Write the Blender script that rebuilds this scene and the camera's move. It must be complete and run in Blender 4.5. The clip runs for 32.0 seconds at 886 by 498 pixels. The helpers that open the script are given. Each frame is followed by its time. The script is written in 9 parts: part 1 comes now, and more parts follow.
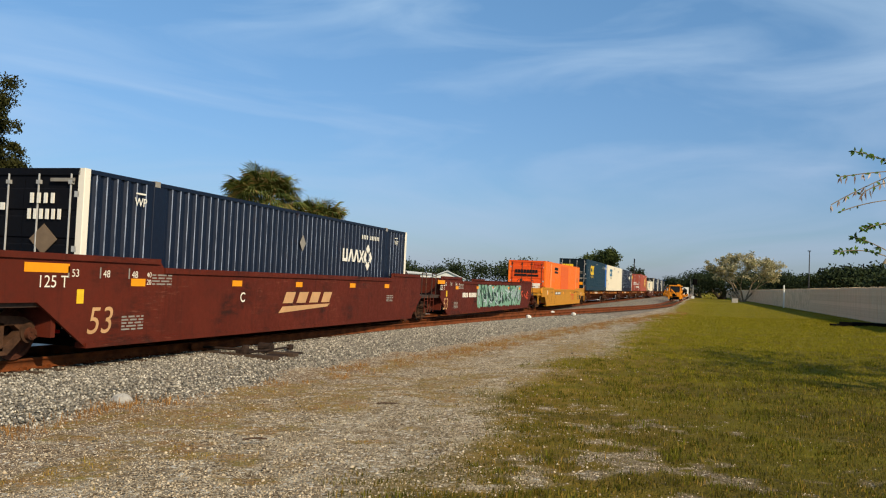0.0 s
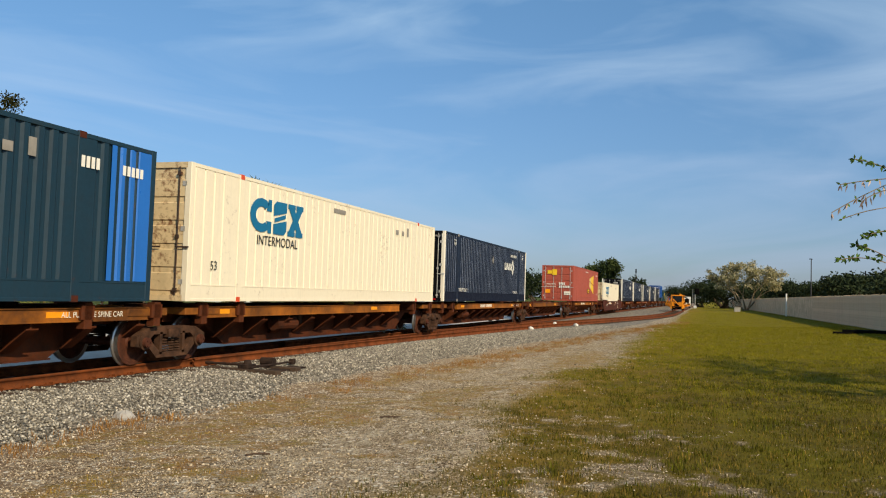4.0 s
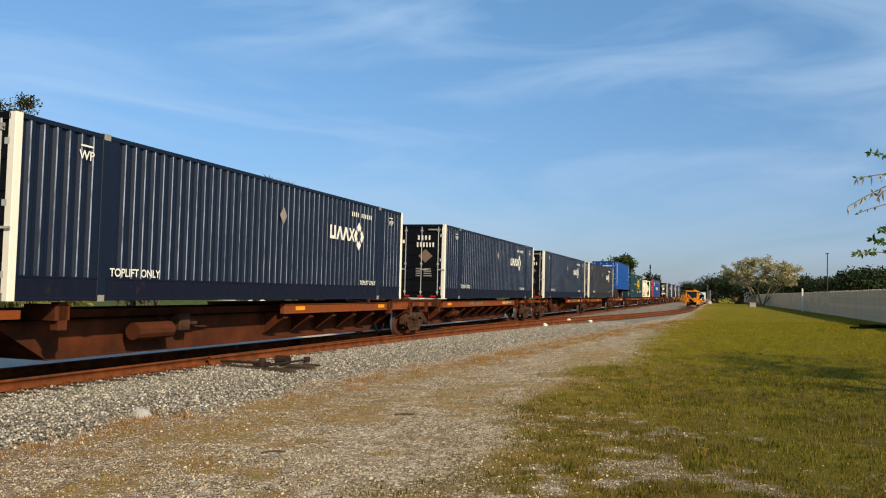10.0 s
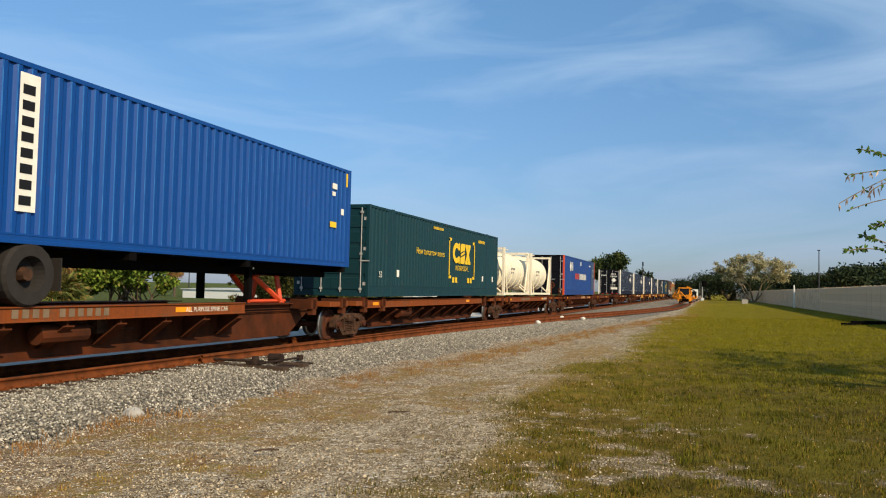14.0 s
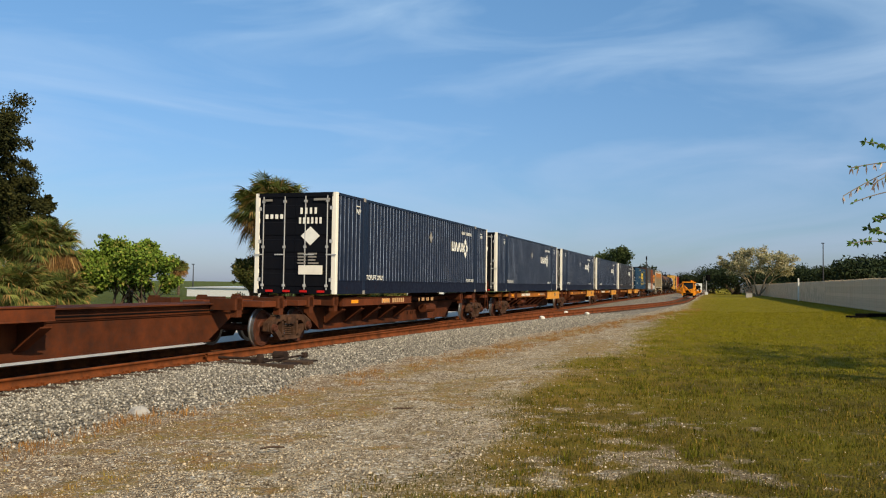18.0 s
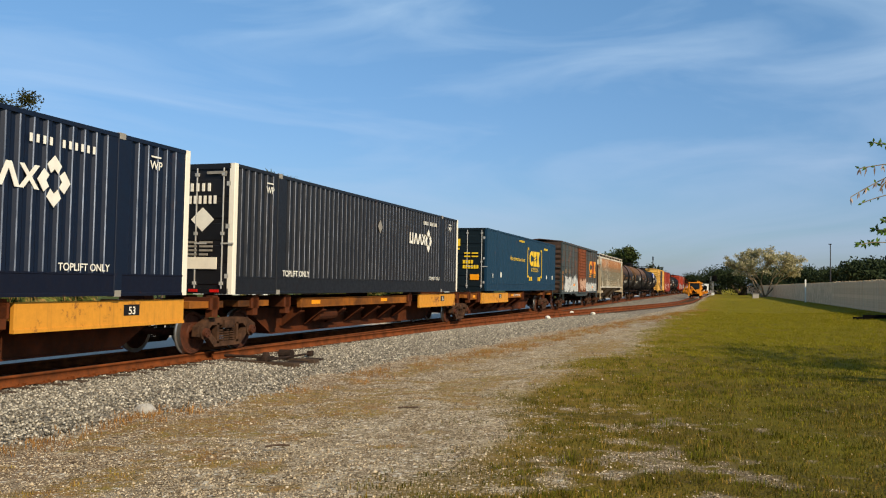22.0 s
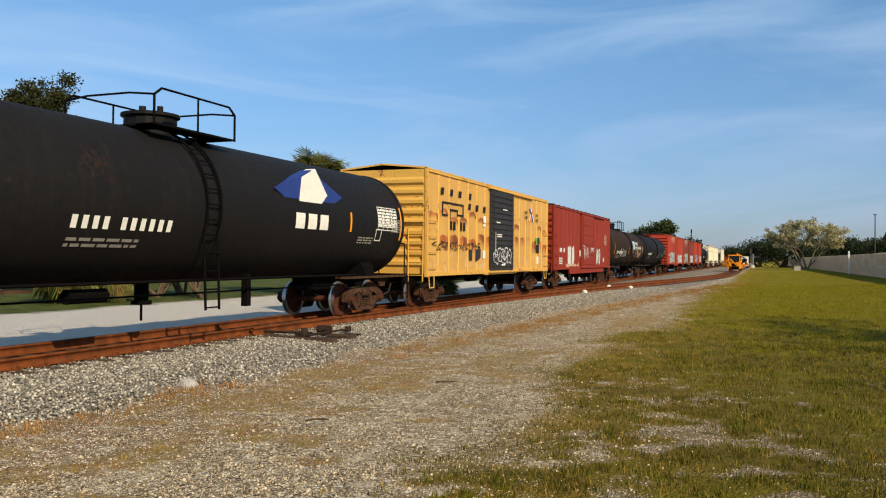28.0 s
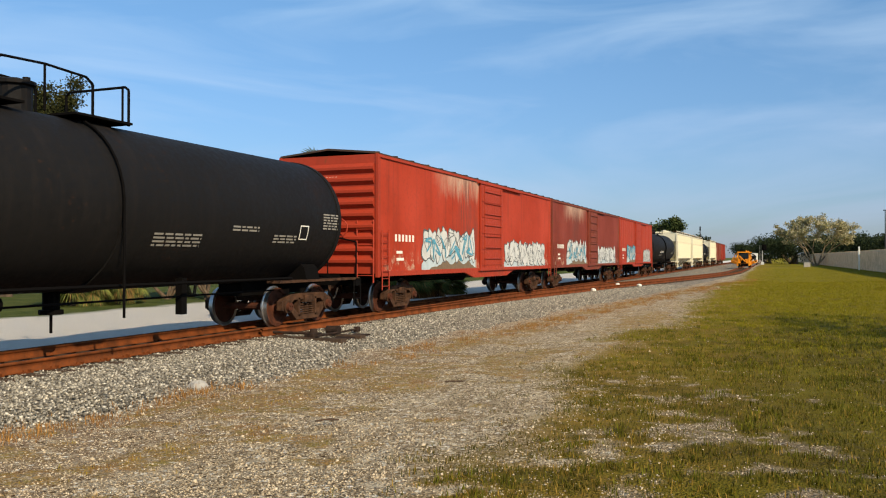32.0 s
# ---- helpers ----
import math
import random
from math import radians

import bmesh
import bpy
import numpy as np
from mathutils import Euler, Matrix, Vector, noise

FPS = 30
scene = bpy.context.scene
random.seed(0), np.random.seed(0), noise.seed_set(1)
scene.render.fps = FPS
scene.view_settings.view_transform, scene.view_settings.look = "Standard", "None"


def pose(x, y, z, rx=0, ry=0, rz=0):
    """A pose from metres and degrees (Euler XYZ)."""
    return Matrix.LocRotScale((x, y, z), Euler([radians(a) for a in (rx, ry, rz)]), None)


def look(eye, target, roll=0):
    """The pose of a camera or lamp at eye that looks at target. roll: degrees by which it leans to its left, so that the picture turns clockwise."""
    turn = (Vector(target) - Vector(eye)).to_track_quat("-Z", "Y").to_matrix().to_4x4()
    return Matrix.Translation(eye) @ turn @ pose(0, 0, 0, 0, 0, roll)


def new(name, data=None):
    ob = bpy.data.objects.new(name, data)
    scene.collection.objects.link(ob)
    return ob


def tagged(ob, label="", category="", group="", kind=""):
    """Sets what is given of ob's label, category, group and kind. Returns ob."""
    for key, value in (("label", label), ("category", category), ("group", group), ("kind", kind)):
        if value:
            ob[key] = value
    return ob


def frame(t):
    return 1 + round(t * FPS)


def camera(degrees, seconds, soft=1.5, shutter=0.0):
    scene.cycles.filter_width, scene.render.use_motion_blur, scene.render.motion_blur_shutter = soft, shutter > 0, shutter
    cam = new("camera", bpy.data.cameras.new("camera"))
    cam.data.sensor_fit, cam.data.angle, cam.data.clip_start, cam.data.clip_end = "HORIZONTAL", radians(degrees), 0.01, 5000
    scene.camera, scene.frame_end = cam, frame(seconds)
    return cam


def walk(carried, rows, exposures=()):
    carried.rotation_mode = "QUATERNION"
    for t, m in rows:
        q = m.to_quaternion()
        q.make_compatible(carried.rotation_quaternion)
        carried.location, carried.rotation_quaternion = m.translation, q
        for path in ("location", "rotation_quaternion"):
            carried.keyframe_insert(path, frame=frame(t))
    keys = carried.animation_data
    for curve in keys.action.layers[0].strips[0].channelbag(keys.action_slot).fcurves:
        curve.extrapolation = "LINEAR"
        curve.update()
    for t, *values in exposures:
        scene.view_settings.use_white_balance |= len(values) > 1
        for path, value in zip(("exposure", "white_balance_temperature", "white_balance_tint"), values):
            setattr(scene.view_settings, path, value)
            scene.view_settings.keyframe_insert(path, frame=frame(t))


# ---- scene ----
# The camera stands at one spot beside the line; the track runs along +y, the train comes towards -y.
EYE = 1.75
PATH = [
    (0, 17.50, 2.20, -2.47), (0.5, 17.44, 1.95, -2.41), (1, 18.27, 1.63, -2.34), (1.5, 18.13, 1.86, -2.52),
    (2, 17.50, 1.88, -1.95), (2.5, 17.15, 2.75, -2.00), (3, 17.33, 2.85, -1.90), (3.5, 17.45, 3.19, -1.62),
    (4, 17.62, 3.07, -1.78), (4.5, 17.67, 2.83, -2.10), (6.5, 18.09, 2.97, -2.00), (7, 18.15, 2.60, -1.53),
    (7.5, 17.66, 2.93, -1.56), (8, 18.73, 2.61, -1.10), (8.5, 18.58, 2.57, -1.19), (9, 18.54, 2.84, -1.14),
    (9.5, 18.24, 2.83, -1.24), (10, 18.57, 2.85, -1.41), (10.5, 18.76, 2.47, -1.54), (11, 18.34, 2.71, -1.70),
    (11.5, 17.97, 2.43, -1.79), (12, 17.99, 1.88, -1.46), (12.5, 18.04, 2.36, -1.30), (13, 17.89, 2.26, -1.30),
    (13.5, 18.22, 2.78, -1.65), (14, 18.09, 2.69, -1.26), (14.5, 18.04, 2.21, -1.01), (16.5, 18.45, 2.13, -0.51),
    (17, 18.50, 2.41, -0.58), (17.5, 18.43, 2.49, -0.67), (18, 18.35, 2.43, -0.75), (18.5, 18.45, 2.35, -0.83),
    (19, 18.60, 2.33, -1.04), (19.5, 18.24, 2.67, -1.14), (20, 18.28, 2.43, -1.11), (20.5, 18.14, 2.64, -1.14),
    (21, 18.06, 2.21, -1.25), (21.5, 18.73, 2.33, -1.16), (22, 18.76, 2.37, -1.03), (22.5, 19.20, 2.22, -1.10),
    (23, 19.32, 2.05, -0.84), (23.5, 19.77, 1.94, -0.65), (24, 20.27, 2.44, -0.34), (24.5, 20.37, 2.39, -0.54),
    (25, 20.45, 2.23, -0.56), (25.5, 20.65, 1.90, -0.64), (26, 20.78, 1.28, -0.55), (26.5, 21.18, 1.36, -0.71),
    (28.5, 21.27, 0.46, -0.48), (29, 20.79, 0.72, -0.46), (29.5, 20.66, 0.98, -0.50), (30, 20.82, 1.12, -0.38),
    (30.5, 21.11, 1.04, -0.24), (31, 21.55, 0.93, -0.01), (31.5, 22.09, 0.92, -0.06), (32, 21.84, 0.57, 0.01),
]
cam = camera(56.78, 32.0, soft=1.12)
walk(cam, [(t, pose(0, 0, EYE, 90 + pitch, roll, yaw)) for t, yaw, pitch, roll in PATH], exposures=[(0, -0.06), (4, -0.1), (7, -0.06), (9, -0.16), (10, 0.04), (11, -0.01), (14, 0.01), (16.6, -0.07), (17.2, -0.02), (25, -0.01), (29, 0.06), (32, 0.09)])

# ---- light ----
SUN_EL, SUN_OFF = 34.0, 36.0      # height of the sun; turn from +x towards -y
_e, _d = radians(SUN_EL), radians(SUN_OFF)
SUN_DIR = Vector((math.cos(_e) * math.cos(_d), -math.cos(_e) * math.sin(_d), math.sin(_e)))
sun_data = bpy.data.lights.new("sun", "SUN")
sun_data.energy, sun_data.angle, sun_data.color = 4.7, radians(0.6), (1.0, 0.82, 0.58)
sun = new("sun", sun_data)
sun.matrix_basis = look(SUN_DIR * 60, (0, 0, 0))


def build_world():
    w = bpy.data.worlds.new("sky")
    scene.world = w
    w.use_nodes = True
    nt = w.node_tree
    nt.nodes.clear()
    N = nt.nodes.new
    out, bg = N("ShaderNodeOutputWorld"), N("ShaderNodeBackground")
    sky = N("ShaderNodeTexSky")
    sky.sky_type, sky.sun_disc = "NISHITA", False
    sky.sun_elevation, sky.sun_rotation = radians(SUN_EL), math.atan2(SUN_DIR.x, SUN_DIR.y)
    sky.air_density, sky.dust_density, sky.ozone_density = 1.0, 0.6, 2.2
    co = N("ShaderNodeTexCoord")
    mp = N("ShaderNodeMapping")
    mp.inputs["Scale"].default_value = (1.6, 1.0, 7.0)
    mp.inputs["Rotation"].default_value = (0.10, -0.12, 0.5)
    noi = N("ShaderNodeTexNoise")
    noi.inputs["Scale"].default_value, noi.inputs["Detail"].default_value = 1.7, 9.0
    noi.inputs["Roughness"].default_value, noi.inputs["Distortion"].default_value = 0.52, 0.7
    ramp = N("ShaderNodeValToRGB")
    ramp.color_ramp.elements[0].position, ramp.color_ramp.elements[1].position = 0.42, 0.82
    mul = N("ShaderNodeMath")
    mul.operation = "MULTIPLY"
    mul.inputs[1].default_value = 0.55
    mix = N("ShaderNodeMix")
    mix.data_type = "RGBA"
    mix.inputs["B"].default_value = (6.5, 8.0, 9.6, 1)
    L = nt.links.new
    L(co.outputs["Generated"], mp.inputs["Vector"])
    L(mp.outputs["Vector"], noi.inputs["Vector"])
    L(noi.outputs["Fac"], ramp.inputs["Fac"])
    L(ramp.outputs["Color"], mul.inputs[0])
    L(mul.outputs[0], mix.inputs["Factor"])
    tint = N("ShaderNodeMix")
    tint.data_type, tint.blend_type = "RGBA", "MULTIPLY"
    tint.inputs["Factor"].default_value, tint.inputs["B"].default_value = 1.0, (0.82, 1.06, 1.22, 1)
    L(sky.outputs["Color"], tint.inputs["A"])
    L(tint.outputs["Result"], mix.inputs["A"])
    sep, haze, low = N("ShaderNodeSeparateXYZ"), N("ShaderNodeMapRange"), N("ShaderNodeMix")
    haze.inputs["From Min"].default_value, haze.inputs["From Max"].default_value = -0.02, 0.36
    air = N("ShaderNodeMix")
    air.data_type = "RGBA"
    air.inputs["A"].default_value, air.inputs["B"].default_value = (0.615, 0.55, 0.685, 1), (1.09, 1.13, 1.08, 1)
    low.data_type, low.blend_type = "RGBA", "MULTIPLY"
    low.inputs["Factor"].default_value = 1.0
    L(co.outputs["Generated"], sep.inputs[0])
    L(sep.outputs["Z"], haze.inputs["Value"])
    L(mix.outputs["Result"], low.inputs["A"])
    L(haze.outputs["Result"], air.inputs["Factor"])
    L(air.outputs["Result"], low.inputs["B"])
    L(low.outputs["Result"], bg.inputs["Color"])
    bg.inputs["Strength"].default_value = 0.11
    L(bg.outputs["Background"], out.inputs["Surface"])


build_world()


# ---- materials ----
def lin(r, g, b):
    return tuple(((c / 255 + 0.055) / 1.055) ** 2.4 if c > 10 else c / 255 / 12.92 for c in (r, g, b)) + (1,)


class Nodes:
    """A small material writer."""

    def __init__(self, name, rough=0.6, metal=0.0, gloss=0.3):
        self.m = bpy.data.materials.new(name)
        self.m.use_nodes = True
        self.nt = self.m.node_tree
        self.bsdf = self.nt.nodes["Principled BSDF"]
        self.bsdf.inputs["Roughness"].default_value = rough
        self.bsdf.inputs["Metallic"].default_value = metal
        self.bsdf.inputs["Specular IOR Level"].default_value = gloss

    def n(self, kind, **values):
        node = self.nt.nodes.new("ShaderNode" + kind)
        for k, v in values.items():
            node.inputs[k.replace("_", " ")].default_value = v
        return node

    def link(self, a, b):
        self.nt.links.new(a, b)

    def coords(self, scale=(1, 1, 1), world=False):
        src = self.n("NewGeometry").outputs["Position"] if world else self.n("TexCoord").outputs["Object"]
        mp = self.n("Mapping", Scale=scale)
        self.link(src, mp.inputs["Vector"])
        return mp.outputs["Vector"]

    def noise(self, scale, detail=5.0, rough=0.55, stretch=(1, 1, 1), world=False, distortion=0.0):
        t = self.n("TexNoise", Scale=scale, Detail=detail, Roughness=rough, Distortion=distortion)
        self.link(self.coords(stretch, world), t.inputs["Vector"])
        return t.outputs["Fac"]

    def ramp(self, fac, lo, hi, a=0.0, b=1.0):
        r = self.n("MapRange", From_Min=lo, From_Max=hi, To_Min=a, To_Max=b)
        self.link(fac, r.inputs["Value"])
        return r.outputs["Result"]

    def mix(self, fac, a, b, mode="MIX"):
        x = self.n("Mix")
        x.data_type, x.blend_type = "RGBA", mode
        for sock, v in (("Factor", fac), ("A", a), ("B", b)):
            if isinstance(v, (int, float, tuple)):
                x.inputs[sock].default_value = v
            else:
                self.link(v, x.inputs[sock])
        return x.outputs["Result"]

    def math(self, op, a, b=0.0):
        x = self.n("Math")
        x.operation = op
        for i, v in enumerate((a, b)):
            if isinstance(v, (int, float)):
                x.inputs[i].default_value = v
            else:
                self.link(v, x.inputs[i])
        return x.outputs[0]

    def bump(self, height, strength=0.3, distance=0.01):
        b = self.n("Bump", Strength=strength, Distance=distance)
        self.link(height, b.inputs["Height"])
        self.link(b.outputs["Normal"], self.bsdf.inputs["Normal"])

    def done(self, color, rough=None):
        if isinstance(color, tuple):
            self.bsdf.inputs["Base Color"].default_value = color
        else:
            self.link(color, self.bsdf.inputs["Base Color"])
        if rough is not None:
            self.link(rough, self.bsdf.inputs["Roughness"])
        return self.m


RUST, RUST_D, GRIME = (0.19, 0.065, 0.022, 1), (0.055, 0.024, 0.013, 1), (0.035, 0.026, 0.02, 1)


def paint(name, color, rough=0.45, rust=0.25, grime=0.35, fade=0.25, streak=0.5, gloss=0.3):
    """Weathered paint on steel: faded patches, rust spots, runs of dirt."""
    M = Nodes(name, rough, 0.0, gloss)
    big = M.ramp(M.noise(0.45, 3), 0.35, 0.7)
    faded = tuple(min(1, c * 1.35 + 0.006) for c in color[:3]) + (1,)
    col = M.mix(M.math("MULTIPLY", big, fade), color, faded)
    runs = M.ramp(M.noise(2.2, 4, 0.6, (1.0, 4.0, 0.22)), 0.5, 0.75)
    dark = tuple(c * 0.45 + g * 0.5 for c, g in zip(color[:3], GRIME[:3])) + (1,)
    col = M.mix(M.math("MULTIPLY", runs, streak * grime), col, dark)
    fine = M.noise(9.0, 8, 0.65)
    spots = M.ramp(M.math("MULTIPLY", fine, M.noise(0.8, 3)), 0.36 - 0.10 * rust, 0.42 - 0.06 * rust)
    col = M.mix(M.math("MULTIPLY", spots, min(1.0, rust * 2)), col, RUST)
    col = M.mix(M.ramp(fine, 0.3, 0.8, 0.0, grime * 0.35), col, GRIME)
    M.bump(fine, 0.12, 0.004)
    return M.done(col, M.ramp(fine, 0.3, 0.7, rough - 0.08, rough + 0.2))


def glint_paint(name, color, pale):
    """Paint with a pale sun glint put into its colour, here more, there less."""
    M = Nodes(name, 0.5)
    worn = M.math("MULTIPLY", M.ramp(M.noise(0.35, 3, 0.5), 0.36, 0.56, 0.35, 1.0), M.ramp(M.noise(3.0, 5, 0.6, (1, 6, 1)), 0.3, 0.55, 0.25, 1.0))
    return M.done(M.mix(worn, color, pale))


def scraped(name, color, pale, dark):
    """Old oxide paint with repainted patches, pale scrapes along the car and dark rubbed stains."""
    M = Nodes(name, 0.65, 0.0, 0.15)
    col = M.mix(M.ramp(M.noise(0.6, 4, 0.55), 0.48, 0.54, 0, 0.55), color, tuple(c * 1.25 for c in color[:3]) + (1,))
    col = M.mix(M.math("MULTIPLY", M.ramp(M.noise(1.1, 5, 0.6), 0.5, 0.66), M.ramp(M.noise(3.0, 6, 0.7, (1, 0.5, 2.5)), 0.42, 0.6)), col, dark)
    rub = M.math("MULTIPLY", M.ramp(M.noise(0.9, 3, 0.5), 0.5, 0.62), M.ramp(M.noise(7.0, 7, 0.75, (1, 0.35, 2.6)), 0.55, 0.66, 0, 0.7))
    col = M.mix(rub, col, pale)
    fine = M.noise(9.0, 8, 0.65)
    col = M.mix(M.ramp(fine, 0.35, 0.8, 0.0, 0.3), col, GRIME)
    col = M.mix(M.ramp(M.noise(2.2, 4, 0.6, (1.0, 4.0, 0.22)), 0.55, 0.75, 0, 0.45), col, dark)
    M.bump(fine, 0.15, 0.004)
    return M.done(col, M.ramp(fine, 0.3, 0.7, 0.55, 0.85))


def rusty(name, base, other, scale=2.5, rough=0.85):
    M = Nodes(name, rough, 0.0, 0.12)
    a, f = M.noise(scale, 6, 0.62), M.noise(scale * 9, 6, 0.7)
    col = M.mix(M.ramp(a, 0.35, 0.68), base, other)
    col = M.mix(M.ramp(f, 0.45, 0.8, 0, 0.55), col, GRIME)
    M.bump(f, 0.35, 0.006)
    return M.done(col, M.ramp(a, 0.3, 0.7, rough - 0.15, min(1, rough + 0.1)))


def plain(name, color, rough=0.6, metal=0.0, vary=0.25, scale=6.0, gloss=0.3):
    M = Nodes(name, rough, metal, gloss)
    f = M.noise(scale, 6, 0.6)
    dark = tuple(c * (1 - vary) for c in color[:3]) + (1,)
    M.bump(f, 0.15, 0.004)
    return M.done(M.mix(M.ramp(f, 0.35, 0.7), color, dark))


def islands(name, stops, rough=0.85, scale=20.0):
    """Many small loose pieces, each with a shade of its own."""
    M = Nodes(name, rough)
    g = M.n("NewGeometry")
    r = M.n("ValToRGB")
    cr = r.color_ramp
    while len(cr.elements) < len(stops):
        cr.elements.new(0.5)
    for el, (p, c) in zip(cr.elements, stops):
        el.position, el.color = p, c
    M.link(g.outputs["Random Per Island"], r.inputs["Fac"])
    f = M.noise(scale, 4, 0.6)
    col = M.mix(M.ramp(f, 0.3, 0.75, 0, 0.4), r.outputs["Color"], (0.05, 0.045, 0.035, 1), "MIX")
    return M.done(col)


def foliage(name, light, dark, dry=None, dry_part=0.12):
    M = Nodes(name, 0.7, 0.0, 0.05)
    g = M.n("NewGeometry")
    r = M.n("ValToRGB")
    cr = r.color_ramp
    cr.elements[0].color, cr.elements[1].color = dark, light
    if dry:
        e = cr.elements.new(1 - dry_part)
        e.color = light
        cr.elements[-1].position, cr.elements[-1].color = min(1, 1 - dry_part + 0.03), dry
    M.link(g.outputs["Random Per Island"], r.inputs["Fac"])
    big = M.noise(0.9, 3)
    col = M.mix(M.ramp(big, 0.35, 0.7, 0, 0.5), r.outputs["Color"], dark)
    M.bsdf.inputs["Subsurface Weight"].default_value = 0.0
    return M.done(col)


MAT = {}
MAT["navy"] = paint("navy_paint", lin(8, 22, 42), 0.42, 0.04, 0.25, 0.1, 0.5, 0.3)
MAT["black_blue"] = paint("black_paint", lin(17, 18, 22), 0.42, 0.06, 0.3, 0.15, 0.5, 0.4)
# Bottom rails in a darker navy than the side panels.
MAT["navy_rail"] = paint("darker_navy_rail", lin(8, 17, 36), 0.6, 0.1, 0.4, 0.1, 0.5, 0.2)
MAT["navy_glint"] = glint_paint("navy_glint_paint", lin(10, 24, 46), lin(168, 178, 194))
MAT["black_glint"] = glint_paint("black_glint_paint", lin(17, 18, 22), lin(156, 158, 164))
MAT["blue_glint"] = glint_paint("blue_glint_paint", lin(3, 66, 136), lin(56, 118, 184))
# End doors: shaded copies of the paint, as the ends get less sun.
MAT["door_navy_shaded"] = paint("shaded_navy_door", lin(6, 9, 16), 0.65, 0.04, 0.3, 0.08, 0.5, 0.12)
MAT["door_teal_shaded"] = paint("shaded_teal_door", lin(9, 26, 33), 0.6, 0.05, 0.4, 0.1, 0.5, 0.15)
MAT["teal"] = paint("teal_paint", lin(10, 50, 72), 0.5, 0.12, 0.3, 0.15)
MAT["slate"] = paint("slate_paint", lin(20, 50, 64), 0.5, 0.1, 0.4, 0.3, 0.8)
MAT["green_teal"] = paint("green_teal_paint", lin(8, 52, 58), 0.5, 0.1, 0.3, 0.15)
MAT["cream"] = paint("cream_paint", lin(238, 226, 196), 0.5, 0.16, 0.22, 0.1)
MAT["cream_rusty"] = paint("cream_rusty_paint", lin(220, 196, 150), 0.55, 0.9, 0.6, 0.2)
MAT["coral"] = paint("coral_paint", lin(168, 80, 60), 0.6, 0.3, 0.6, 0.35, 0.9)
MAT["orange"] = paint("orange_paint", lin(244, 116, 28), 0.5, 0.05, 0.15, 0.12)
MAT["orange_pale"] = paint("pale_orange_paint", lin(242, 150, 84), 0.55, 0.2, 0.3, 0.2)
MAT["orange_patch"] = paint("orange_patch_paint", lin(228, 100, 34), 0.6, 0.05, 0.25, 0.15)
# Same orange with the weaker sun on the front end put into the colour.
MAT["orange_end_shaded"] = paint("shaded_orange_end", lin(230, 84, 22), 0.5, 0.05, 0.2, 0.1)
MAT["blue"] = paint("blue_paint", lin(3, 66, 136), 0.42, 0.06, 0.25, 0.2, 0.5, 0.3)
MAT["royal"] = paint("royal_blue_paint", lin(26, 62, 122), 0.45, 0.1, 0.3, 0.25, 0.5, 0.3)
MAT["royal_faded"] = paint("faded_blue_grey_paint", lin(62, 76, 98), 0.6, 0.2, 0.6, 0.4, 0.9)
MAT["well_brown"] = scraped("well_brown_paint", lin(92, 34, 19), lin(128, 74, 56), lin(52, 24, 16))
MAT["well_yellow"] = paint("well_yellow_paint", lin(200, 138, 36), 0.5, 0.2, 0.35, 0.12)
MAT["fec_brown"] = scraped("oxide_brown_paint", lin(80, 36, 18), lin(128, 84, 58), lin(54, 27, 15))
MAT["sill_yellow"] = paint("sill_yellow_paint", lin(216, 148, 46), 0.55, 0.5, 0.6, 0.15, 0.8)
MAT["sill_orange"] = paint("sill_orange_paint", lin(132, 66, 24), 0.7, 0.9, 0.8, 0.35, 0.8, 0.15)
MAT["blue_bright"] = paint("bright_blue_paint", lin(30, 104, 186), 0.35, 0.02, 0.15, 0.3, 0.5, 0.6)
MAT["pale_yellow"] = plain("pale_yellow_paint", lin(238, 206, 130), 0.6)
MAT["sill_mixed"] = rusty("patched_sill_paint", lin(64, 40, 24), lin(186, 112, 36), 0.55, 0.75)
MAT["sill_rust"] = rusty("rusted_sill_paint", lin(116, 58, 28), lin(72, 38, 22), 1.1, 0.8)
MAT["spine"] = rusty("spine_steel", lin(100, 50, 23), lin(48, 28, 17), 1.0)
MAT["truck"] = rusty("truck_steel", lin(92, 64, 45), lin(42, 30, 23), 4.0)
MAT["wheel"] = rusty("wheel_steel", lin(96, 54, 36), lin(62, 38, 28), 5.0, 0.7)
MAT["tread"] = plain("bright_tread_steel", (0.55, 0.53, 0.5, 1), 0.3, 0.9, 0.3)
MAT["rail"] = rusty("rail_rust", lin(130, 68, 29), lin(84, 46, 22), 3.0)
MAT["dark_iron"] = rusty("dark_iron", lin(64, 48, 38), lin(32, 26, 23), 6.0)
MAT["under"] = plain("underframe_black", lin(13, 11, 10), 0.9, gloss=0.08)
MAT["pole_grey"] = plain("pole_grey", lin(66, 66, 68), 0.8)
MAT["white"] = plain("white_paint", lin(240, 236, 220), 0.5, 0, 0.12)
MAT["post_white"] = paint("post_white_paint", lin(242, 234, 212), 0.5, 0.15, 0.25, 0.05)
MAT["grey_mark"] = plain("grey_sticker", lin(150, 144, 132), 0.6)
MAT["tan_mark"] = plain("tan_sticker", lin(128, 108, 84), 0.6)
MAT["yellow"] = plain("yellow_paint", lin(244, 200, 40), 0.5, 0, 0.15)
MAT["amber"] = plain("amber_reflector", lin(250, 160, 20), 0.4, 0, 0.1)
MAT["logo_blue"] = plain("logo_blue_paint", lin(24, 110, 150), 0.5, 0, 0.12)
MAT["logo_red"] = plain("logo_red_paint", lin(214, 80, 40), 0.5, 0, 0.15)
MAT["black"] = plain("black_mark", lin(26, 24, 24), 0.6)
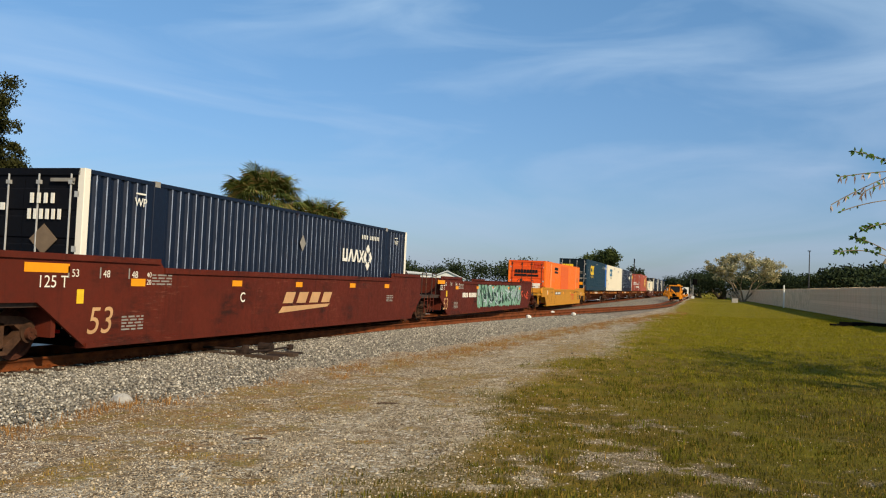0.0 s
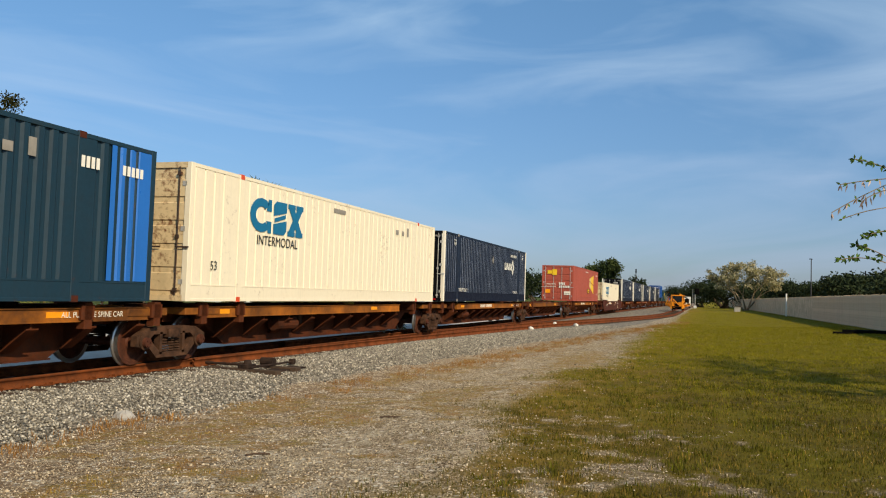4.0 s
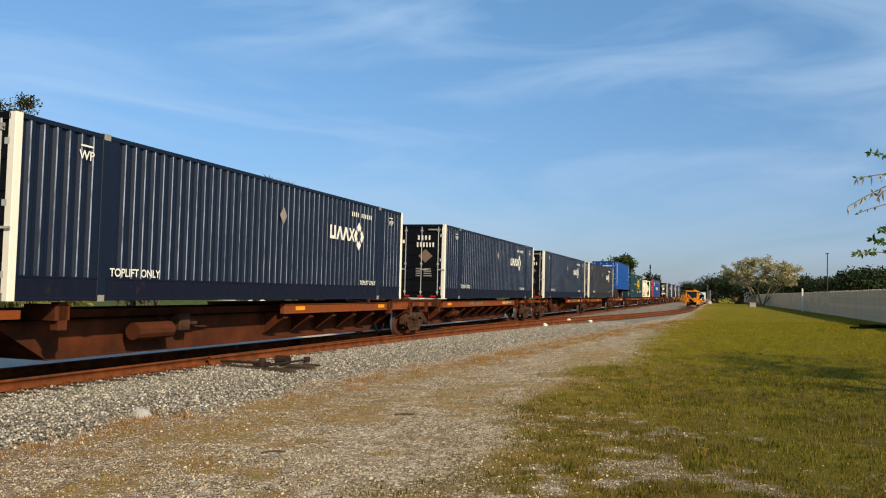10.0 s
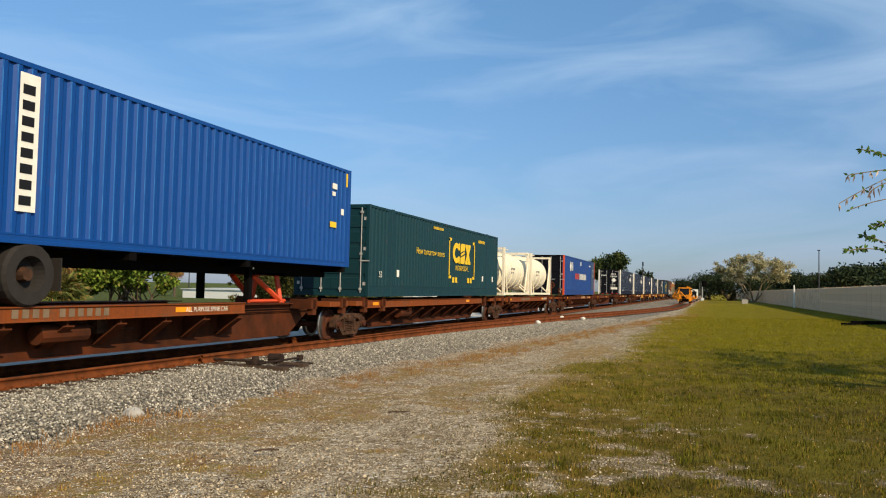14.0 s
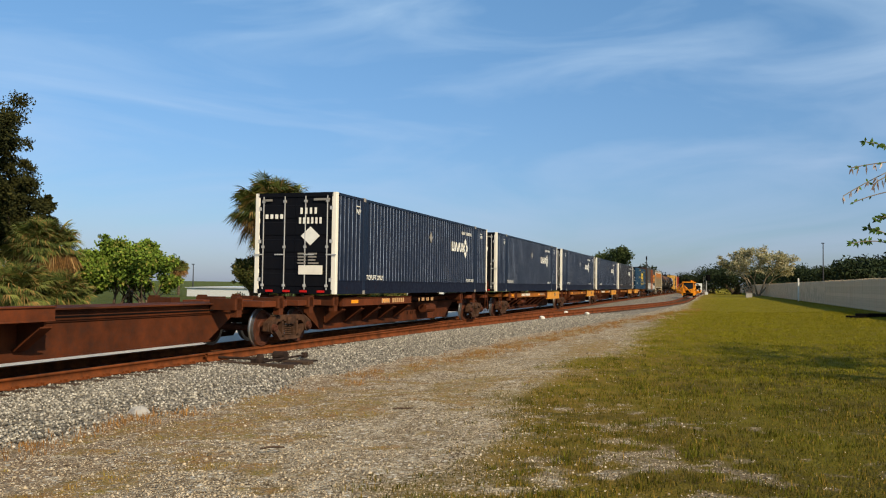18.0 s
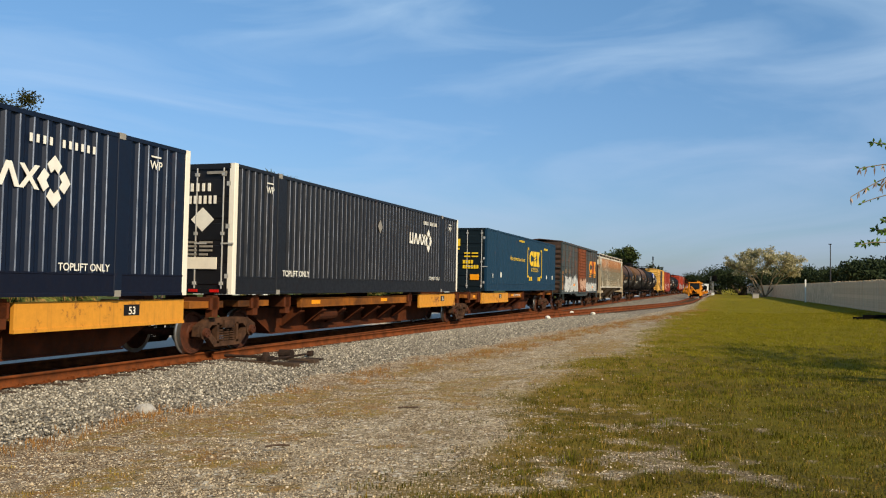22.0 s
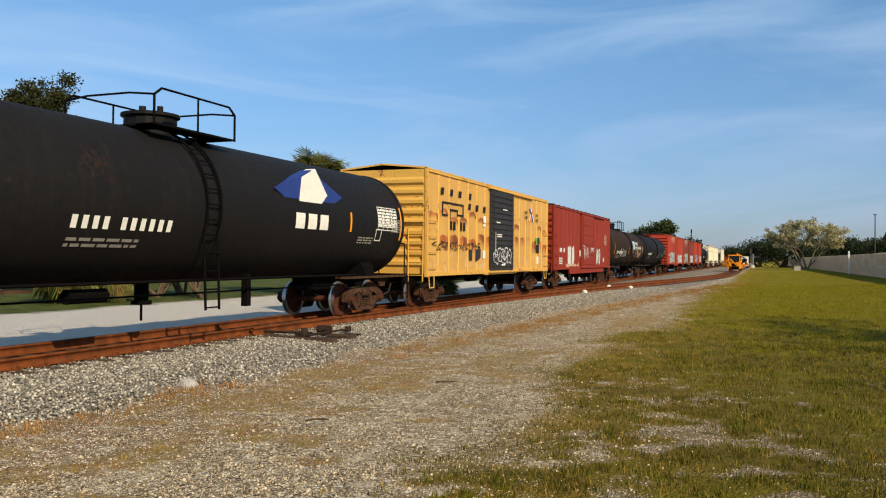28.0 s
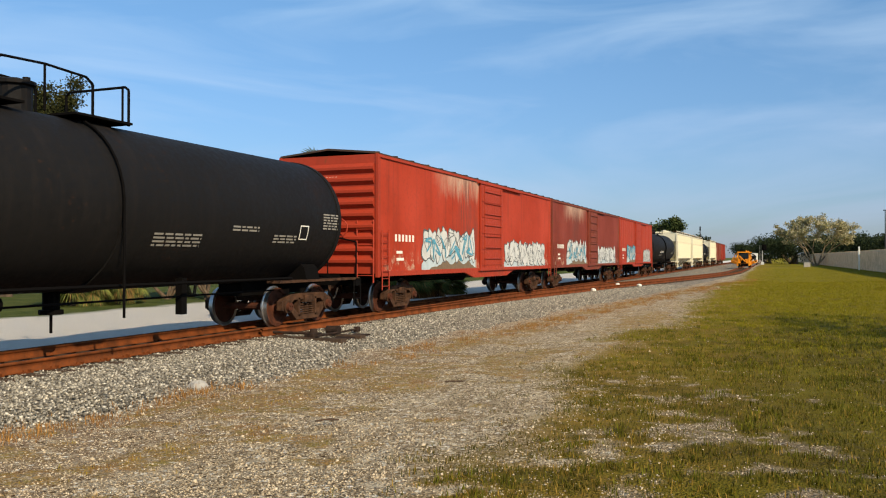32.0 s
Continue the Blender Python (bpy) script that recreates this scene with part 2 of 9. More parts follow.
MAT["steel"] = plain("galvanised_steel", lin(196, 194, 186), 0.45, 0.25, 0.25)
MAT["box_grey"] = paint("grey_boxcar_paint", lin(60, 70, 70), 0.6, 0.45, 0.6, 0.2)
MAT["box_dark"] = paint("dark_boxcar_end", lin(66, 50, 40), 0.7, 0.5, 0.7, 0.2)
MAT["box_rust"] = rusty("rusted_door", lin(140, 78, 46), lin(104, 60, 40), 1.6)
MAT["box_yellow"] = paint("yellow_boxcar_paint", lin(218, 168, 76), 0.5, 0.5, 0.35, 0.12)
MAT["box_red"] = paint("oxide_red_paint", lin(142, 43, 18), 0.6, 0.3, 0.5, 0.3, 0.8)
MAT["box_scarlet"] = paint("scarlet_paint", lin(164, 54, 27), 0.6, 0.3, 0.5, 0.4, 0.8)
MAT["box_faded"] = paint("faded_red_paint", lin(128, 57, 38), 0.65, 0.6, 0.7, 0.3, 0.9)
MAT["hopper"] = paint("hopper_grey_paint", lin(188, 182, 164), 0.65, 0.45, 0.7, 0.3, 0.9)
MAT["hopper_rib"] = paint("hopper_rib_paint", lin(120, 100, 72), 0.65, 0.6, 0.6, 0.2)
MAT["hopper_frame"] = paint("dusty_hopper_frame_paint", lin(182, 166, 136), 0.7, 0.6, 0.6, 0.2)
MAT["white_hop"] = paint("white_hopper_paint", lin(222, 214, 184), 0.6, 0.25, 0.45, 0.15)
MAT["tank_black"] = paint("tank_black_paint", lin(20, 19, 18), 0.6, 0.04, 0.45, 0.25, 0.9, 0.14)
MAT["tank_dull"] = paint("tank_dull_paint", lin(46, 34, 24), 0.7, 0.1, 0.6, 0.35, 0.9, 0.1)
MAT["rubber"] = plain("tyre_rubber", lin(46, 42, 38), 0.85)
MAT["glass_red"] = plain("red_lens", lin(200, 30, 24), 0.3)
MAT["tie_wood"] = rusty("tie_wood", lin(92, 74, 58), lin(60, 50, 42), 4.0, 0.95)
MAT["bark"] = rusty("bark", lin(112, 96, 78), lin(74, 62, 50), 6.0, 0.95)
MAT["bark_pale"] = rusty("pale_bark", lin(170, 152, 122), lin(120, 104, 84), 6.0, 0.95)
MAT["fence"] = rusty("fence_wood", lin(240, 212, 172), lin(206, 180, 144), 1.5, 0.9)
MAT["concrete"] = plain("concrete", lin(176, 170, 158), 0.9, 0, 0.2)
MAT["roof"] = plain("roof_metal", lin(210, 212, 210), 0.5, 0.2, 0.1)
MAT["wall_white"] = plain("wall_white", lin(214, 214, 206), 0.8, 0, 0.1)
MAT["glass_dark"] = plain("dark_window", lin(30, 36, 42), 0.15)
MAT["mow"] = paint("machine_orange_paint", lin(240, 150, 24), 0.5, 0.2, 0.4, 0.1)
MAT["leaf_palm"] = foliage("palm_leaf", (0.24, 0.25, 0.06, 1), (0.05, 0.075, 0.02, 1), (0.36, 0.22, 0.07, 1), 0.2)
MAT["leaf_dead"] = foliage("dead_palm_leaf", (0.3, 0.155, 0.045, 1), (0.1, 0.055, 0.022, 1), (0.46, 0.29, 0.11, 1), 0.15)
MAT["leaf_bush"] = foliage("bush_leaf", (0.24, 0.33, 0.04, 1), (0.06, 0.1, 0.018, 1), (0.3, 0.26, 0.06, 1), 0.12)
MAT["leaf_scrub"] = foliage("scrub_leaf", (0.125, 0.13, 0.03, 1), (0.028, 0.036, 0.013, 1), (0.28, 0.2, 0.06, 1), 0.12)
MAT["leaf_oak"] = foliage("oak_leaf", (0.10, 0.12, 0.035, 1), (0.025, 0.04, 0.014, 1))
MAT["leaf_pine"] = foliage("pine_leaf", (0.065, 0.06, 0.016, 1), (0.018, 0.022, 0.008, 1))
MAT["leaf_far"] = foliage("far_leaf", (0.05, 0.065, 0.025, 1), (0.018, 0.028, 0.014, 1))
MAT["blossom"] = foliage("blossom", (0.64, 0.54, 0.34, 1), (0.17, 0.17, 0.05, 1))
MAT["leaf_near"] = foliage("near_leaf", (0.08, 0.13, 0.025, 1), (0.02, 0.045, 0.012, 1), (0.5, 0.38, 0.24, 1), 0.3)
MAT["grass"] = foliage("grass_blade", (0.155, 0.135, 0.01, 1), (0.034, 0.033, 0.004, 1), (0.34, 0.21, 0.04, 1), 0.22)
# Far blades: about twice as light as the near ones.
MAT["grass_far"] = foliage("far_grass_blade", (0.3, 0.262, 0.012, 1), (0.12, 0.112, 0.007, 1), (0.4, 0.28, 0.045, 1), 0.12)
MAT["grass_deep"] = foliage("deep_grass_blade", (0.165, 0.16, 0.013, 1), (0.05, 0.053, 0.006, 1))
MAT["pod"] = foliage("dry_seed_pod", (0.62, 0.5, 0.4, 1), (0.2, 0.12, 0.08, 1))
MAT["grass_rust"] = foliage("rust_weed_blade", (0.46, 0.235, 0.06, 1), (0.2, 0.095, 0.028, 1))
MAT["leaf_near_green"] = foliage("shade_leaf", (0.12, 0.2, 0.03, 1), (0.03, 0.06, 0.015, 1))
MAT["grass_dry"] = foliage("dry_grass_blade", (0.46, 0.28, 0.06, 1), (0.22, 0.125, 0.03, 1), (0.32, 0.24, 0.03, 1), 0.35)
MAT["stone"] = islands("ballast_stone", [(0.0, (0.09, 0.08, 0.062, 1)), (0.4, (0.26, 0.235, 0.185, 1)), (0.8, (0.47, 0.42, 0.32, 1)), (1.0, (0.84, 0.76, 0.6, 1))])
MAT["pebble"] = islands("path_pebble", [(0.0, (0.1, 0.075, 0.045, 1)), (0.3, (0.28, 0.215, 0.13, 1)), (0.6, (0.6, 0.47, 0.29, 1)), (1.0, (0.8, 0.66, 0.45, 1))])


def tank_shell(name, top, side):
    """Black tank paint with rust over its upper half."""
    M = Nodes(name, 0.65, 0.0, 0.12)
    sep = M.n("SeparateXYZ")
    M.link(M.coords(), sep.inputs[0])
    n1 = M.noise(0.7, 5, 0.6)
    h = M.math("ADD", sep.outputs["Z"], M.math("MULTIPLY", n1, 1.3))
    col = M.mix(M.ramp(h, 3.5, 4.1), side, top)
    f = M.noise(10, 7, 0.65)
    runs = M.ramp(M.noise(2.2, 4, 0.6, (1.0, 4.0, 0.22)), 0.5, 0.75, 0, 0.5)
    col = M.mix(runs, col, tuple(c * 0.5 for c in side[:3]) + (1,))
    col = M.mix(M.ramp(f, 0.4, 0.8, 0, 0.35), col, GRIME)
    M.bump(f, 0.1, 0.004)
    return M.done(col, M.ramp(f, 0.3, 0.7, 0.45, 0.75))


MAT["tank_rust"] = tank_shell("rusty_tank_paint", (0.165, 0.08, 0.03, 1), lin(34, 31, 26))
MAT["tank_stained"] = tank_shell("stained_tank_paint", (0.1, 0.05, 0.022, 1), lin(27, 25, 22))


def hopper_side(name):
    """Peeling grey paint over an older dark coat."""
    M = Nodes(name, 0.65, 0.0, 0.2)
    sep = M.n("SeparateXYZ")
    M.link(M.coords(), sep.inputs[0])
    a = M.noise(2.6, 9, 0.72, (1.0, 2.8, 0.36), distortion=0.3)
    sway = M.math("MULTIPLY", M.math("SUBTRACT", M.noise(1.1, 3, 0.5, (1, 1, 0.05)), 0.5), 2.2)
    band = M.math("ABSOLUTE", M.math("SUBTRACT", M.math("ADD", sep.outputs["Z"], sway), 2.75))
    bare = M.math("ADD", a, M.ramp(band, 0.5, 1.3, 0.1, -0.14))
    b = M.noise(5, 7, 0.65, (1, 3, 0.25))
    old = M.mix(M.ramp(M.noise(3.4, 5, 0.6, (1, 3, 0.3)), 0.4, 0.6), lin(78, 96, 98), lin(140, 148, 136))
    col = M.mix(M.ramp(bare, 0.5, 0.535), lin(214, 207, 188), old)
    col = M.mix(M.ramp(M.math("MULTIPLY", M.ramp(bare, 0.49, 0.52), M.ramp(bare, 0.57, 0.53)), 0.3, 0.9, 0, 0.75), col, lin(40, 48, 48))
    col = M.mix(M.ramp(M.noise(9, 8, 0.75, (1, 1.5, 0.5)), 0.58, 0.66, 0, 0.7), col, lin(216, 208, 186))
    col = M.mix(M.ramp(b, 0.56, 0.7, 0, 0.35), col, lin(116, 98, 74))
    f = M.noise(22, 5, 0.7)
    col = M.mix(M.ramp(f, 0.5, 0.78, 0, 0.35), col, GRIME)
    M.bump(b, 0.15, 0.004)
    return M.done(col)


def hopper_post(name):
    """Olive-grey rib, rusted orange at its head."""
    M = Nodes(name, 0.7, 0.0, 0.15)
    sep = M.n("SeparateXYZ")
    M.link(M.coords(), sep.inputs[0])
    z = M.math("ADD", sep.outputs["Z"], M.math("MULTIPLY", M.math("SUBTRACT", M.noise(3, 5, 0.6), 0.5), 1.1))
    col = M.mix(M.ramp(M.noise(2.5, 5, 0.6), 0.4, 0.65), lin(128, 114, 88), lin(98, 92, 76))
    col = M.mix(M.math("MULTIPLY", M.ramp(z, 2.9, 3.4, 0, 0.9), M.ramp(sep.outputs["Y"], 6.5, 3.5, 0.15, 1.0)), col, lin(168, 104, 48))
    col = M.mix(M.ramp(M.noise(20, 5, 0.7), 0.45, 0.75, 0, 0.4), col, GRIME)
    return M.done(col)


MAT["hopper_post"] = hopper_post("rust_headed_rib")
MAT["hopper_peel"] = hopper_side("peeling_hopper_paint")


def box_yellow_rust(name):
    """Yellow boxcar side with bands of rust patches."""
    M = Nodes(name, 0.5)
    sep = M.n("SeparateXYZ")
    M.link(M.coords(), sep.inputs[0])
    z = sep.outputs["Z"]
    n1 = M.noise(1.5, 6, 0.62, (1, 1.5, 0.45))
    col = M.mix(M.ramp(M.noise(0.5, 3), 0.3, 0.7), lin(216, 168, 84), lin(202, 152, 74))
    col = M.mix(M.ramp(M.noise(2.6, 5, 0.6, (1, 4, 0.2)), 0.52, 0.72, 0, 0.45), col, lin(184, 128, 60))
    # each panel between two posts rusts at a height of its own, under an arched edge
    across = M.math("DIVIDE", M.math("SUBTRACT", sep.outputs["Y"], 0.08), 0.965)
    panel = M.math("FLOOR", across)
    side = M.math("SUBTRACT", M.math("MULTIPLY", M.math("SUBTRACT", across, panel), 2.0), 1.0)
    arch = M.math("MULTIPLY", M.math("POWER", M.math("ABSOLUTE", side), 2.0), 0.16)
    wob = M.math("MULTIPLY", M.math("SUBTRACT", M.noise(4.0, 5, 0.65), 0.5), 0.3)
    luck = M.n("TexWhiteNoise")
    luck.noise_dimensions = "1D"
    M.link(panel, luck.inputs["W"])
    pick = M.n("SeparateColor")
    M.link(luck.outputs["Color"], pick.inputs[0])
    masks = []
    for ch, lo, hi, spread in ((0, 2.8, 3.12, 0.32), (1, 1.62, 2.42, 0.5)):
        h = M.math("ADD", M.math("ADD", M.math("ADD", z, arch), wob), M.math("MULTIPLY", M.math("SUBTRACT", pick.outputs[ch], 0.5), spread))
        m = M.math("MULTIPLY", M.ramp(h, lo, hi), M.ramp(h, hi + 0.03, hi))
        masks.append(M.math("MULTIPLY", m, M.ramp(pick.outputs[2 - ch], 0.1, 0.4, 0.35, 1.0)))
    rustm = M.ramp(M.math("MULTIPLY", M.math("ADD", n1, 0.15), M.math("MAXIMUM", masks[0], masks[1])), 0.2, 0.5, 0, 0.92)
    col = M.mix(rustm, col, M.mix(M.ramp(n1, 0.42, 0.6), lin(190, 102, 40), lin(112, 54, 26)))
    scuff = M.math("MULTIPLY", M.ramp(z, 1.9, 1.4), M.ramp(M.noise(4.0, 7, 0.7, (1, 1.5, 0.5)), 0.54, 0.62, 0, 0.6))
    col = M.mix(scuff, col, lin(214, 200, 168))
    chips = M.math("MULTIPLY", M.ramp(z, 2.6, 1.5), M.ramp(M.noise(7.0, 6, 0.7), 0.6, 0.66, 0, 0.8))
    col = M.mix(chips, col, lin(110, 56, 28))
    f = M.noise(9, 7, 0.65)
    col = M.mix(M.ramp(f, 0.55, 0.85, 0, 0.35), col, GRIME)
    M.bump(f, 0.1, 0.004)
    return M.done(col)


MAT["box_yellow_rust"] = box_yellow_rust("rust_patched_yellow")


def sun_worn_red(name, base, centre, spread):
    """Red boxcar side, bleached in streaks under the roof near the door, scraped along the sill."""
    M = Nodes(name, 0.65, 0.0, 0.15)
    sep = M.n("SeparateXYZ")
    M.link(M.coords(), sep.inputs[0])
    f = M.noise(9, 7, 0.65)
    wob = M.math("MULTIPLY", M.math("SUBTRACT", M.noise(0.9, 5, 0.6), 0.5), 2.6)
    y = M.math("ABSOLUTE", M.math("SUBTRACT", M.math("ADD", sep.outputs["Y"], wob), centre))
    z = M.math("ADD", sep.outputs["Z"], M.math("MULTIPLY", M.math("SUBTRACT", M.noise(2.2, 5, 0.6, (1, 2.2, 0.4)), 0.5), 1.7))
    pale = tuple(c * 1.25 + 0.012 for c in base[:3]) + (1,)
    col = M.mix(M.ramp(M.noise(0.5, 3), 0.35, 0.7), base, pale)
    col = M.mix(M.ramp(M.noise(1.6, 5, 0.6, (1, 3, 0.15)), 0.52, 0.72, 0, 0.5), col, lin(92, 48, 36))
    near = M.ramp(y, spread, spread * 0.35)
    bleach = M.math("MULTIPLY", near, M.ramp(z, 3.5, 4.25))
    col = M.mix(M.math("MULTIPLY", bleach, M.ramp(f, 0.3, 0.6, 0.45, 0.95)), col, lin(206, 172, 146))
    stain = M.math("MULTIPLY", M.ramp(y, spread * 0.45, spread * 0.1), M.ramp(M.noise(2.6, 5, 0.6, (1, 3, 0.25)), 0.42, 0.6, 0.0, 0.75))
    col = M.mix(stain, col, lin(104, 66, 56))
    scrape = M.math("MULTIPLY", M.ramp(z, 1.75, 1.3), M.ramp(M.noise(3.4, 7, 0.7), 0.5, 0.6))
    col = M.mix(M.math("MULTIPLY", scrape, 0.7), col, lin(196, 170, 142))
    col = M.mix(M.ramp(f, 0.5, 0.8, 0, 0.35), col, GRIME)
    M.bump(f, 0.12, 0.004)
    return M.done(col)


MAT["red_worn"] = sun_worn_red("sun_worn_scarlet_side", lin(164, 54, 27), 7.2, 3.4)
MAT["red_brown_worn"] = sun_worn_red("sun_worn_brown_red_side", lin(124, 50, 33), 5.2, 3.0)


def box_grey_worn(name):
    """Grey boxcar side with rust specks and chalky worn patches along its lower part."""
    M = Nodes(name, 0.65, 0.0, 0.15)
    sep = M.n("SeparateXYZ")
    M.link(M.coords(), sep.inputs[0])
    z = M.math("ADD", sep.outputs["Z"], M.math("MULTIPLY", M.math("SUBTRACT", M.noise(1.3, 5, 0.6), 0.5), 0.9))
    f = M.noise(9, 7, 0.65)
    col = M.mix(M.ramp(M.noise(0.5, 3), 0.35, 0.7), lin(60, 70, 70), lin(74, 82, 80))
    col = M.mix(M.ramp(M.noise(2.4, 5, 0.6, (1, 4, 0.2)), 0.52, 0.7, 0, 0.6), col, lin(92, 68, 48))
    chalk = M.math("MULTIPLY", M.ramp(z, 2.0, 1.5), M.ramp(M.noise(3.0, 7, 0.7, (1, 1, 0.6)), 0.44, 0.58))
    col = M.mix(M.math("MULTIPLY", chalk, 0.8), col, lin(176, 176, 168))
    col = M.mix(M.ramp(f, 0.5, 0.8, 0, 0.45), col, GRIME)
    col = M.mix(M.ramp(M.math("MULTIPLY", f, M.noise(0.8, 3)), 0.3, 0.36, 0, 0.8), col, RUST)
    M.bump(f, 0.12, 0.004)
    return M.done(col)


MAT["box_grey_worn"] = box_grey_worn("worn_grey_boxcar_side")


# ---- mesh tools ----
class Mesh:
    """Gathers faces for one part."""

    def __init__(self):
        self.v, self.f = [], []

    def add(self, verts, faces):
        b = len(self.v)
        self.v += [tuple(p) for p in verts]
        self.f += [tuple(b + i for i in f) for f in faces]
        return self

    def box(self, x0, x1, y0, y1, z0, z1, c=0.0):
        """A box; c cuts its upright edges."""
        if c:
            out = [(x0 + c, y0), (x1 - c, y0), (x1, y0 + c), (x1, y1 - c), (x1 - c, y1), (x0 + c, y1), (x0, y1 - c), (x0, y0 + c)]
            return self.prism([(x, y) for x, y in out], z0, z1, "z")
        v = [(x0, y0, z0), (x1, y0, z0), (x1, y1, z0), (x0, y1, z0), (x0, y0, z1), (x1, y0, z1), (x1, y1, z1), (x0, y1, z1)]
        return self.add(v, [(3, 2, 1, 0), (4, 5, 6, 7), (0, 1, 5, 4), (1, 2, 6, 5), (2, 3, 7, 6), (3, 0, 4, 7)])

    def prism(self, pts, a, b, axis="y"):
        """A flat outline swept from a to b. Outline in (x, z) for y, (y, z) for x, (x, y) for z."""
        put = {"y": lambda p, s: (p[0], s, p[1]), "x": lambda p, s: (s, p[0], p[1]), "z": lambda p, s: (p[0], p[1], s)}[axis]
        n = len(pts)
        v = [put(p, a) for p in pts] + [put(p, b) for p in pts]
        f = [tuple(range(n))[::-1], tuple(range(n, 2 * n))] + [(i, (i + 1) % n, n + (i + 1) % n, n + i) for i in range(n)]
        return self.add(v, f)

    def ring(self, p0, p1, r0, r1=None, n=10, caps=True):
        """A round bar or cone from p0 to p1."""
        r1 = r0 if r1 is None else r1
        p0, p1 = Vector(p0), Vector(p1)
        d = (p1 - p0).normalized()
        a = d.orthogonal().normalized()
        b = d.cross(a)
        v = []
        for p, r in ((p0, r0), (p1, r1)):
            v += [tuple(p + (a * math.cos(2 * math.pi * i / n) + b * math.sin(2 * math.pi * i / n)) * r) for i in range(n)]
        f = [(i, (i + 1) % n, n + (i + 1) % n, n + i) for i in range(n)]
        if caps:
            f += [tuple(range(n))[::-1], tuple(range(n, 2 * n))]
        return self.add(v, f)

    def tube(self, pts, r, n=6):
        for a, b in zip(pts, pts[1:]):
            self.ring(a, b, r, n=n)
        return self

    def lathe(self, profile, x0, y0, z0, axis="y", n=24):
        """Turns (along, radius) pairs about an axis through the point."""
        v, f = [], []
        for a, r in profile:
            for i in range(n):
                c, s = math.cos(2 * math.pi * i / n) * r, math.sin(2 * math.pi * i / n) * r
                v.append({"y": (x0 + c, y0 + a, z0 + s), "x": (x0 + a, y0 + c, z0 + s), "z": (x0 + c, y0 + s, z0 + a)}[axis])
        for k in range(len(profile) - 1):
            for i in range(n):
                f.append((k * n + i, k * n + (i + 1) % n, (k + 1) * n + (i + 1) % n, (k + 1) * n + i))
        f += [tuple(range(n))[::-1], tuple((len(profile) - 1) * n + i for i in range(n))]
        return self.add(v, f)

    def hoop(self, x, y, z, r, t=0.018, n=16):
        """A hand wheel: rim, hub and four spokes, its axle along y."""
        pts = [(x + r * math.cos(2 * math.pi * k / n), y, z + r * math.sin(2 * math.pi * k / n)) for k in range(n + 1)]
        self.tube(pts, t, 6)
        for k in range(0, n, n // 4):
            self.ring((x, y, z), pts[k], t * 0.7, n=5)
        return self.ring((x, y - 0.03, z), (x, y + 0.12, z), 0.03)

    def data(self, name, material, smooth=None):
        me = bpy.data.meshes.new(name)
        me.from_pydata(self.v, [], self.f)
        bm = bmesh.new()
        bm.from_mesh(me)
        bmesh.ops.recalc_face_normals(bm, faces=bm.faces)
        bm.to_mesh(me)
        bm.free()
        me.materials.append(material)
        if smooth:
            me.shade_smooth()
            me.set_sharp_from_angle(angle=radians(smooth))
        return me


def raw(name, verts, faces, material):
    """A big mesh from arrays of equal faces."""
    me = bpy.data.meshes.new(name)
    verts, faces = np.asarray(verts, np.float32), np.asarray(faces, np.int32)
    k = faces.shape[1]
    me.vertices.add(len(verts))
    me.vertices.foreach_set("co", verts.ravel())
    me.loops.add(faces.size)
    me.loops.foreach_set("vertex_index", faces.ravel())
    me.polygons.add(len(faces))
    me.polygons.foreach_set("loop_start", np.arange(0, faces.size, k, dtype=np.int32))
    me.polygons.foreach_set("loop_total", np.full(len(faces), k, np.int32))
    me.update(calc_edges=True)
    me.materials.append(material)
    return me


def part(name, mesh, material, parent, label="", smooth=None, at=None):
    """One mesh under a thing or under a part."""
    me = mesh if isinstance(mesh, bpy.types.Mesh) else mesh.data(name, MAT[material], smooth)
    ob = new(name, me)
    ob.parent = parent
    if at is not None:
        ob.location = at
    if label:
        ob["label"] = label
    if "bars" in name or name in ("reflector", "stripes", "graffiti", "graffiti_outline", "graffiti_fill", "ground_coat", "tan_coat", "letter_outline", "end_mark", "spring_pack", "guard_rail", "tag", "logo", "logo_bracket", "end_marking", "data_marking", "slogan_marking", "end_logo"):
        ob["kind"] = "stuff"
    return ob


def thing(name, label, category, group="", at=(0, 0, 0)):
    ob = new(name)
    ob.location = at
    ob.empty_display_size = 0.3
    return tagged(ob, label, category, group)


LETTERS = {}


def letters(text, height, material, bold=False, slant=0.0):
    """Flat letters in the built-in font as a mesh in the (y, z) plane, reading towards +y, height in metres."""
    key = (text, round(height, 3), material, bold, slant)
    if key not in LETTERS:
        cu = bpy.data.curves.new("letters", "FONT")
        cu.body, cu.size, cu.align_x, cu.offset = text, height * 1.4, "CENTER", (0.02 * height if bold else 0.0)
        cu.shear = slant
        tmp = new("letters", cu)
        me = bpy.data.meshes.new_from_object(tmp.evaluated_get(bpy.context.evaluated_depsgraph_get()))
        bpy.data.objects.remove(tmp)
        me.transform(Matrix(((0, 0, 1, 0), (1, 0, 0, 0), (0, 1, 0, 0), (0, 0, 0, 1))))
        me.materials.clear()
        me.materials.append(MAT[material])
        LETTERS[key] = me
    return LETTERS[key]


# ---- ground ----
TRACK_X, RAIL_Z = -11.45, 0.15


def siding(y):
    """Sideways shift of the second track, which leaves the line at a turnout."""
    t = min(1.0, max(0.0, (y - 14.0) / 90.0))
    return 7.4 * t * t * (3 - 2 * t)


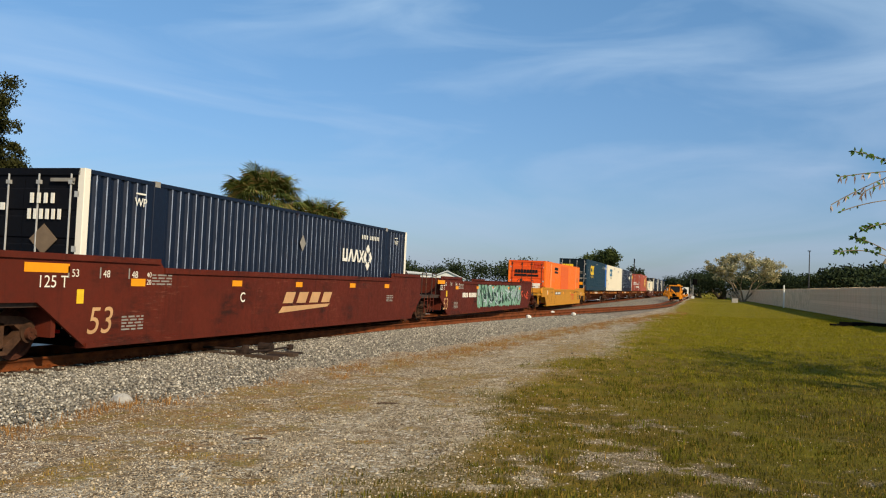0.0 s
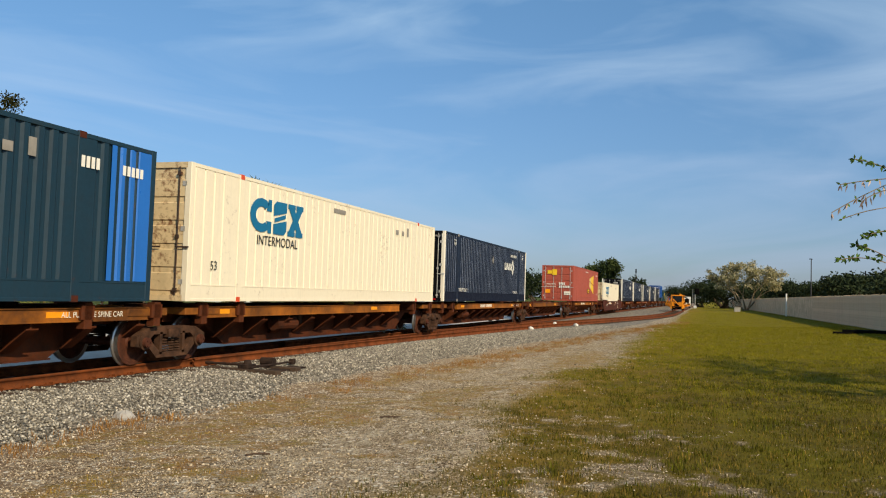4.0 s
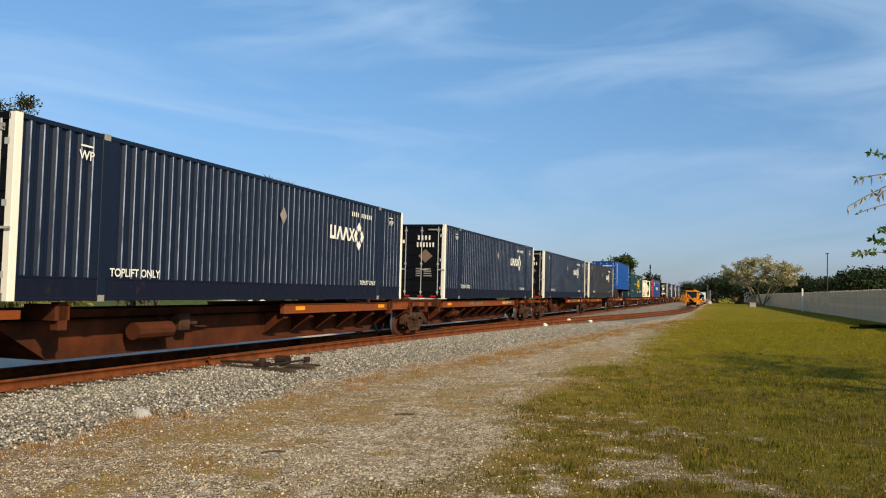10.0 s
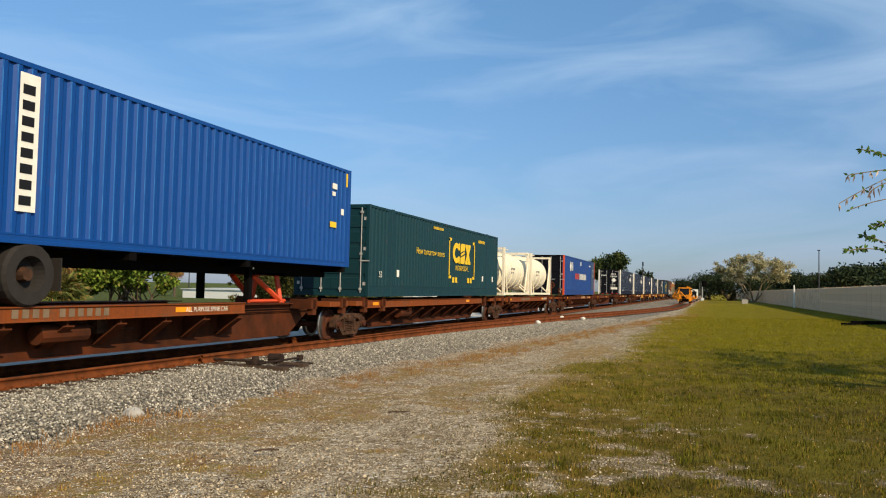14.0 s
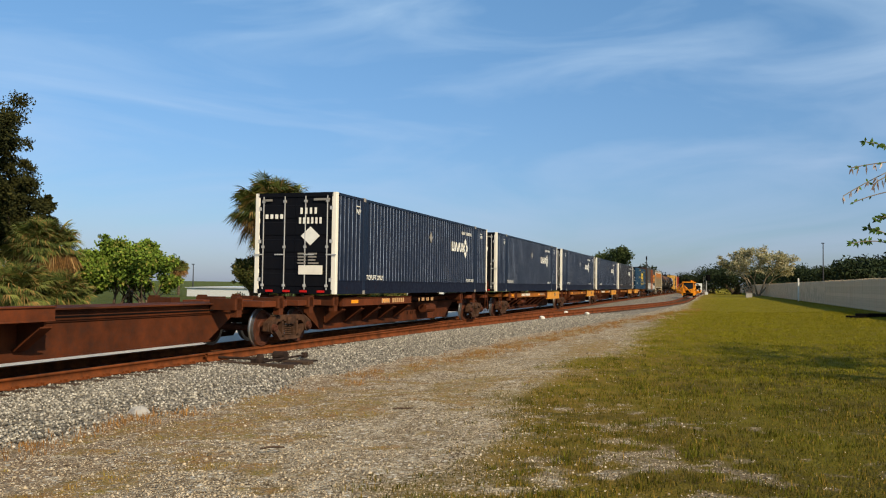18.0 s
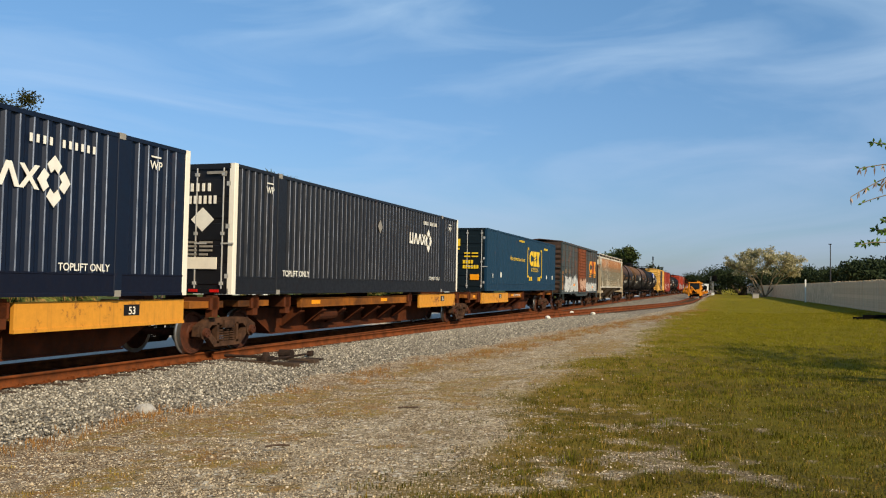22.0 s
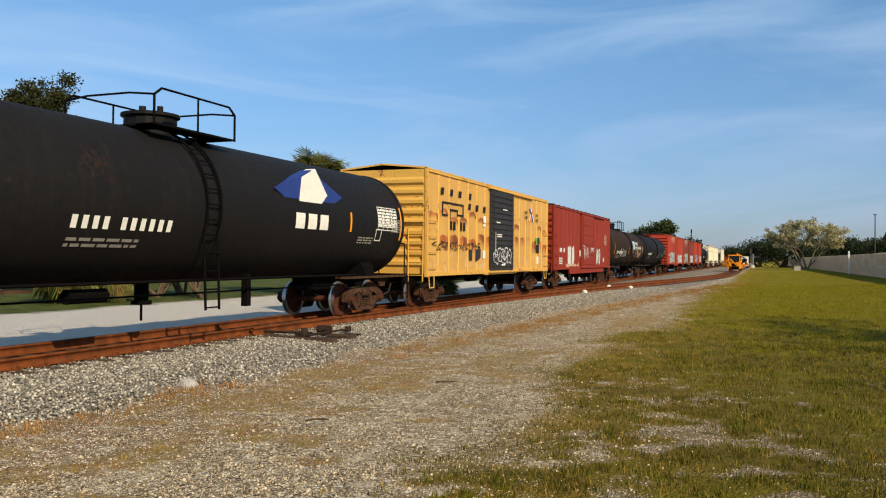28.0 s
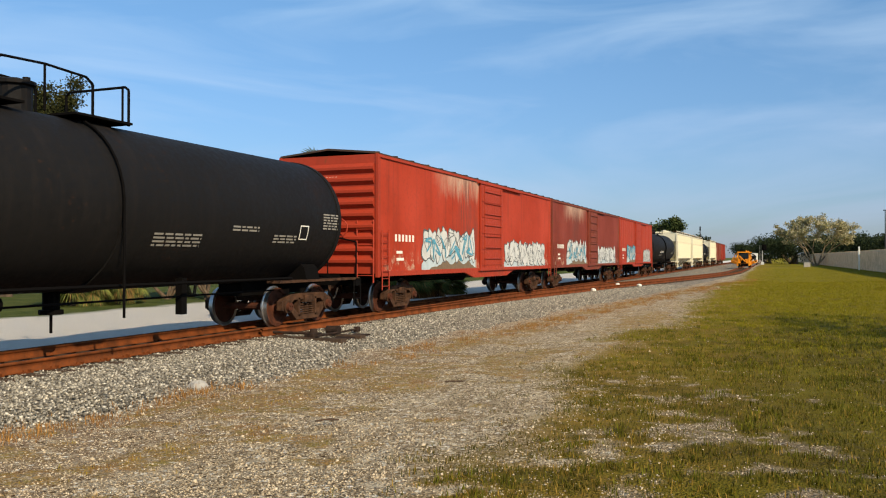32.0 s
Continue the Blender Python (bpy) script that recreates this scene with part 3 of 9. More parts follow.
def smooth01(a, b, x):
    t = np.clip((x - a) / (b - a), 0, 1)
    return t * t * (3 - 2 * t)


def ground_height(x, y):
    x, y = np.asarray(x, float), np.asarray(y, float)
    z = np.zeros(np.broadcast(x, y).shape)
    z = z - 0.22 * smooth01(-2.0, -7.0, x)
    z = z - 0.1 * smooth01(-13.0, -16.0, x)
    z = z + 0.3 * smooth01(2.0, 11.0, x)
    near = np.clip(1 - np.hypot(x, y) / 90.0, 0, 1)
    z = z + near * (0.035 * np.sin(x * 1.3 + 0.4 * y) * np.sin(y * 0.9) + 0.02 * np.sin(x * 3.1) * np.sin(y * 2.3 + x))
    return z


def fbm(x, y, freq, octaves=4, seed=0):
    """Smooth layered noise over the ground plan, 0 to 1."""
    x, y = np.asarray(x, float), np.asarray(y, float)
    out, amp, tot = np.zeros(np.broadcast(x, y).shape), 1.0, 0.0
    for k in range(octaves):
        ca, sa = math.cos(0.7 + 1.1 * k), math.sin(0.7 + 1.1 * k)
        u, v = (x * ca - y * sa) * freq + 17.3 * seed + 5.1 * k, (x * sa + y * ca) * freq - 9.7 * seed + 3.3 * k
        i, j = np.floor(u), np.floor(v)
        fu, fv = u - i, v - j
        fu, fv = fu * fu * (3 - 2 * fu), fv * fv * (3 - 2 * fv)
        h = lambda a, b: np.modf(np.abs(np.sin(a * 127.1 + b * 311.7 + seed * 7.7)) * 43758.5453)[0]
        out = out + amp * ((h(i, j) * (1 - fu) + h(i + 1, j) * fu) * (1 - fv) + (h(i, j + 1) * (1 - fu) + h(i + 1, j + 1) * fu) * fv)
        tot, amp, freq = tot + amp, amp * 0.55, freq * 2.1
    return out / tot


def toe(y):
    """Foot of the ballast on the path's side."""
    s = np.clip((np.asarray(y, float) - 14.0) / 90.0, 0, 1)
    return np.interp(y, [0, 7, 10, 14, 20], [-7.5, -7.6, -8.0, -7.4, -6.75]) + 7.4 * s * s * (3 - 2 * s)


def lawn_cover(x, y):
    """How thick the lawn grass stands, 0 to 1."""
    edge = np.interp(y, [0, 7, 10, 12.8, 17, 19.5, 25, 200], [-2.6, -2.7, -2.5, -3.0, -3.4, -2.9, -2.5, -2.5])
    d = x - edge + 2.6 * (fbm(x, y, 0.5, 5, 1) - 0.5)
    inside = smooth01(-0.7, 1.3, d)
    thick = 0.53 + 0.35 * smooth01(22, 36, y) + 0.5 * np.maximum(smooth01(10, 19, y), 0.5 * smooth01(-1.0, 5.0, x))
    mottle = 0.32 * fbm(x, y, 1.3, 5, 2) + 0.68 * fbm(x, y, 3.3, 4, 12)
    patch = smooth01(-0.09, 0.11, thick - mottle * 0.95)
    return inside * np.maximum(patch, 0.12)


def weed_cover(x, y):
    """How thick the dry weeds stand along the ballast and in the path, 0 to 1."""
    d = x - toe(y)
    band = smooth01(-0.5, 0.15, d) * smooth01(1.3 + 0.015 * np.asarray(y), 0.25, d)
    far = smooth01(13, 22, y)
    strip = band * smooth01(0.48 - 0.13 * far, 0.62 - 0.13 * far, fbm(x, y, 1.9, 5, 3))
    mid = smooth01(0.2, 1.0, d) * smooth01(-2.8, -3.6, x) * smooth01(0.58, 0.69, fbm(x * 0.7, y * 1.2, 1.9, 5, 4))
    spots = np.zeros(np.broadcast(x, y).shape)
    for px, py, rx, ry in ((-6.3, 9.4, 0.8, 1.5), (-5.1, 11.3, 0.9, 1.2), (-5.6, 6.4, 0.5, 0.7), (-6.8, 12.5, 0.7, 1.6), (-4.4, 14.5, 0.8, 1.8), (-2.7, 15.6, 0.8, 2.2), (-3.4, 24.0, 0.9, 5.0)):
        spots = np.maximum(spots, np.exp(-((x - px) / rx) ** 2 - ((y - py) / ry) ** 2))
    spots = smooth01(0.46, 0.74, spots * 0.5 + fbm(x, y, 2.8, 5, 5) * 0.65) * smooth01(0.02, 0.2, spots)
    return np.clip(np.maximum(np.maximum(strip, mid), spots), 0, 1)


def build_ground():
    def steps(lo, hi, fine_lo, fine_hi, d):
        fine = np.arange(fine_lo, fine_hi, d)
        out_hi = fine_hi + np.cumsum(np.geomspace(d, (hi - fine_hi) / 5, 34))
        out_lo = fine_lo - np.cumsum(np.geomspace(d, (fine_lo - lo) / 5, 30))
        return np.concatenate([out_lo[::-1], fine, out_hi])
    xs, ys = steps(-2500, 2500, -9, 8, 0.11), steps(-2500, 2500, 3, 36, 0.13)
    X, Y = np.meshgrid(xs, ys, indexing="ij")
    Z = ground_height(X, Y)
    v = np.stack([X, Y, Z], -1).reshape(-1, 3)
    i, j = np.meshgrid(np.arange(len(xs) - 1), np.arange(len(ys) - 1), indexing="ij")
    a = (i * len(ys) + j).ravel()
    f = np.stack([a, a + len(ys), a + len(ys) + 1, a + 1], 1)
    M = Nodes("ground_soil", 0.95, 0.0, 0.05)
    sep = M.n("SeparateXYZ")
    M.link(M.n("NewGeometry").outputs["Position"], sep.inputs[0])
    x = sep.outputs["X"]

    def cover(name):
        at = M.n("Attribute")
        at.attribute_name = name
        return at.outputs["Fac"]
    wob2 = M.noise(1.3, 6, 0.65, world=True)
    fine = M.noise(24, 6, 0.75, world=True)
    mid = M.noise(5.0, 6, 0.7, world=True)
    peb = M.n("TexVoronoi", Scale=38.0)
    M.link(M.coords(world=True), peb.inputs["Vector"])
    big = M.n("TexVoronoi", Scale=15.0)
    M.link(M.coords(world=True), big.inputs["Vector"])
    shade = M.n("SeparateColor")
    M.link(peb.outputs["Color"], shade.inputs[0])
    gravel = M.mix(shade.outputs[0], (0.44, 0.335, 0.2, 1), (0.86, 0.72, 0.49, 1))
    gravel = M.mix(M.ramp(peb.outputs["Distance"], 0.38, 0.66), gravel, (0.19, 0.135, 0.075, 1))
    gravel = M.mix(M.ramp(mid, 0.5, 0.66, 0, 0.6), gravel, (0.2, 0.145, 0.085, 1))
    gravel = M.mix(M.ramp(wob2, 0.52, 0.66, 0, 0.55), gravel, (0.67, 0.57, 0.4, 1))
    gravel = M.mix(M.ramp(M.noise(0.7, 6, 0.65, world=True), 0.5, 0.62, 0, 0.45), gravel, (0.3, 0.21, 0.115, 1))
    gravel = M.mix(M.math("MULTIPLY", M.ramp(x, -4.6, -7.2), M.ramp(mid, 0.34, 0.56, 0.25, 0.85)), gravel, (0.27, 0.178, 0.112, 1))
    gravel = M.mix(M.ramp(M.noise(5.5, 7, 0.72, world=True), 0.52, 0.6, 0, 0.55), gravel, (0.2, 0.138, 0.075, 1))
    gravel = M.mix(M.ramp(M.noise(3.1, 7, 0.72, world=True), 0.53, 0.61, 0, 0.6), gravel, (0.72, 0.61, 0.43, 1))
    litter = M.ramp(M.noise(9.0, 8, 0.78, (1.6, 0.8, 1), world=True), 0.54, 0.61, 0, 0.5)
    gravel = M.mix(litter, gravel, (0.13, 0.085, 0.045, 1))
    speck = M.n("SeparateColor")
    M.link(big.outputs["Color"], speck.inputs[0])
    gravel = M.mix(M.math("MULTIPLY", M.ramp(speck.outputs[1], 0.72, 0.8), M.ramp(big.outputs["Distance"], 0.5, 0.3)), gravel, (0.9, 0.82, 0.66, 1))
    gravel = M.mix(M.math("MULTIPLY", M.ramp(speck.outputs[2], 0.8, 0.86), M.ramp(big.outputs["Distance"], 0.5, 0.3)), gravel, (0.1, 0.065, 0.035, 1))
    gravel = M.mix(M.ramp(M.noise(14.0, 7, 0.8, world=True), 0.56, 0.64, 0, 0.7), gravel, (0.84, 0.74, 0.56, 1))
    dry = M.mix(M.ramp(fine, 0.35, 0.65), (0.16, 0.085, 0.03, 1), (0.55, 0.35, 0.12, 1))
    dry = M.mix(M.ramp(mid, 0.46, 0.6), dry, (0.31, 0.235, 0.05, 1))
    dry = M.mix(M.ramp(M.noise(2.0, 5, 0.6, world=True), 0.5, 0.66, 0, 0.7), dry, (0.36, 0.165, 0.055, 1))
    green = M.mix(M.ramp(mid, 0.35, 0.65), (0.055, 0.045, 0.008, 1), (0.14, 0.115, 0.011, 1))
    green = M.mix(M.ramp(fine, 0.42, 0.7, 0, 0.6), green, (0.26, 0.18, 0.045, 1))
    green = M.mix(M.ramp(M.noise(0.28, 5, 0.6, world=True), 0.42, 0.64, 0, 0.7), green, (0.22, 0.19, 0.013, 1))
    # The lawn grows lighter and yellower along y.
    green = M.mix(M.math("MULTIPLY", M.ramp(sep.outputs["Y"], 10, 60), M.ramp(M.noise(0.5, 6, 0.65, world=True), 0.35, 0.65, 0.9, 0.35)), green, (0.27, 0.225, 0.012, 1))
    soil = M.math("MULTIPLY", M.ramp(cover("lawn_near"), 0.2, 0.8), M.ramp(mid, 0.4, 0.6, 0.35, 0.85))
    gravel = M.mix(soil, gravel, (0.2, 0.145, 0.085, 1))
    col = M.mix(M.math("MULTIPLY", M.ramp(cover("weed_cover"), 0.1, 0.75), M.math("MULTIPLY", M.ramp(fine, 0.4, 0.54, 0.1, 1.0), M.ramp(M.noise(4.2, 7, 0.78, world=True), 0.39, 0.5, 0.2, 1.0))), gravel, dry)
    col = M.mix(M.math("MULTIPLY", M.ramp(cover("lawn_cover"), 0.1, 0.7), M.ramp(fine, 0.3, 0.46, 0.55, 1.0)), col, green)
    edge = M.math("MULTIPLY", M.ramp(x, 0.6, -2.2), M.ramp(wob2, 0.38, 0.58))
    col = M.mix(M.math("MULTIPLY", edge, M.math("MULTIPLY", M.ramp(cover("lawn_cover"), 0.05, 0.6), 0.6)), col, (0.4, 0.24, 0.05, 1))
    sand = M.mix(M.ramp(fine, 0.3, 0.7), (0.6, 0.55, 0.46, 1), (0.76, 0.71, 0.62, 1))
    xx = M.math("ADD", x, M.math("MULTIPLY", M.math("SUBTRACT", wob2, 0.5), 1.6))
    back = M.mix(M.ramp(xx, -24.5, -23.5), M.mix(M.ramp(wob2, 0.35, 0.7), (0.06, 0.085, 0.02, 1), (0.14, 0.15, 0.04, 1)), sand)
    # Strip beyond the track, its colour darkened to hold the train's shade.
    shaded_verge = M.mix(M.ramp(fine, 0.35, 0.65), (0.035, 0.028, 0.018, 1), (0.12, 0.1, 0.06, 1))
    back = M.mix(M.ramp(xx, -15.1, -14.5), back, shaded_verge)
    col = M.mix(M.ramp(x, -12.9, -12.6), back, col)
    M.bump(M.math("ADD", fine, M.math("MULTIPLY", peb.outputs["Distance"], -1.0)), 1.0, 0.04)
    M.done(col)
    me = raw("ground", v, f, M.m)
    for nm, fn in (("lawn_cover", lawn_cover), ("weed_cover", weed_cover), ("lawn_near", lambda x, y: smooth01(-2.6, 0.2, x + 1.6 * (fbm(x, y, 0.5, 5, 1) - 0.5)))):
        me.attributes.new(nm, "FLOAT", "POINT").data.foreach_set("value", fn(X, Y).astype(np.float32).ravel())
    me.shade_smooth()
    tagged(new("ground", me), "flat ground of pale gravel, dry weeds and mown green grass", "ground", kind="structure")


build_ground()


def build_ballast():
    """The shoulder under the two tracks, and its loose stones."""
    prof = [(-2.9, -0.36), (-1.7, -0.06), (0, -0.04), (1.35, -0.05), (2.6, -0.10), (4.6, -0.33)]
    ys = np.concatenate([np.arange(-60, 130, 1.0), np.arange(130, 900, 12.0), [1000, 1500]])
    v, f = [], []
    for y in ys:
        s = siding(y)
        for k, (x, z) in enumerate(prof):
            v.append((TRACK_X + x + (s if k >= 3 else 0) - (0.5 if y < 10 and k == 5 else 0), y, z))
    n = len(prof)
    for i in range(len(ys) - 1):
        for k in range(n - 1):
            a = i * n + k
            f.append((a, a + 1, a + n + 1, a + n))
    M = Nodes("ballast_bed", 0.95)
    peb = M.n("TexVoronoi", Scale=17.0)
    M.link(M.coords(world=True), peb.inputs["Vector"])
    fine = M.noise(30, 5, 0.7, world=True)
    col = M.mix(peb.outputs["Color"], (0.2, 0.17, 0.125, 1), (0.58, 0.49, 0.35, 1))
    col = M.mix(M.ramp(peb.outputs["Distance"], 0.3, 0.75), col, (0.09, 0.075, 0.055, 1))
    col = M.mix(M.ramp(fine, 0.4, 0.8, 0, 0.35), col, (0.1, 0.085, 0.06, 1))
    sep = M.n("SeparateXYZ")
    M.link(M.coords(world=True), sep.inputs[0])
    # The train's shade between the rails is darkened into the stone colour.
    track_shade = M.math("ADD", sep.outputs["X"], M.math("MULTIPLY", M.math("SUBTRACT", M.noise(2.5, 5, 0.6, world=True), 0.5), 0.7))
    col = M.mix(M.ramp(track_shade, TRACK_X + 1.15, TRACK_X + 0.8), col, M.mix(M.ramp(fine, 0.35, 0.65), (0.022, 0.017, 0.013, 1), (0.075, 0.05, 0.034, 1)))
    M.bump(peb.outputs["Distance"], 0.9, -0.05)
    M.done(col)
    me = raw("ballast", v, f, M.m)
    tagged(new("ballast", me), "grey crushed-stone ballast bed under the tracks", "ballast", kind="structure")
    rng = np.random.default_rng(4)
    octa = np.array([(1, 0, 0), (0, 1, 0), (-1, 0, 0), (0, -1, 0), (0, 0, 1), (0, 0, -1)], float)
    tri = np.array([(0, 1, 4), (1, 2, 4), (2, 3, 4), (3, 0, 4), (1, 0, 5), (2, 1, 5), (3, 2, 5), (0, 3, 5)])

    def scatter(name, px, py, pz, size, mat, label, parent):
        m = len(px)
        r = size * rng.uniform(0.6, 1.35, m)
        q = octa[None] * rng.uniform(0.6, 1.2, (m, 6, 1)) + rng.normal(0, 0.13, (m, 6, 3))
        a, b = rng.uniform(0, 6.28, m), rng.uniform(-0.9, 0.9, m)
        ca, sa, cb, sb = np.cos(a), np.sin(a), np.cos(b), np.sin(b)
        x, y, z = q[..., 0], q[..., 1], q[..., 2] * 0.8
        y, z = y * cb[:, None] - z * sb[:, None], y * sb[:, None] + z * cb[:, None]
        x, y = x * ca[:, None] - y * sa[:, None], x * sa[:, None] + y * ca[:, None]
        vv = np.stack([x, y, z], -1) * r[:, None, None] + np.stack([px, py, pz], -1)[:, None]
        ff = (tri[None] + 6 * np.arange(m)[:, None, None]).reshape(-1, 3)
        ob = new(name, raw(name, vv.reshape(-1, 3), ff, MAT[mat]))
        ob.parent = parent
        return tagged(ob, label, "stones", kind="stuff")

    m = 84000
    py = 5 + 50 * rng.random(m) ** 1.5
    sd = np.array([siding(y) for y in py])
    px = rng.uniform(0.9, 5.0, m)
    pz = np.interp(px, [p[0] for p in prof[2:]], [p[1] for p in prof[2:]])
    px = px + TRACK_X + sd - np.where(py < 10, 0.4 * (px - 2.6).clip(0) / 2, 0) + rng.normal(0, 0.12, m)
    scatter("stones", px, py, pz + 0.008, 0.025, "stone", "loose grey ballast stones", None)
    m = 170000
    py = 3.6 + 34 * rng.random(m) ** 1.8
    px = rng.uniform(-8.2, 3.5, m)
    keep = rng.random(m) < (1 - 0.95 * lawn_cover(px, py)) * (1 - 0.8 * weed_cover(px, py)) * smooth01(3.5, -2.5, px)
    px, py = px[keep], py[keep]
    scatter("pebbles", px, py, ground_height(px, py) + 0.001, 0.0092, "pebble", "pale pebbles strewn on the gravel path", None)
    m = 26000
    py, px = 3.8 + 30 * rng.random(m) ** 1.7, rng.uniform(-7.8, 1.5, m)
    keep = rng.random(m) < (1 - 0.98 * lawn_cover(px, py)) * (1 - 0.75 * weed_cover(px, py)) * (0.35 + 0.65 * smooth01(0.42, 0.6, fbm(px, py, 0.8, 5, 14))) * smooth01(1.5, -2.5, px)
    px, py = px[keep], py[keep]
    scatter("gravel_stones", px, py, ground_height(px, py) + 0.002, 0.0155, "pebble", "pale and dark gravel stones on the path", None)
    m = 260
    py, px = 4 + 26 * rng.random(m) ** 1.5, rng.uniform(-7.6, -1.5, m)
    scatter("loose_stones", px, py, ground_height(px, py) + 0.004, 0.026, "pebble", "larger loose stones on the gravel path", None)


build_ballast()


# ---- track ----
def rail_mesh(shift, x, y0, y1, step):
    """One rail with foot, web and head."""
    prof = [(-0.07, 0), (0.07, 0), (0.07, 0.015), (0.012, 0.04), (0.012, 0.13), (0.036, 0.14), (0.036, 0.178), (-0.036, 0.178), (-0.036, 0.14), (-0.012, 0.13), (-0.012, 0.04), (-0.07, 0.015)]
    ys = [y0]
    while ys[-1] < y1:
        ys.append(min(y1, ys[-1] + step))
    v, f, n = [], [], len(prof)
    for y in ys:
        s = siding(y) if shift else 0.0
        v += [(TRACK_X + x + s + a, y, RAIL_Z - 0.178 + b) for a, b in prof]
    for i in range(len(ys) - 1):
        for k in range(n):
            a, b = i * n + k, i * n + (k + 1) % n
            f.append((a, b, b + n, a + n))
    return v, f


def build_track():
    main = tagged(new("railway_track"), "rusty steel railway track laid in grey ballast", "railway track", kind="structure")
    side = tagged(new("siding_track"), "rusty siding track curving away from the main line", "railway track", kind="structure")
    for par, shift, x, y0, y1, st in ((main, 0, 0.72, -60, 1200, 40), (main, 0, -0.72, -60, 1200, 40), (side, 1, 0.86, 15.5, 420, 2), (side, 1, -0.60, 22, 420, 2)):
        v, f = rail_mesh(shift, x, y0, y1, st)
        part("rail", raw("rail", v, f, MAT["rail"]), "rail", par)
    tie = Mesh().prism([(-1.3, -0.2), (1.3, -0.2), (1.3, -0.05), (1.27, -0.026), (-1.27, -0.026), (-1.3, -0.05)], -0.11, 0.11).data("tie", MAT["tie_wood"])
    plate = Mesh().box(0.56, 0.88, -0.09, 0.09, -0.026, -0.012).box(0.6, 0.63, -0.05, -0.02, -0.012, 0.02).box(0.81, 0.84, 0.02, 0.05, -0.012, 0.02).data("tie_plate", MAT["rail"])
    anchor = Mesh().box(0.78, 0.86, -0.02, 0.02, -0.03, 0.02).data("rail_anchor", MAT["rail"])
    for i in range(110):
        y = 3.0 + 0.52 * i
        part("tie", tie, "", main, at=(TRACK_X, y, 0))
        part("tie_plate", plate, "", main, at=(TRACK_X, y, 0))
        part("rail_anchor", anchor, "", main, at=(TRACK_X, y + 0.16, 0))
    for i in range(90):
        y = 48 + 1.0 * i
        part("tie", tie, "", side, at=(TRACK_X + siding(y) + 0.13, y, 0.012))


build_track()


def build_switch_machine():
    sm = thing("switch_machine", "rusty dark switch machine with throw rods beside the rail", "switch machine", at=(-9.35, 16.35, -0.08))
    part("base_tie", Mesh().box(-1.0, 0.75, -0.75, -0.52, -0.06, 0.06, 0.02), "tie_wood", sm, "dark timber headblock")
    part("base_tie", Mesh().box(-1.0, 0.75, 0.15, 0.38, -0.06, 0.06, 0.02), "tie_wood", sm)
    part("gear_case", Mesh().box(-0.26, 0.04, -0.68, -0.34, 0.06, 0.15, 0.05).ring((-0.1, -0.5, 0.15), (-0.1, -0.5, 0.24), 0.1, 0.07), "dark_iron", sm)
    part("motor_case", Mesh().ring((-0.2, 0.28, 0.15), (0.12, 0.28, 0.15), 0.1, n=12).box(-0.18, 0.1, 0.18, 0.38, 0.05, 0.1), "dark_iron", sm)
    part("throw_rod", Mesh().ring((-1.3, -0.4, 0.12), (0.0, -0.4, 0.12), 0.03), "dark_iron", sm)
    part("connecting_rod", Mesh().ring((0.1, -0.7, 0.1), (0.1, 1.2, 0.1), 0.025).box(0.05, 0.15, 1.1, 1.25, 0.04, 0.16), "dark_iron", sm)
    part("cover_plate", Mesh().box(0.2, 0.6, -0.7, 0.9, 0.0, 0.03), "dark_iron", sm)
    rng = random.Random(8)
    stone = Mesh().lathe([(-0.11, 0.02), (-0.07, 0.13), (0.02, 0.17), (0.09, 0.11), (0.12, 0.02)], 0, 0, 0, "z", 9)
    stone.v = [(x * rng.uniform(0.8, 1.1), y * rng.uniform(0.8, 1.2), z * rng.uniform(0.8, 1.1)) for x, y, z in stone.v]
    st = new("boulder", stone.data("boulder", MAT["concrete"]))
    st.location = (-7.95, 10.02, -0.2)
    tagged(st, "pale broken stone lying on the ballast edge", "stone")
    for nm, loc, rz, ln in (("stick", (-4.3, 11.25, -0.09), 0.3, 0.34), ("stick", (-4.62, 8.05, -0.09), 0.6, 0.26)):
        o = new(nm, Mesh().tube([(-ln / 2, 0, 0.012), (-ln / 6, 0.03, 0.018), (ln / 4, 0.0, 0.02), (ln / 2, 0.04, 0.01)], 0.011, 7).tube([(-ln / 6, 0.03, 0.018), (ln / 8, 0.1, 0.012), (ln / 3, 0.11, 0.01)], 0.008, 6).data(nm, MAT["tie_wood"]))
        o.matrix_basis = pose(*loc, 0, 0, math.degrees(rz))
        tagged(o, "dark weathered stick lying on the gravel path", "stick", "sticks")


build_switch_machine()


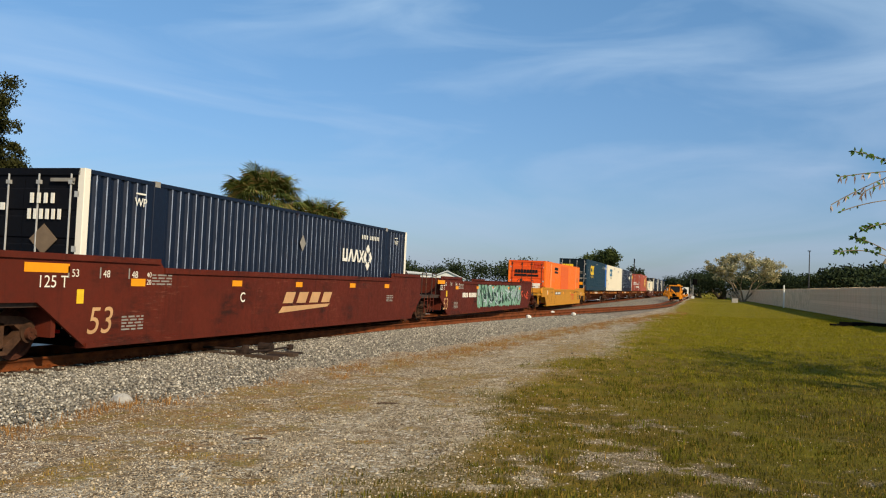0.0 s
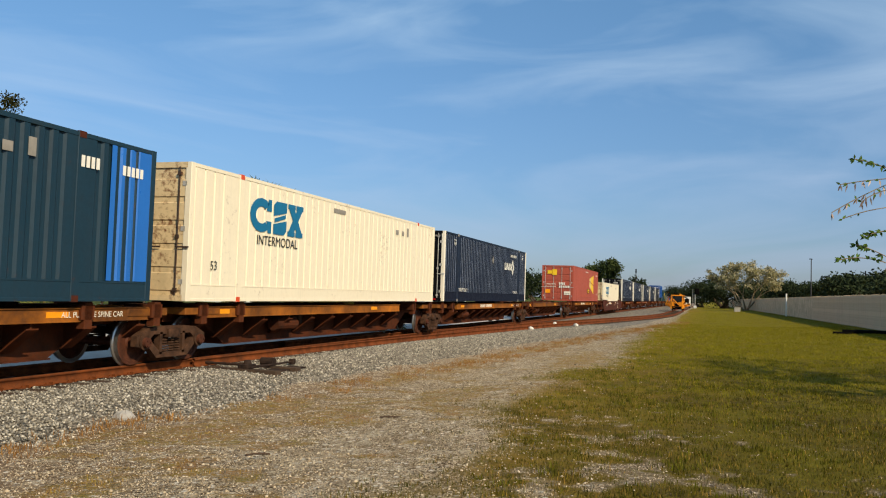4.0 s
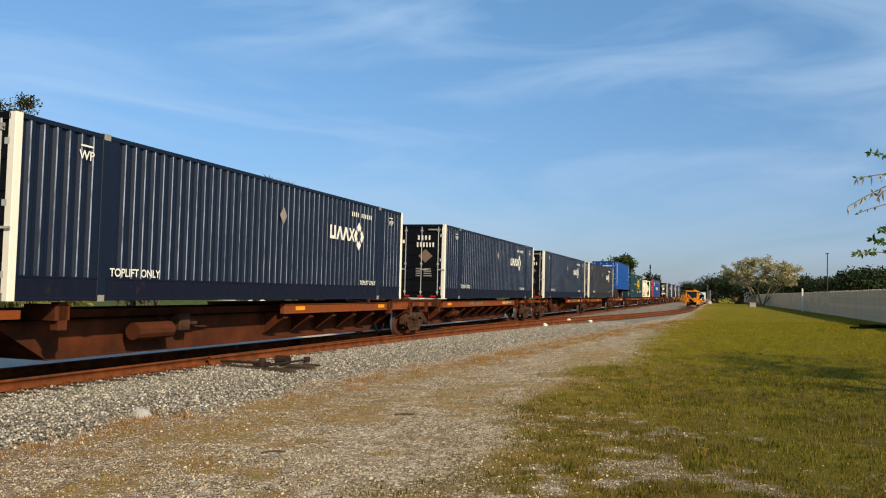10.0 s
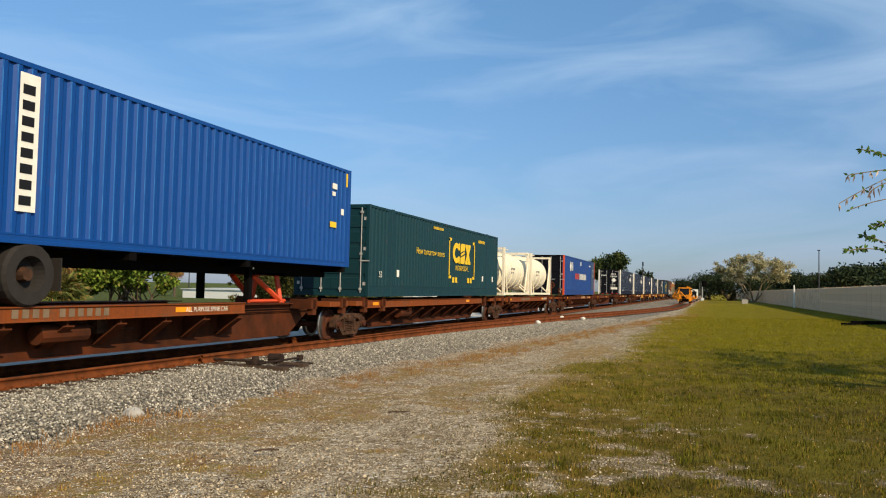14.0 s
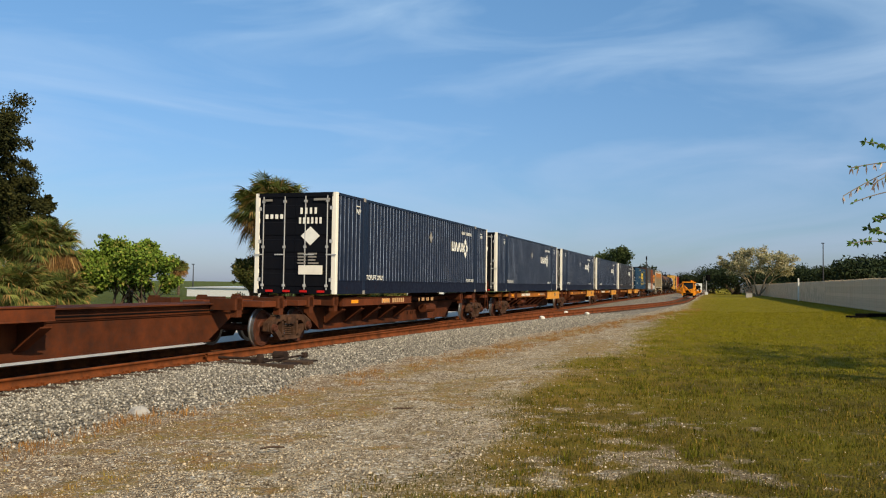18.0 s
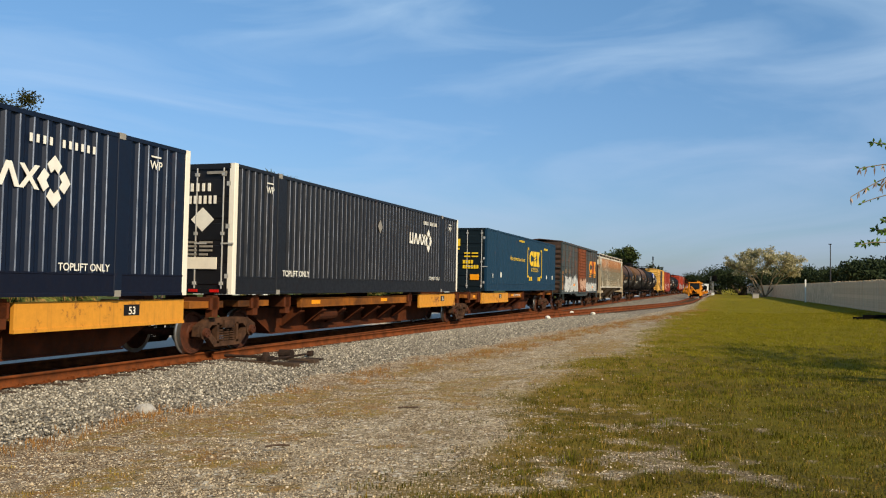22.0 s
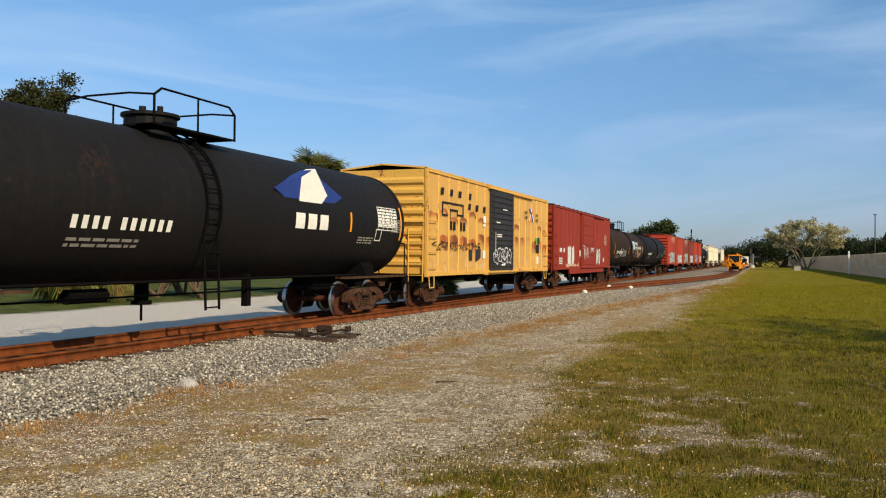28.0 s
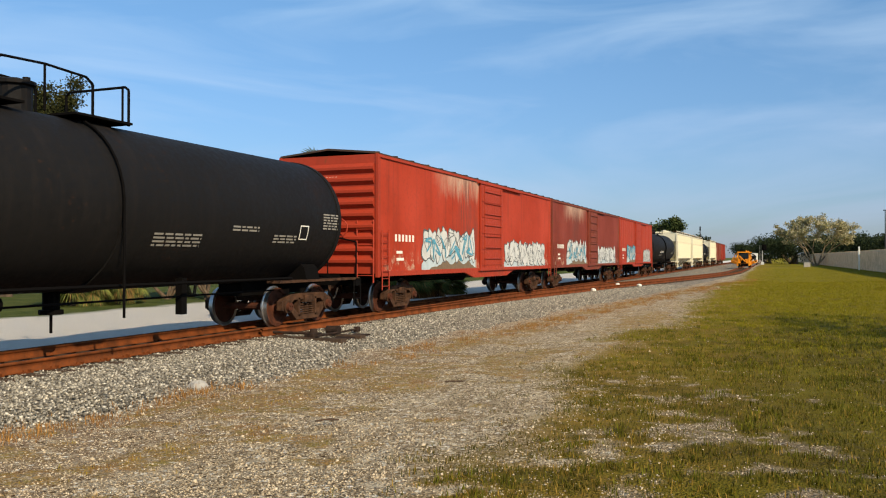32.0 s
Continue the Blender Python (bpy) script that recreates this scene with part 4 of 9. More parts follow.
# ---- grass ----
def blades(name, px, py, size, mat, per, label, spread, seed):
    rng = np.random.default_rng(seed)
    m = len(px) * per
    bx, by = np.repeat(px, per) + rng.normal(0, spread, m), np.repeat(py, per) + rng.normal(0, spread, m)
    bz = ground_height(bx, by)
    h = np.repeat(size, per) * rng.uniform(0.5, 1.2, m)
    a = rng.uniform(0, 6.28, m)
    lean = rng.uniform(0.1, 0.9, m) * h
    w = 0.0025 + 0.032 * h
    dx, dy = np.cos(a), np.sin(a)
    p0 = np.stack([bx - dy * w, by + dx * w, bz - 0.01], -1)
    p1 = np.stack([bx + dy * w, by - dx * w, bz - 0.01], -1)
    p2 = np.stack([bx + dy * w * 0.7 + dx * lean * 0.4, by - dx * w * 0.7 + dy * lean * 0.4, bz + h * 0.6], -1)
    p3 = np.stack([bx - dy * w * 0.7 + dx * lean * 0.4, by + dx * w * 0.7 + dy * lean * 0.4, bz + h * 0.6], -1)
    p4 = np.stack([bx + dx * lean, by + dy * lean, bz + h], -1)
    v = np.stack([p0, p1, p2, p3, p4], 1).reshape(-1, 3)
    k = 5 * np.arange(m)[:, None]
    f = np.concatenate([k + np.array([[0, 1, 2]]), k + np.array([[0, 2, 3]]), k + np.array([[3, 2, 4]])])
    ob = new(name, raw(name, v, f, MAT[mat]))
    return tagged(ob, label, "grass", kind="stuff")


def sown(rng, n, x0, x1, y0, y1, power, cover, floor=0.0):
    """Random spots, as dense as the cover is thick."""
    x, y = rng.uniform(x0, x1, n), y0 + (y1 - y0) * rng.random(n) ** power
    keep = rng.random(n) < np.maximum(cover(x, y), floor)
    return x[keep], y[keep]


def build_grass():
    rng = np.random.default_rng(11)
    px, py = sown(rng, 44000, -4.2, 9.0, 3.6, 62, 2.1, lawn_cover)
    size = (rng.uniform(0.018, 0.05, len(px)) + 0.0006 * py) * (0.55 + 0.9 * fbm(px, py, 0.7, 4, 6))
    # Blades switch to the lighter colour with distance.
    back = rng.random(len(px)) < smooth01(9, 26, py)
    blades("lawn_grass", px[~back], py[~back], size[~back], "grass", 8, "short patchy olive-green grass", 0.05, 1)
    blades("mid_grass", px[back], py[back], size[back], "grass_far", 8, "short yellow-green grass, lighter than the near blades", 0.05, 6)
    px, py = sown(rng, 9000, -2.4, 7.5, 3.8, 28, 1.3, lambda x, y: lawn_cover(x, y) * smooth01(0.5, 0.64, fbm(x, y, 1.6, 5, 7)))
    blades("tall_grass", px, py, rng.uniform(0.035, 0.085, len(px)), "grass_deep", 9, "taller tufts of fresh green grass", 0.045, 2)
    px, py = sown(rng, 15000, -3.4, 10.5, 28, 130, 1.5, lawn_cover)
    blades("far_grass", px, py, rng.uniform(0.035, 0.08, len(px)), "grass_far", 6, "light yellow-green grass further off", 0.2, 3)
    px, py = sown(rng, 12000, -8.4, -1.2, 4, 60, 1.6, lambda x, y: weed_cover(x, y) ** 2 * smooth01(0.45, 0.6, fbm(x, y, 3.4, 4, 16)))
    blades("dry_weeds", px, py, rng.uniform(0.012, 0.042, len(px)), "grass_dry", 7, "dry straw-coloured weeds along the ballast", 0.06, 4)
    px, py = sown(rng, 15000, -8.3, -1.0, 6, 70, 1.25, lambda x, y: smooth01(-0.6, -0.1, x - toe(y)) * smooth01(0.5 + 0.05 * y, 0.1 + 0.015 * y, x - toe(y)) * smooth01(0.44, 0.58, fbm(x, y, 1.4, 5, 8)))
    blades("toe_weeds", px, py, rng.uniform(0.03, 0.1, len(px)), "grass_rust", 9, "taller red-brown dry weeds at the ballast foot", 0.06, 5)


build_grass()


# ---- trees ----
def at_az(az, d):
    a = radians(az)
    return -math.sin(a) * d, math.cos(a) * d


def leaf_cloud(rng, centres, radii, per, size, squash=0.8, droop=0.0):
    """Clumps of small leaves round the given centres: arrays of verts and quads."""
    C, R = np.repeat(np.array(centres), per, 0), np.repeat(np.array(radii), per)
    m = len(C)
    d = rng.normal(0, 1, (m, 3))
    d /= np.linalg.norm(d, axis=1)[:, None]
    r = R * rng.random(m) ** 0.45
    p = C + d * r[:, None] * np.array([1, 1, squash])
    a = rng.normal(0, 1, (m, 3))
    a[:, 2] -= droop
    a /= np.linalg.norm(a, axis=1)[:, None]
    b = np.cross(a, rng.normal(0, 1, (m, 3)))
    b /= np.linalg.norm(b, axis=1)[:, None]
    s = size * rng.uniform(0.6, 1.3, m)[:, None]
    v = np.stack([p, p + a * s * 0.5 + b * s * 0.28, p + a * s, p + a * s * 0.5 - b * s * 0.28], 1).reshape(-1, 3)
    return v, 4 * np.arange(m)[:, None] + np.arange(4)[None]


def limb(mesh, rng, p, d, r, length, depth, tips):
    """A bent, tapering branch that forks."""
    n = 4
    for k in range(n):
        q = p + d * (length / n)
        mesh.ring(p, q, r, r * 0.86, n=7 if depth > 1 else 5, caps=False)
        p, r = q, r * 0.86
        d = (d + Vector((rng.uniform(-1, 1), rng.uniform(-1, 1), rng.uniform(-0.4, 0.6))) * 0.16).normalized()
        if depth <= 1:
            tips.append(tuple(p))
    if depth == 0:
        tips.append(tuple(p))
        return
    for k in range(rng.choice((2, 3))):
        e = (d + Vector((rng.uniform(-1, 1), rng.uniform(-1, 1), rng.uniform(-0.35, 0.5))) * 0.75).normalized()
        limb(mesh, rng, p, e, r * 0.68, length * rng.uniform(0.6, 0.85), depth - 1, tips)


def leafy_tree(name, label, x, y, z, height, width, leaf, leaf_size, per, seed, bark="bark", stems=1, spread=0.45, depth=3, clump=0.12, squash=0.8, first=0.3, fill=0, low=0.3, dome=False, girth=0.026):
    rng, nr = random.Random(seed), np.random.default_rng(seed)
    tree = thing(name, label, "tree", at=(x, y, z))
    wood, tips = Mesh(), []
    for k in range(stems):
        d = Vector((rng.uniform(-1, 1) * spread, rng.uniform(-1, 1) * spread, 1)).normalized()
        limb(wood, rng, Vector((rng.uniform(-0.2, 0.2), rng.uniform(-0.2, 0.2), -0.1)), d, height * girth, height * first, depth, tips)
    tips = np.array(tips)
    lo, hi = tips.min(0), tips.max(0)
    f = np.array([width / max(0.1, hi[0] - lo[0]), width / max(0.1, hi[1] - lo[1]), (height - width * clump * 0.6) / hi[2]])
    wood.v = [(a * f[0], b * f[1], c * f[2]) for a, b, c in wood.v]
    tips = tips * f
    tips = tips[tips[:, 2] > height * 0.22]
    if fill:
        d = nr.normal(0, 1, (fill, 3))
        d /= np.linalg.norm(d, axis=1)[:, None]
        if dome:
            d[:, 2] = np.abs(d[:, 2])
        d *= nr.uniform(0.55, 0.92, fill)[:, None]
        base_z = height * low
        zr = (height - base_z) * (1.0 if dome else 0.5)
        extra = d * np.array([width / 2, width / 2, zr]) + np.array([0, 0, base_z + (0 if dome else zr)])
        tips = np.concatenate([tips, extra])
    part("trunk", wood, bark, tree)
    rad = nr.uniform(0.4, 1.45, len(tips)) * width * clump
    v, q = leaf_cloud(nr, tips, rad, per, leaf_size, squash)
    part("crown", raw("crown", v, q, MAT[leaf]), leaf, tree)
    return tree


def fan_palm(x, y, z, height, crown, seed, label, dead=0.3, name="palm_tree"):
    """A cabbage palm: rough trunk, round head of folded fans, brown skirt."""
    rng = random.Random(seed)
    tree = thing(name, label, "palm tree", at=(x, y, z))
    trunk = Mesh()
    top = height - crown * 0.9
    if top > 0.4:
        prof = [(-0.1, 0.24)]
        k = 0.0
        while k < top:
            prof += [(k, 0.17 + rng.uniform(0, 0.05)), (k + 0.16, 0.15)]
            k += 0.28
        trunk.lathe(prof + [(top + 0.3, 0.16)], 0, 0, 0, "z", 10)
        part("trunk", trunk, "bark", tree)
    heads = {"leaf_palm": ([], []), "leaf_dead": ([], [])}
    base = Vector((0, 0, max(0.2, top)))
    for i in range(270):
        el = math.asin(rng.uniform(-0.92, 0.98))
        isdead = el < -0.35 and rng.random() < dead * 2.2
        v, f = heads["leaf_dead" if isdead else "leaf_palm"]
        az = rng.uniform(0, 6.283)
        d = Vector((math.cos(az) * math.cos(el), math.sin(az) * math.cos(el), math.sin(el)))
        sag = 0.12 * crown * math.cos(el)
        stalk = base + d * crown * rng.uniform(0.36, 0.64) + Vector((0, 0, 0.16 * crown * math.cos(el)))
        up = Vector((0, 0, 1)) if abs(d.z) < 0.9 else Vector((1, 0, 0))
        side = (d.cross(up).normalized() + Vector((0, 0, rng.uniform(-0.5, 0.5)))).normalized()
        b = len(v)
        v += [tuple(base - side * 0.02), tuple(base + side * 0.02), tuple(stalk + side * 0.02), tuple(stalk - side * 0.02)]
        f.append((b, b + 1, b + 2, b + 3))
        ln = crown * rng.uniform(0.3, 0.42)
        for k in range(19):
            a = (k - 9) / 9 * 1.75
            tipd = (d * math.cos(a) + side * math.sin(a)).normalized()
            reach = ln * (1.0 - 0.25 * abs(a) / 1.75)
            mid = stalk + tipd * reach * 0.55 + Vector((0, 0, 0.02))
            drop = rng.uniform(0.05, 0.3) + (0.35 if isdead else 0)
            tip = stalk + tipd * reach * rng.uniform(0.9, 1.1) - Vector((0, 0, reach * drop + sag * 0.4))
            w = (side * math.cos(a) - d * math.sin(a)) * ln * 0.034 + d.cross(side) * 0.01
            b = len(v)
            v += [tuple(stalk), tuple(mid + w), tuple(tip), tuple(mid - w)]
            f.append((b, b + 1, b + 2, b + 3))
    for m, (v, f) in heads.items():
        if f:
            part("crown" if m == "leaf_palm" else "dead_fronds", raw("fronds", v, f, MAT[m]), m, tree, "" if m == "leaf_palm" else "brown hanging dead fronds")
    return tree


def build_trees():
    gz = -0.3
    # behind the line
    x, y = at_az(30.1, 45)
    fan_palm(x, y, gz, 8.0, 2.75, 3, "tall cabbage palm with a round green head", 0.24)
    x, y = at_az(26.5, 46)
    fan_palm(x, y, gz, 6.5, 2.35, 5, "cabbage palm with a green head and brown skirt", 0.15)
    x, y = at_az(44.3, 41)
    fan_palm(x, y, gz, 5.0, 1.95, 7, "cabbage palm with yellow-brown lower fronds", 0.55)
    x, y = at_az(46.0, 38)
    fan_palm(x, y, gz, 3.0, 1.95, 9, "low palm with grey-green fans", 0.02, "low_palm")
    x, y = at_az(43.4, 39)
    fan_palm(x, y, gz, 2.5, 1.7, 19, "low palm beside a cabbage palm", 0.05, "low_palm")
    for az, d, h, w, seed in ((27.7, 44, 4.7, 4.0, 21), (25.4, 45.5, 3.2, 2.6, 22), (31.7, 46, 3.4, 3.0, 23), (29.2, 44, 3.2, 3.0, 24), (26.4, 45, 3.6, 3.2, 26), (22.6, 50, 2.1, 3.0, 25)):
        x, y = at_az(az, d)
        leafy_tree("shrub", "loose olive-green shrub under the palms", x, y, gz, h, w, "leaf_scrub", 0.13, 55, seed, stems=7, spread=0.9, depth=3, clump=0.075, squash=0.8, fill=10, low=0.1)
    x, y = at_az(23.3, 43)
    fan_palm(x, y, gz, 1.9, 1.6, 29, "low palm with brown hanging fans", 0.6, "low_palm")
    x, y = at_az(24.6, 42)
    fan_palm(x, y, gz, 2.2, 1.8, 27, "low palm with olive and brown fans", 0.4, "low_palm")
    x, y = at_az(21.6, 46)
    fan_palm(x, y, gz, 1.3, 1.5, 28, "small palm with grey-green fans", 0.1, "low_palm")
    for az, d, h, w, seed in ((40.4, 43, 4.3, 4.0, 31), (37.7, 42, 3.9, 3.6, 32), (39.0, 44.5, 4.1, 3.4, 34), (42.4, 43, 3.6, 3.2, 33)):
        x, y = at_az(az, d)
        leafy_tree("shrub", "bright yellow-green leafy shrub behind the track", x, y, gz, h, w, "leaf_bush", 0.17, 46, seed, stems=5, spread=0.9, depth=3, clump=0.095, squash=0.6, fill=0, low=0.15)
    for az, d, h, w, seed, leaf in ((47.6, 50, 12.2, 4.6, 41, "leaf_pine"), (45.2, 48, 7.9, 2.6, 42, "leaf_pine"), (50.0, 49, 11.0, 4.6, 44, "leaf_pine")):
        x, y = at_az(az, d)
        leafy_tree("pine_tree", "tall dark pine with dense rounded branch clumps", x, y, gz, h, w, leaf, 0.17, 210, seed, depth=2, clump=0.14, squash=0.75, spread=0.12, first=0.45, fill=170 if h > 10 else 90, low=0.12)
    x, y = at_az(36.2, 120)
    fan_palm(x, y, gz, 5.0, 1.6, 43, "thin distant palm with a brown head", 1.0)
    for k, (az, d, h, w) in enumerate(((20.5, 190, 6, 16), (22.5, 180, 6.5, 14), (16.5, 200, 7, 18), (13, 210, 7.5, 18), (11.0, 190, 8, 14), (24.5, 170, 5.5, 14))):
        x, y = at_az(az, d)
        leafy_tree("tree", "distant dark green tree behind the line", x, y, gz, h, w, "leaf_far", 0.55, 40, 50 + k, stems=3, depth=2, spread=0.7, clump=0.13, fill=30, low=0.1)
    x, y = at_az(6.6, 150)
    leafy_tree("tree", "round dark oak rising behind the train", x, y, gz, 9.0, 7.0, "leaf_oak", 0.4, 60, 61, depth=3, clump=0.13, fill=50, low=0.3)
    x, y = at_az(5.2, 165)
    leafy_tree("tree", "dark tree behind the train", x, y, gz, 6.4, 7.0, "leaf_far", 0.5, 50, 62, stems=2, depth=2, spread=0.7, clump=0.14)
    # beyond the lawn
    x, y = at_az(-2.6, 165)
    leafy_tree("blossom_tree", "spreading tree with pale blossom and bare limbs", x, y, 0.1, 9.6, 13.5, "blossom", 0.26, 30, 71, "bark_pale", stems=5, spread=0.9, depth=3, clump=0.05, squash=0.6, fill=130, low=0.42, dome=True, girth=0.015)
    far = ((-1.2, 215, 7.5, 16), (-4.6, 210, 7.0, 14), (-5.6, 200, 6.3, 11), (-7.6, 190, 7.0, 13), (-9.0, 170, 7.3, 12), (-10.4, 130, 6.2, 10), (-11.8, 110, 5.8, 10), (-13.6, 100, 5.6, 12), (0.2, 240, 5.5, 12), (-3.2, 230, 7.5, 14), (-8.4, 150, 5.0, 8), (-6.6, 215, 6, 12))
    for k, (az, d, h, w) in enumerate(far):
        x, y = at_az(az, d)
        leafy_tree("tree", "dark green broadleaf tree beyond the fence", x, y, 0.1, h, w, "leaf_far", 0.42, 80, 80 + k, stems=3, depth=2, spread=0.7, clump=0.14, fill=40, low=0.1)
    # Unseen tree, added to cast the shade band on the lawn.
    leafy_tree("shade_tree", "small leafy tree beside the lawn, out of view", 8.6, 20.8, 0.2, 6.4, 4.8, "leaf_near_green", 0.16, 26, 99, depth=3, clump=0.12, fill=40, low=0.4)
    # the near tree whose hanging twigs reach into view; its trunk stands aside
    rng, nr = random.Random(5), np.random.default_rng(5)
    tree = thing("near_tree", "thin-leaved tree with drooping twigs and dry seed pods", "tree", at=(6.4, 15.6, 0.15))
    wood, pts = Mesh(), []
    wood.ring((0, 0, -0.1), (0.05, 0, 2.0), 0.16, 0.12, 9, False)
    for k in range(9):
        a = 3.4 + k * 0.5
        tgt = Vector((0.4 + math.cos(a) * rng.uniform(1.2, 2.2), 0.6 + math.sin(a) * rng.uniform(1.0, 2.0), rng.uniform(3.2, 4.8)))
        if k > 3:
            tgt.x = abs(tgt.x)
        wood.tube([(0.05, 0, 1.9), tuple(Vector((0.05, 0, 2.0)).lerp(tgt, 0.5) + Vector((0, 0, 0.4))), tuple(tgt)], 0.05, 6)
        for j in range(7):
            tip = tgt + Vector((rng.uniform(-0.9, 0.9), rng.uniform(-0.9, 0.9), rng.uniform(-0.7, 0.5)))
            wood.tube([tuple(tgt), tuple(tgt.lerp(tip, 0.6) + Vector((0, 0, 0.15))), tuple(tip)], 0.014, 5)
            pts.append(tuple(tip))
    # limb over the lawn: each twig leaves it, bends and hangs; x, z of its points, and what it bears
    limb_end = Vector((-3.55, -1.6, 3.75))
    wood.tube([(0.05, 0, 1.95), (-1.3, -0.7, 3.2), (-2.6, -1.3, 3.7), tuple(limb_end)], 0.035, 7)
    wood.tube([(-2.6, -1.3, 3.7), (-3.3, -1.55, 2.9), (-3.75, -1.6, 2.15)], 0.022, 6)
    TWIGS = (((-3.4, 3.7), (-3.85, 3.95), (-4.2, 4.02), "green"), ((-3.5, 3.72), (-4.0, 3.7), (-4.4, 3.62), "pods"), ((-3.5, 3.74), (-4.05, 3.5), (-4.5, 3.2), "pods"),
             ((-3.4, 3.3), (-3.9, 3.3), (-4.35, 3.1), "bare"), ((-3.3, 2.95), (-3.8, 2.95), (-4.05, 2.82), "green"), ((-3.6, 2.45), (-4.0, 2.68), (-4.15, 2.7), "green"),
             ((-3.7, 2.4), (-4.1, 2.55), (-4.4, 2.45), "green"), ((-3.4, 3.6), (-3.9, 3.55), (-4.1, 3.35), "pods"))
    leaf_v, leaf_f, pod_v, pod_f = [], [], [], []

    def blade_at(v, f, p, d, n, ln, wd):
        d, w = d.normalized(), d.cross(n).normalized() * wd
        b = len(v)
        v += [tuple(p), tuple(p + d * ln * 0.4 + w), tuple(p + d * ln), tuple(p + d * ln * 0.4 - w)]
        f.append((b, b + 1, b + 2, b + 3))
    for p0, p1, p2, bears in TWIGS:
        y = -1.6 + rng.uniform(-0.12, 0.12)
        P = [Vector((p[0], y, p[1] - 0.15)) for p in (p0, p1, p2)]
        line = [P[0].lerp(P[1], t).lerp(P[1].lerp(P[2], t), t) for t in [k / 8 for k in range(9)]]
        wood.tube([tuple(q) for q in line], 0.008, 5)
        for k, q in enumerate(line[2:], 2):
            for side in (-1, 1):
                dirn = Vector((rng.uniform(-0.7, 0.5), side * rng.uniform(0.1, 0.6), rng.uniform(-1.0, -0.1)))
                face = Vector((rng.uniform(-0.5, 0.5), -1, rng.uniform(-0.4, 0.4)))
                if bears == "pods" and rng.random() < 0.85:
                    blade_at(pod_v, pod_f, q, dirn + Vector((0, 0, -0.8)), face, rng.uniform(0.09, 0.17), 0.014)
                if bears == "green" and k > 4 or rng.random() < 0.3:
                    for j in range(3 if bears == "green" else 1):
                        d2 = Vector((rng.uniform(-1, 0.6), rng.uniform(-0.4, 0.4), rng.uniform(-0.7, 0.45)))
                        blade_at(leaf_v, leaf_f, q, d2, face, rng.uniform(0.06, 0.11), 0.02)
    part("trunk", wood, "bark_pale", tree)
    v, q = leaf_cloud(nr, pts, [0.17] * len(pts), 13, 0.062, 1.0, 1.2)
    part("crown", raw("crown", v, q, MAT["leaf_near"]), "leaf_near", tree, "drooping green and dry pale leaves")
    part("leaf_spray", raw("leaf_spray", leaf_v, leaf_f, MAT["leaf_near_green"]), "leaf_near_green", tree, "green leaves at the twig ends")["kind"] = "stuff"
    part("seed_pod", raw("seed_pod", pod_v, pod_f, MAT["pod"]), "pod", tree, "pale dry hanging seed pods")["kind"] = "stuff"


build_trees()


# ---- fence, poles, building ----
def fence_at(s):
    """A point on the fence line and its ground height; s metres along y."""
    return 10.9 - 0.0112 * s, s, 0.3


def build_fence():
    fence = tagged(new("wooden_fence"), "tall weathered grey board fence along the lawn", "fence")
    rng = random.Random(2)
    boards = [Mesh().prism([(-0.07, -0.15), (0.07, -0.15), (0.07, 2.16 + dz), (0.05, 2.2 + dz), (-0.05, 2.2 + dz), (-0.07, 2.16 + dz)], -0.011, 0.011, "x").data("board", MAT["fence"]) for dz in (0, -0.03, 0.02, -0.015)]
    post = Mesh().box(0.02, 0.13, -0.055, 0.055, -0.3, 2.12, 0.01).data("post", MAT["fence"])
    for i in range(300):
        s = 40 + i * 0.152
        x, y, z = fence_at(s)
        part("board", boards[rng.randrange(4)], "", fence, at=(x - rng.choice((0, 0.006, 0.016)), y, z + rng.uniform(-0.012, 0.012)))
    rest = Mesh()
    s = 40 + 300 * 0.152
    while s < 290:
        x, y, z = fence_at(s)
        d = rng.uniform(-0.03, 0.03)
        rest.prism([(y - 0.07, z - 0.15), (y + 0.07, z - 0.15), (y + 0.07, z + 2.18 + d), (y - 0.07, z + 2.18 + d)], x - 0.011, x + 0.011, "x")
        s += 0.152
    tagged(part("board", rest, "fence", fence), "grey fence boards further off", kind="stuff")
    rails = Mesh()
    for zz in (0.35, 1.1, 1.85):
        a, b = fence_at(40), fence_at(290)
        rails.add([(a[0] + 0.02, a[1], a[2] + zz), (a[0] + 0.06, a[1], a[2] + zz), (b[0] + 0.06, b[1], b[2] + zz), (b[0] + 0.02, b[1], b[2] + zz),
                   (a[0] + 0.02, a[1], a[2] + zz + 0.09), (a[0] + 0.06, a[1], a[2] + zz + 0.09), (b[0] + 0.06, b[1], b[2] + zz + 0.09), (b[0] + 0.02, b[1], b[2] + zz + 0.09)],
                  [(0, 1, 2, 3), (4, 5, 6, 7), (0, 1, 5, 4), (1, 2, 6, 5), (2, 3, 7, 6), (3, 0, 4, 7)])
    part("rail", rails, "fence", fence)
    for k in range(102):
        x, y, z = fence_at(40 + 2.44 * k)
        part("post", post, "", fence, at=(x, y, z))
    x, y, z = fence_at(104.0)
    wp = new("marker_post", Mesh().box(-0.08, 0.08, -0.08, 0.08, 0, 2.75, 0.02).add([(-0.09, -0.09, 2.75), (0.09, -0.09, 2.75), (0.09, 0.09, 2.75), (-0.09, 0.09, 2.75), (0, 0, 2.86)], [(0, 1, 4), (1, 2, 4), (2, 3, 4), (3, 0, 4)]).data("marker_post", MAT["white"]))
    wp.location = (x - 0.5, y, 0.1)
    tagged(wp, "white painted square marker post by the fence", "post")


build_fence()


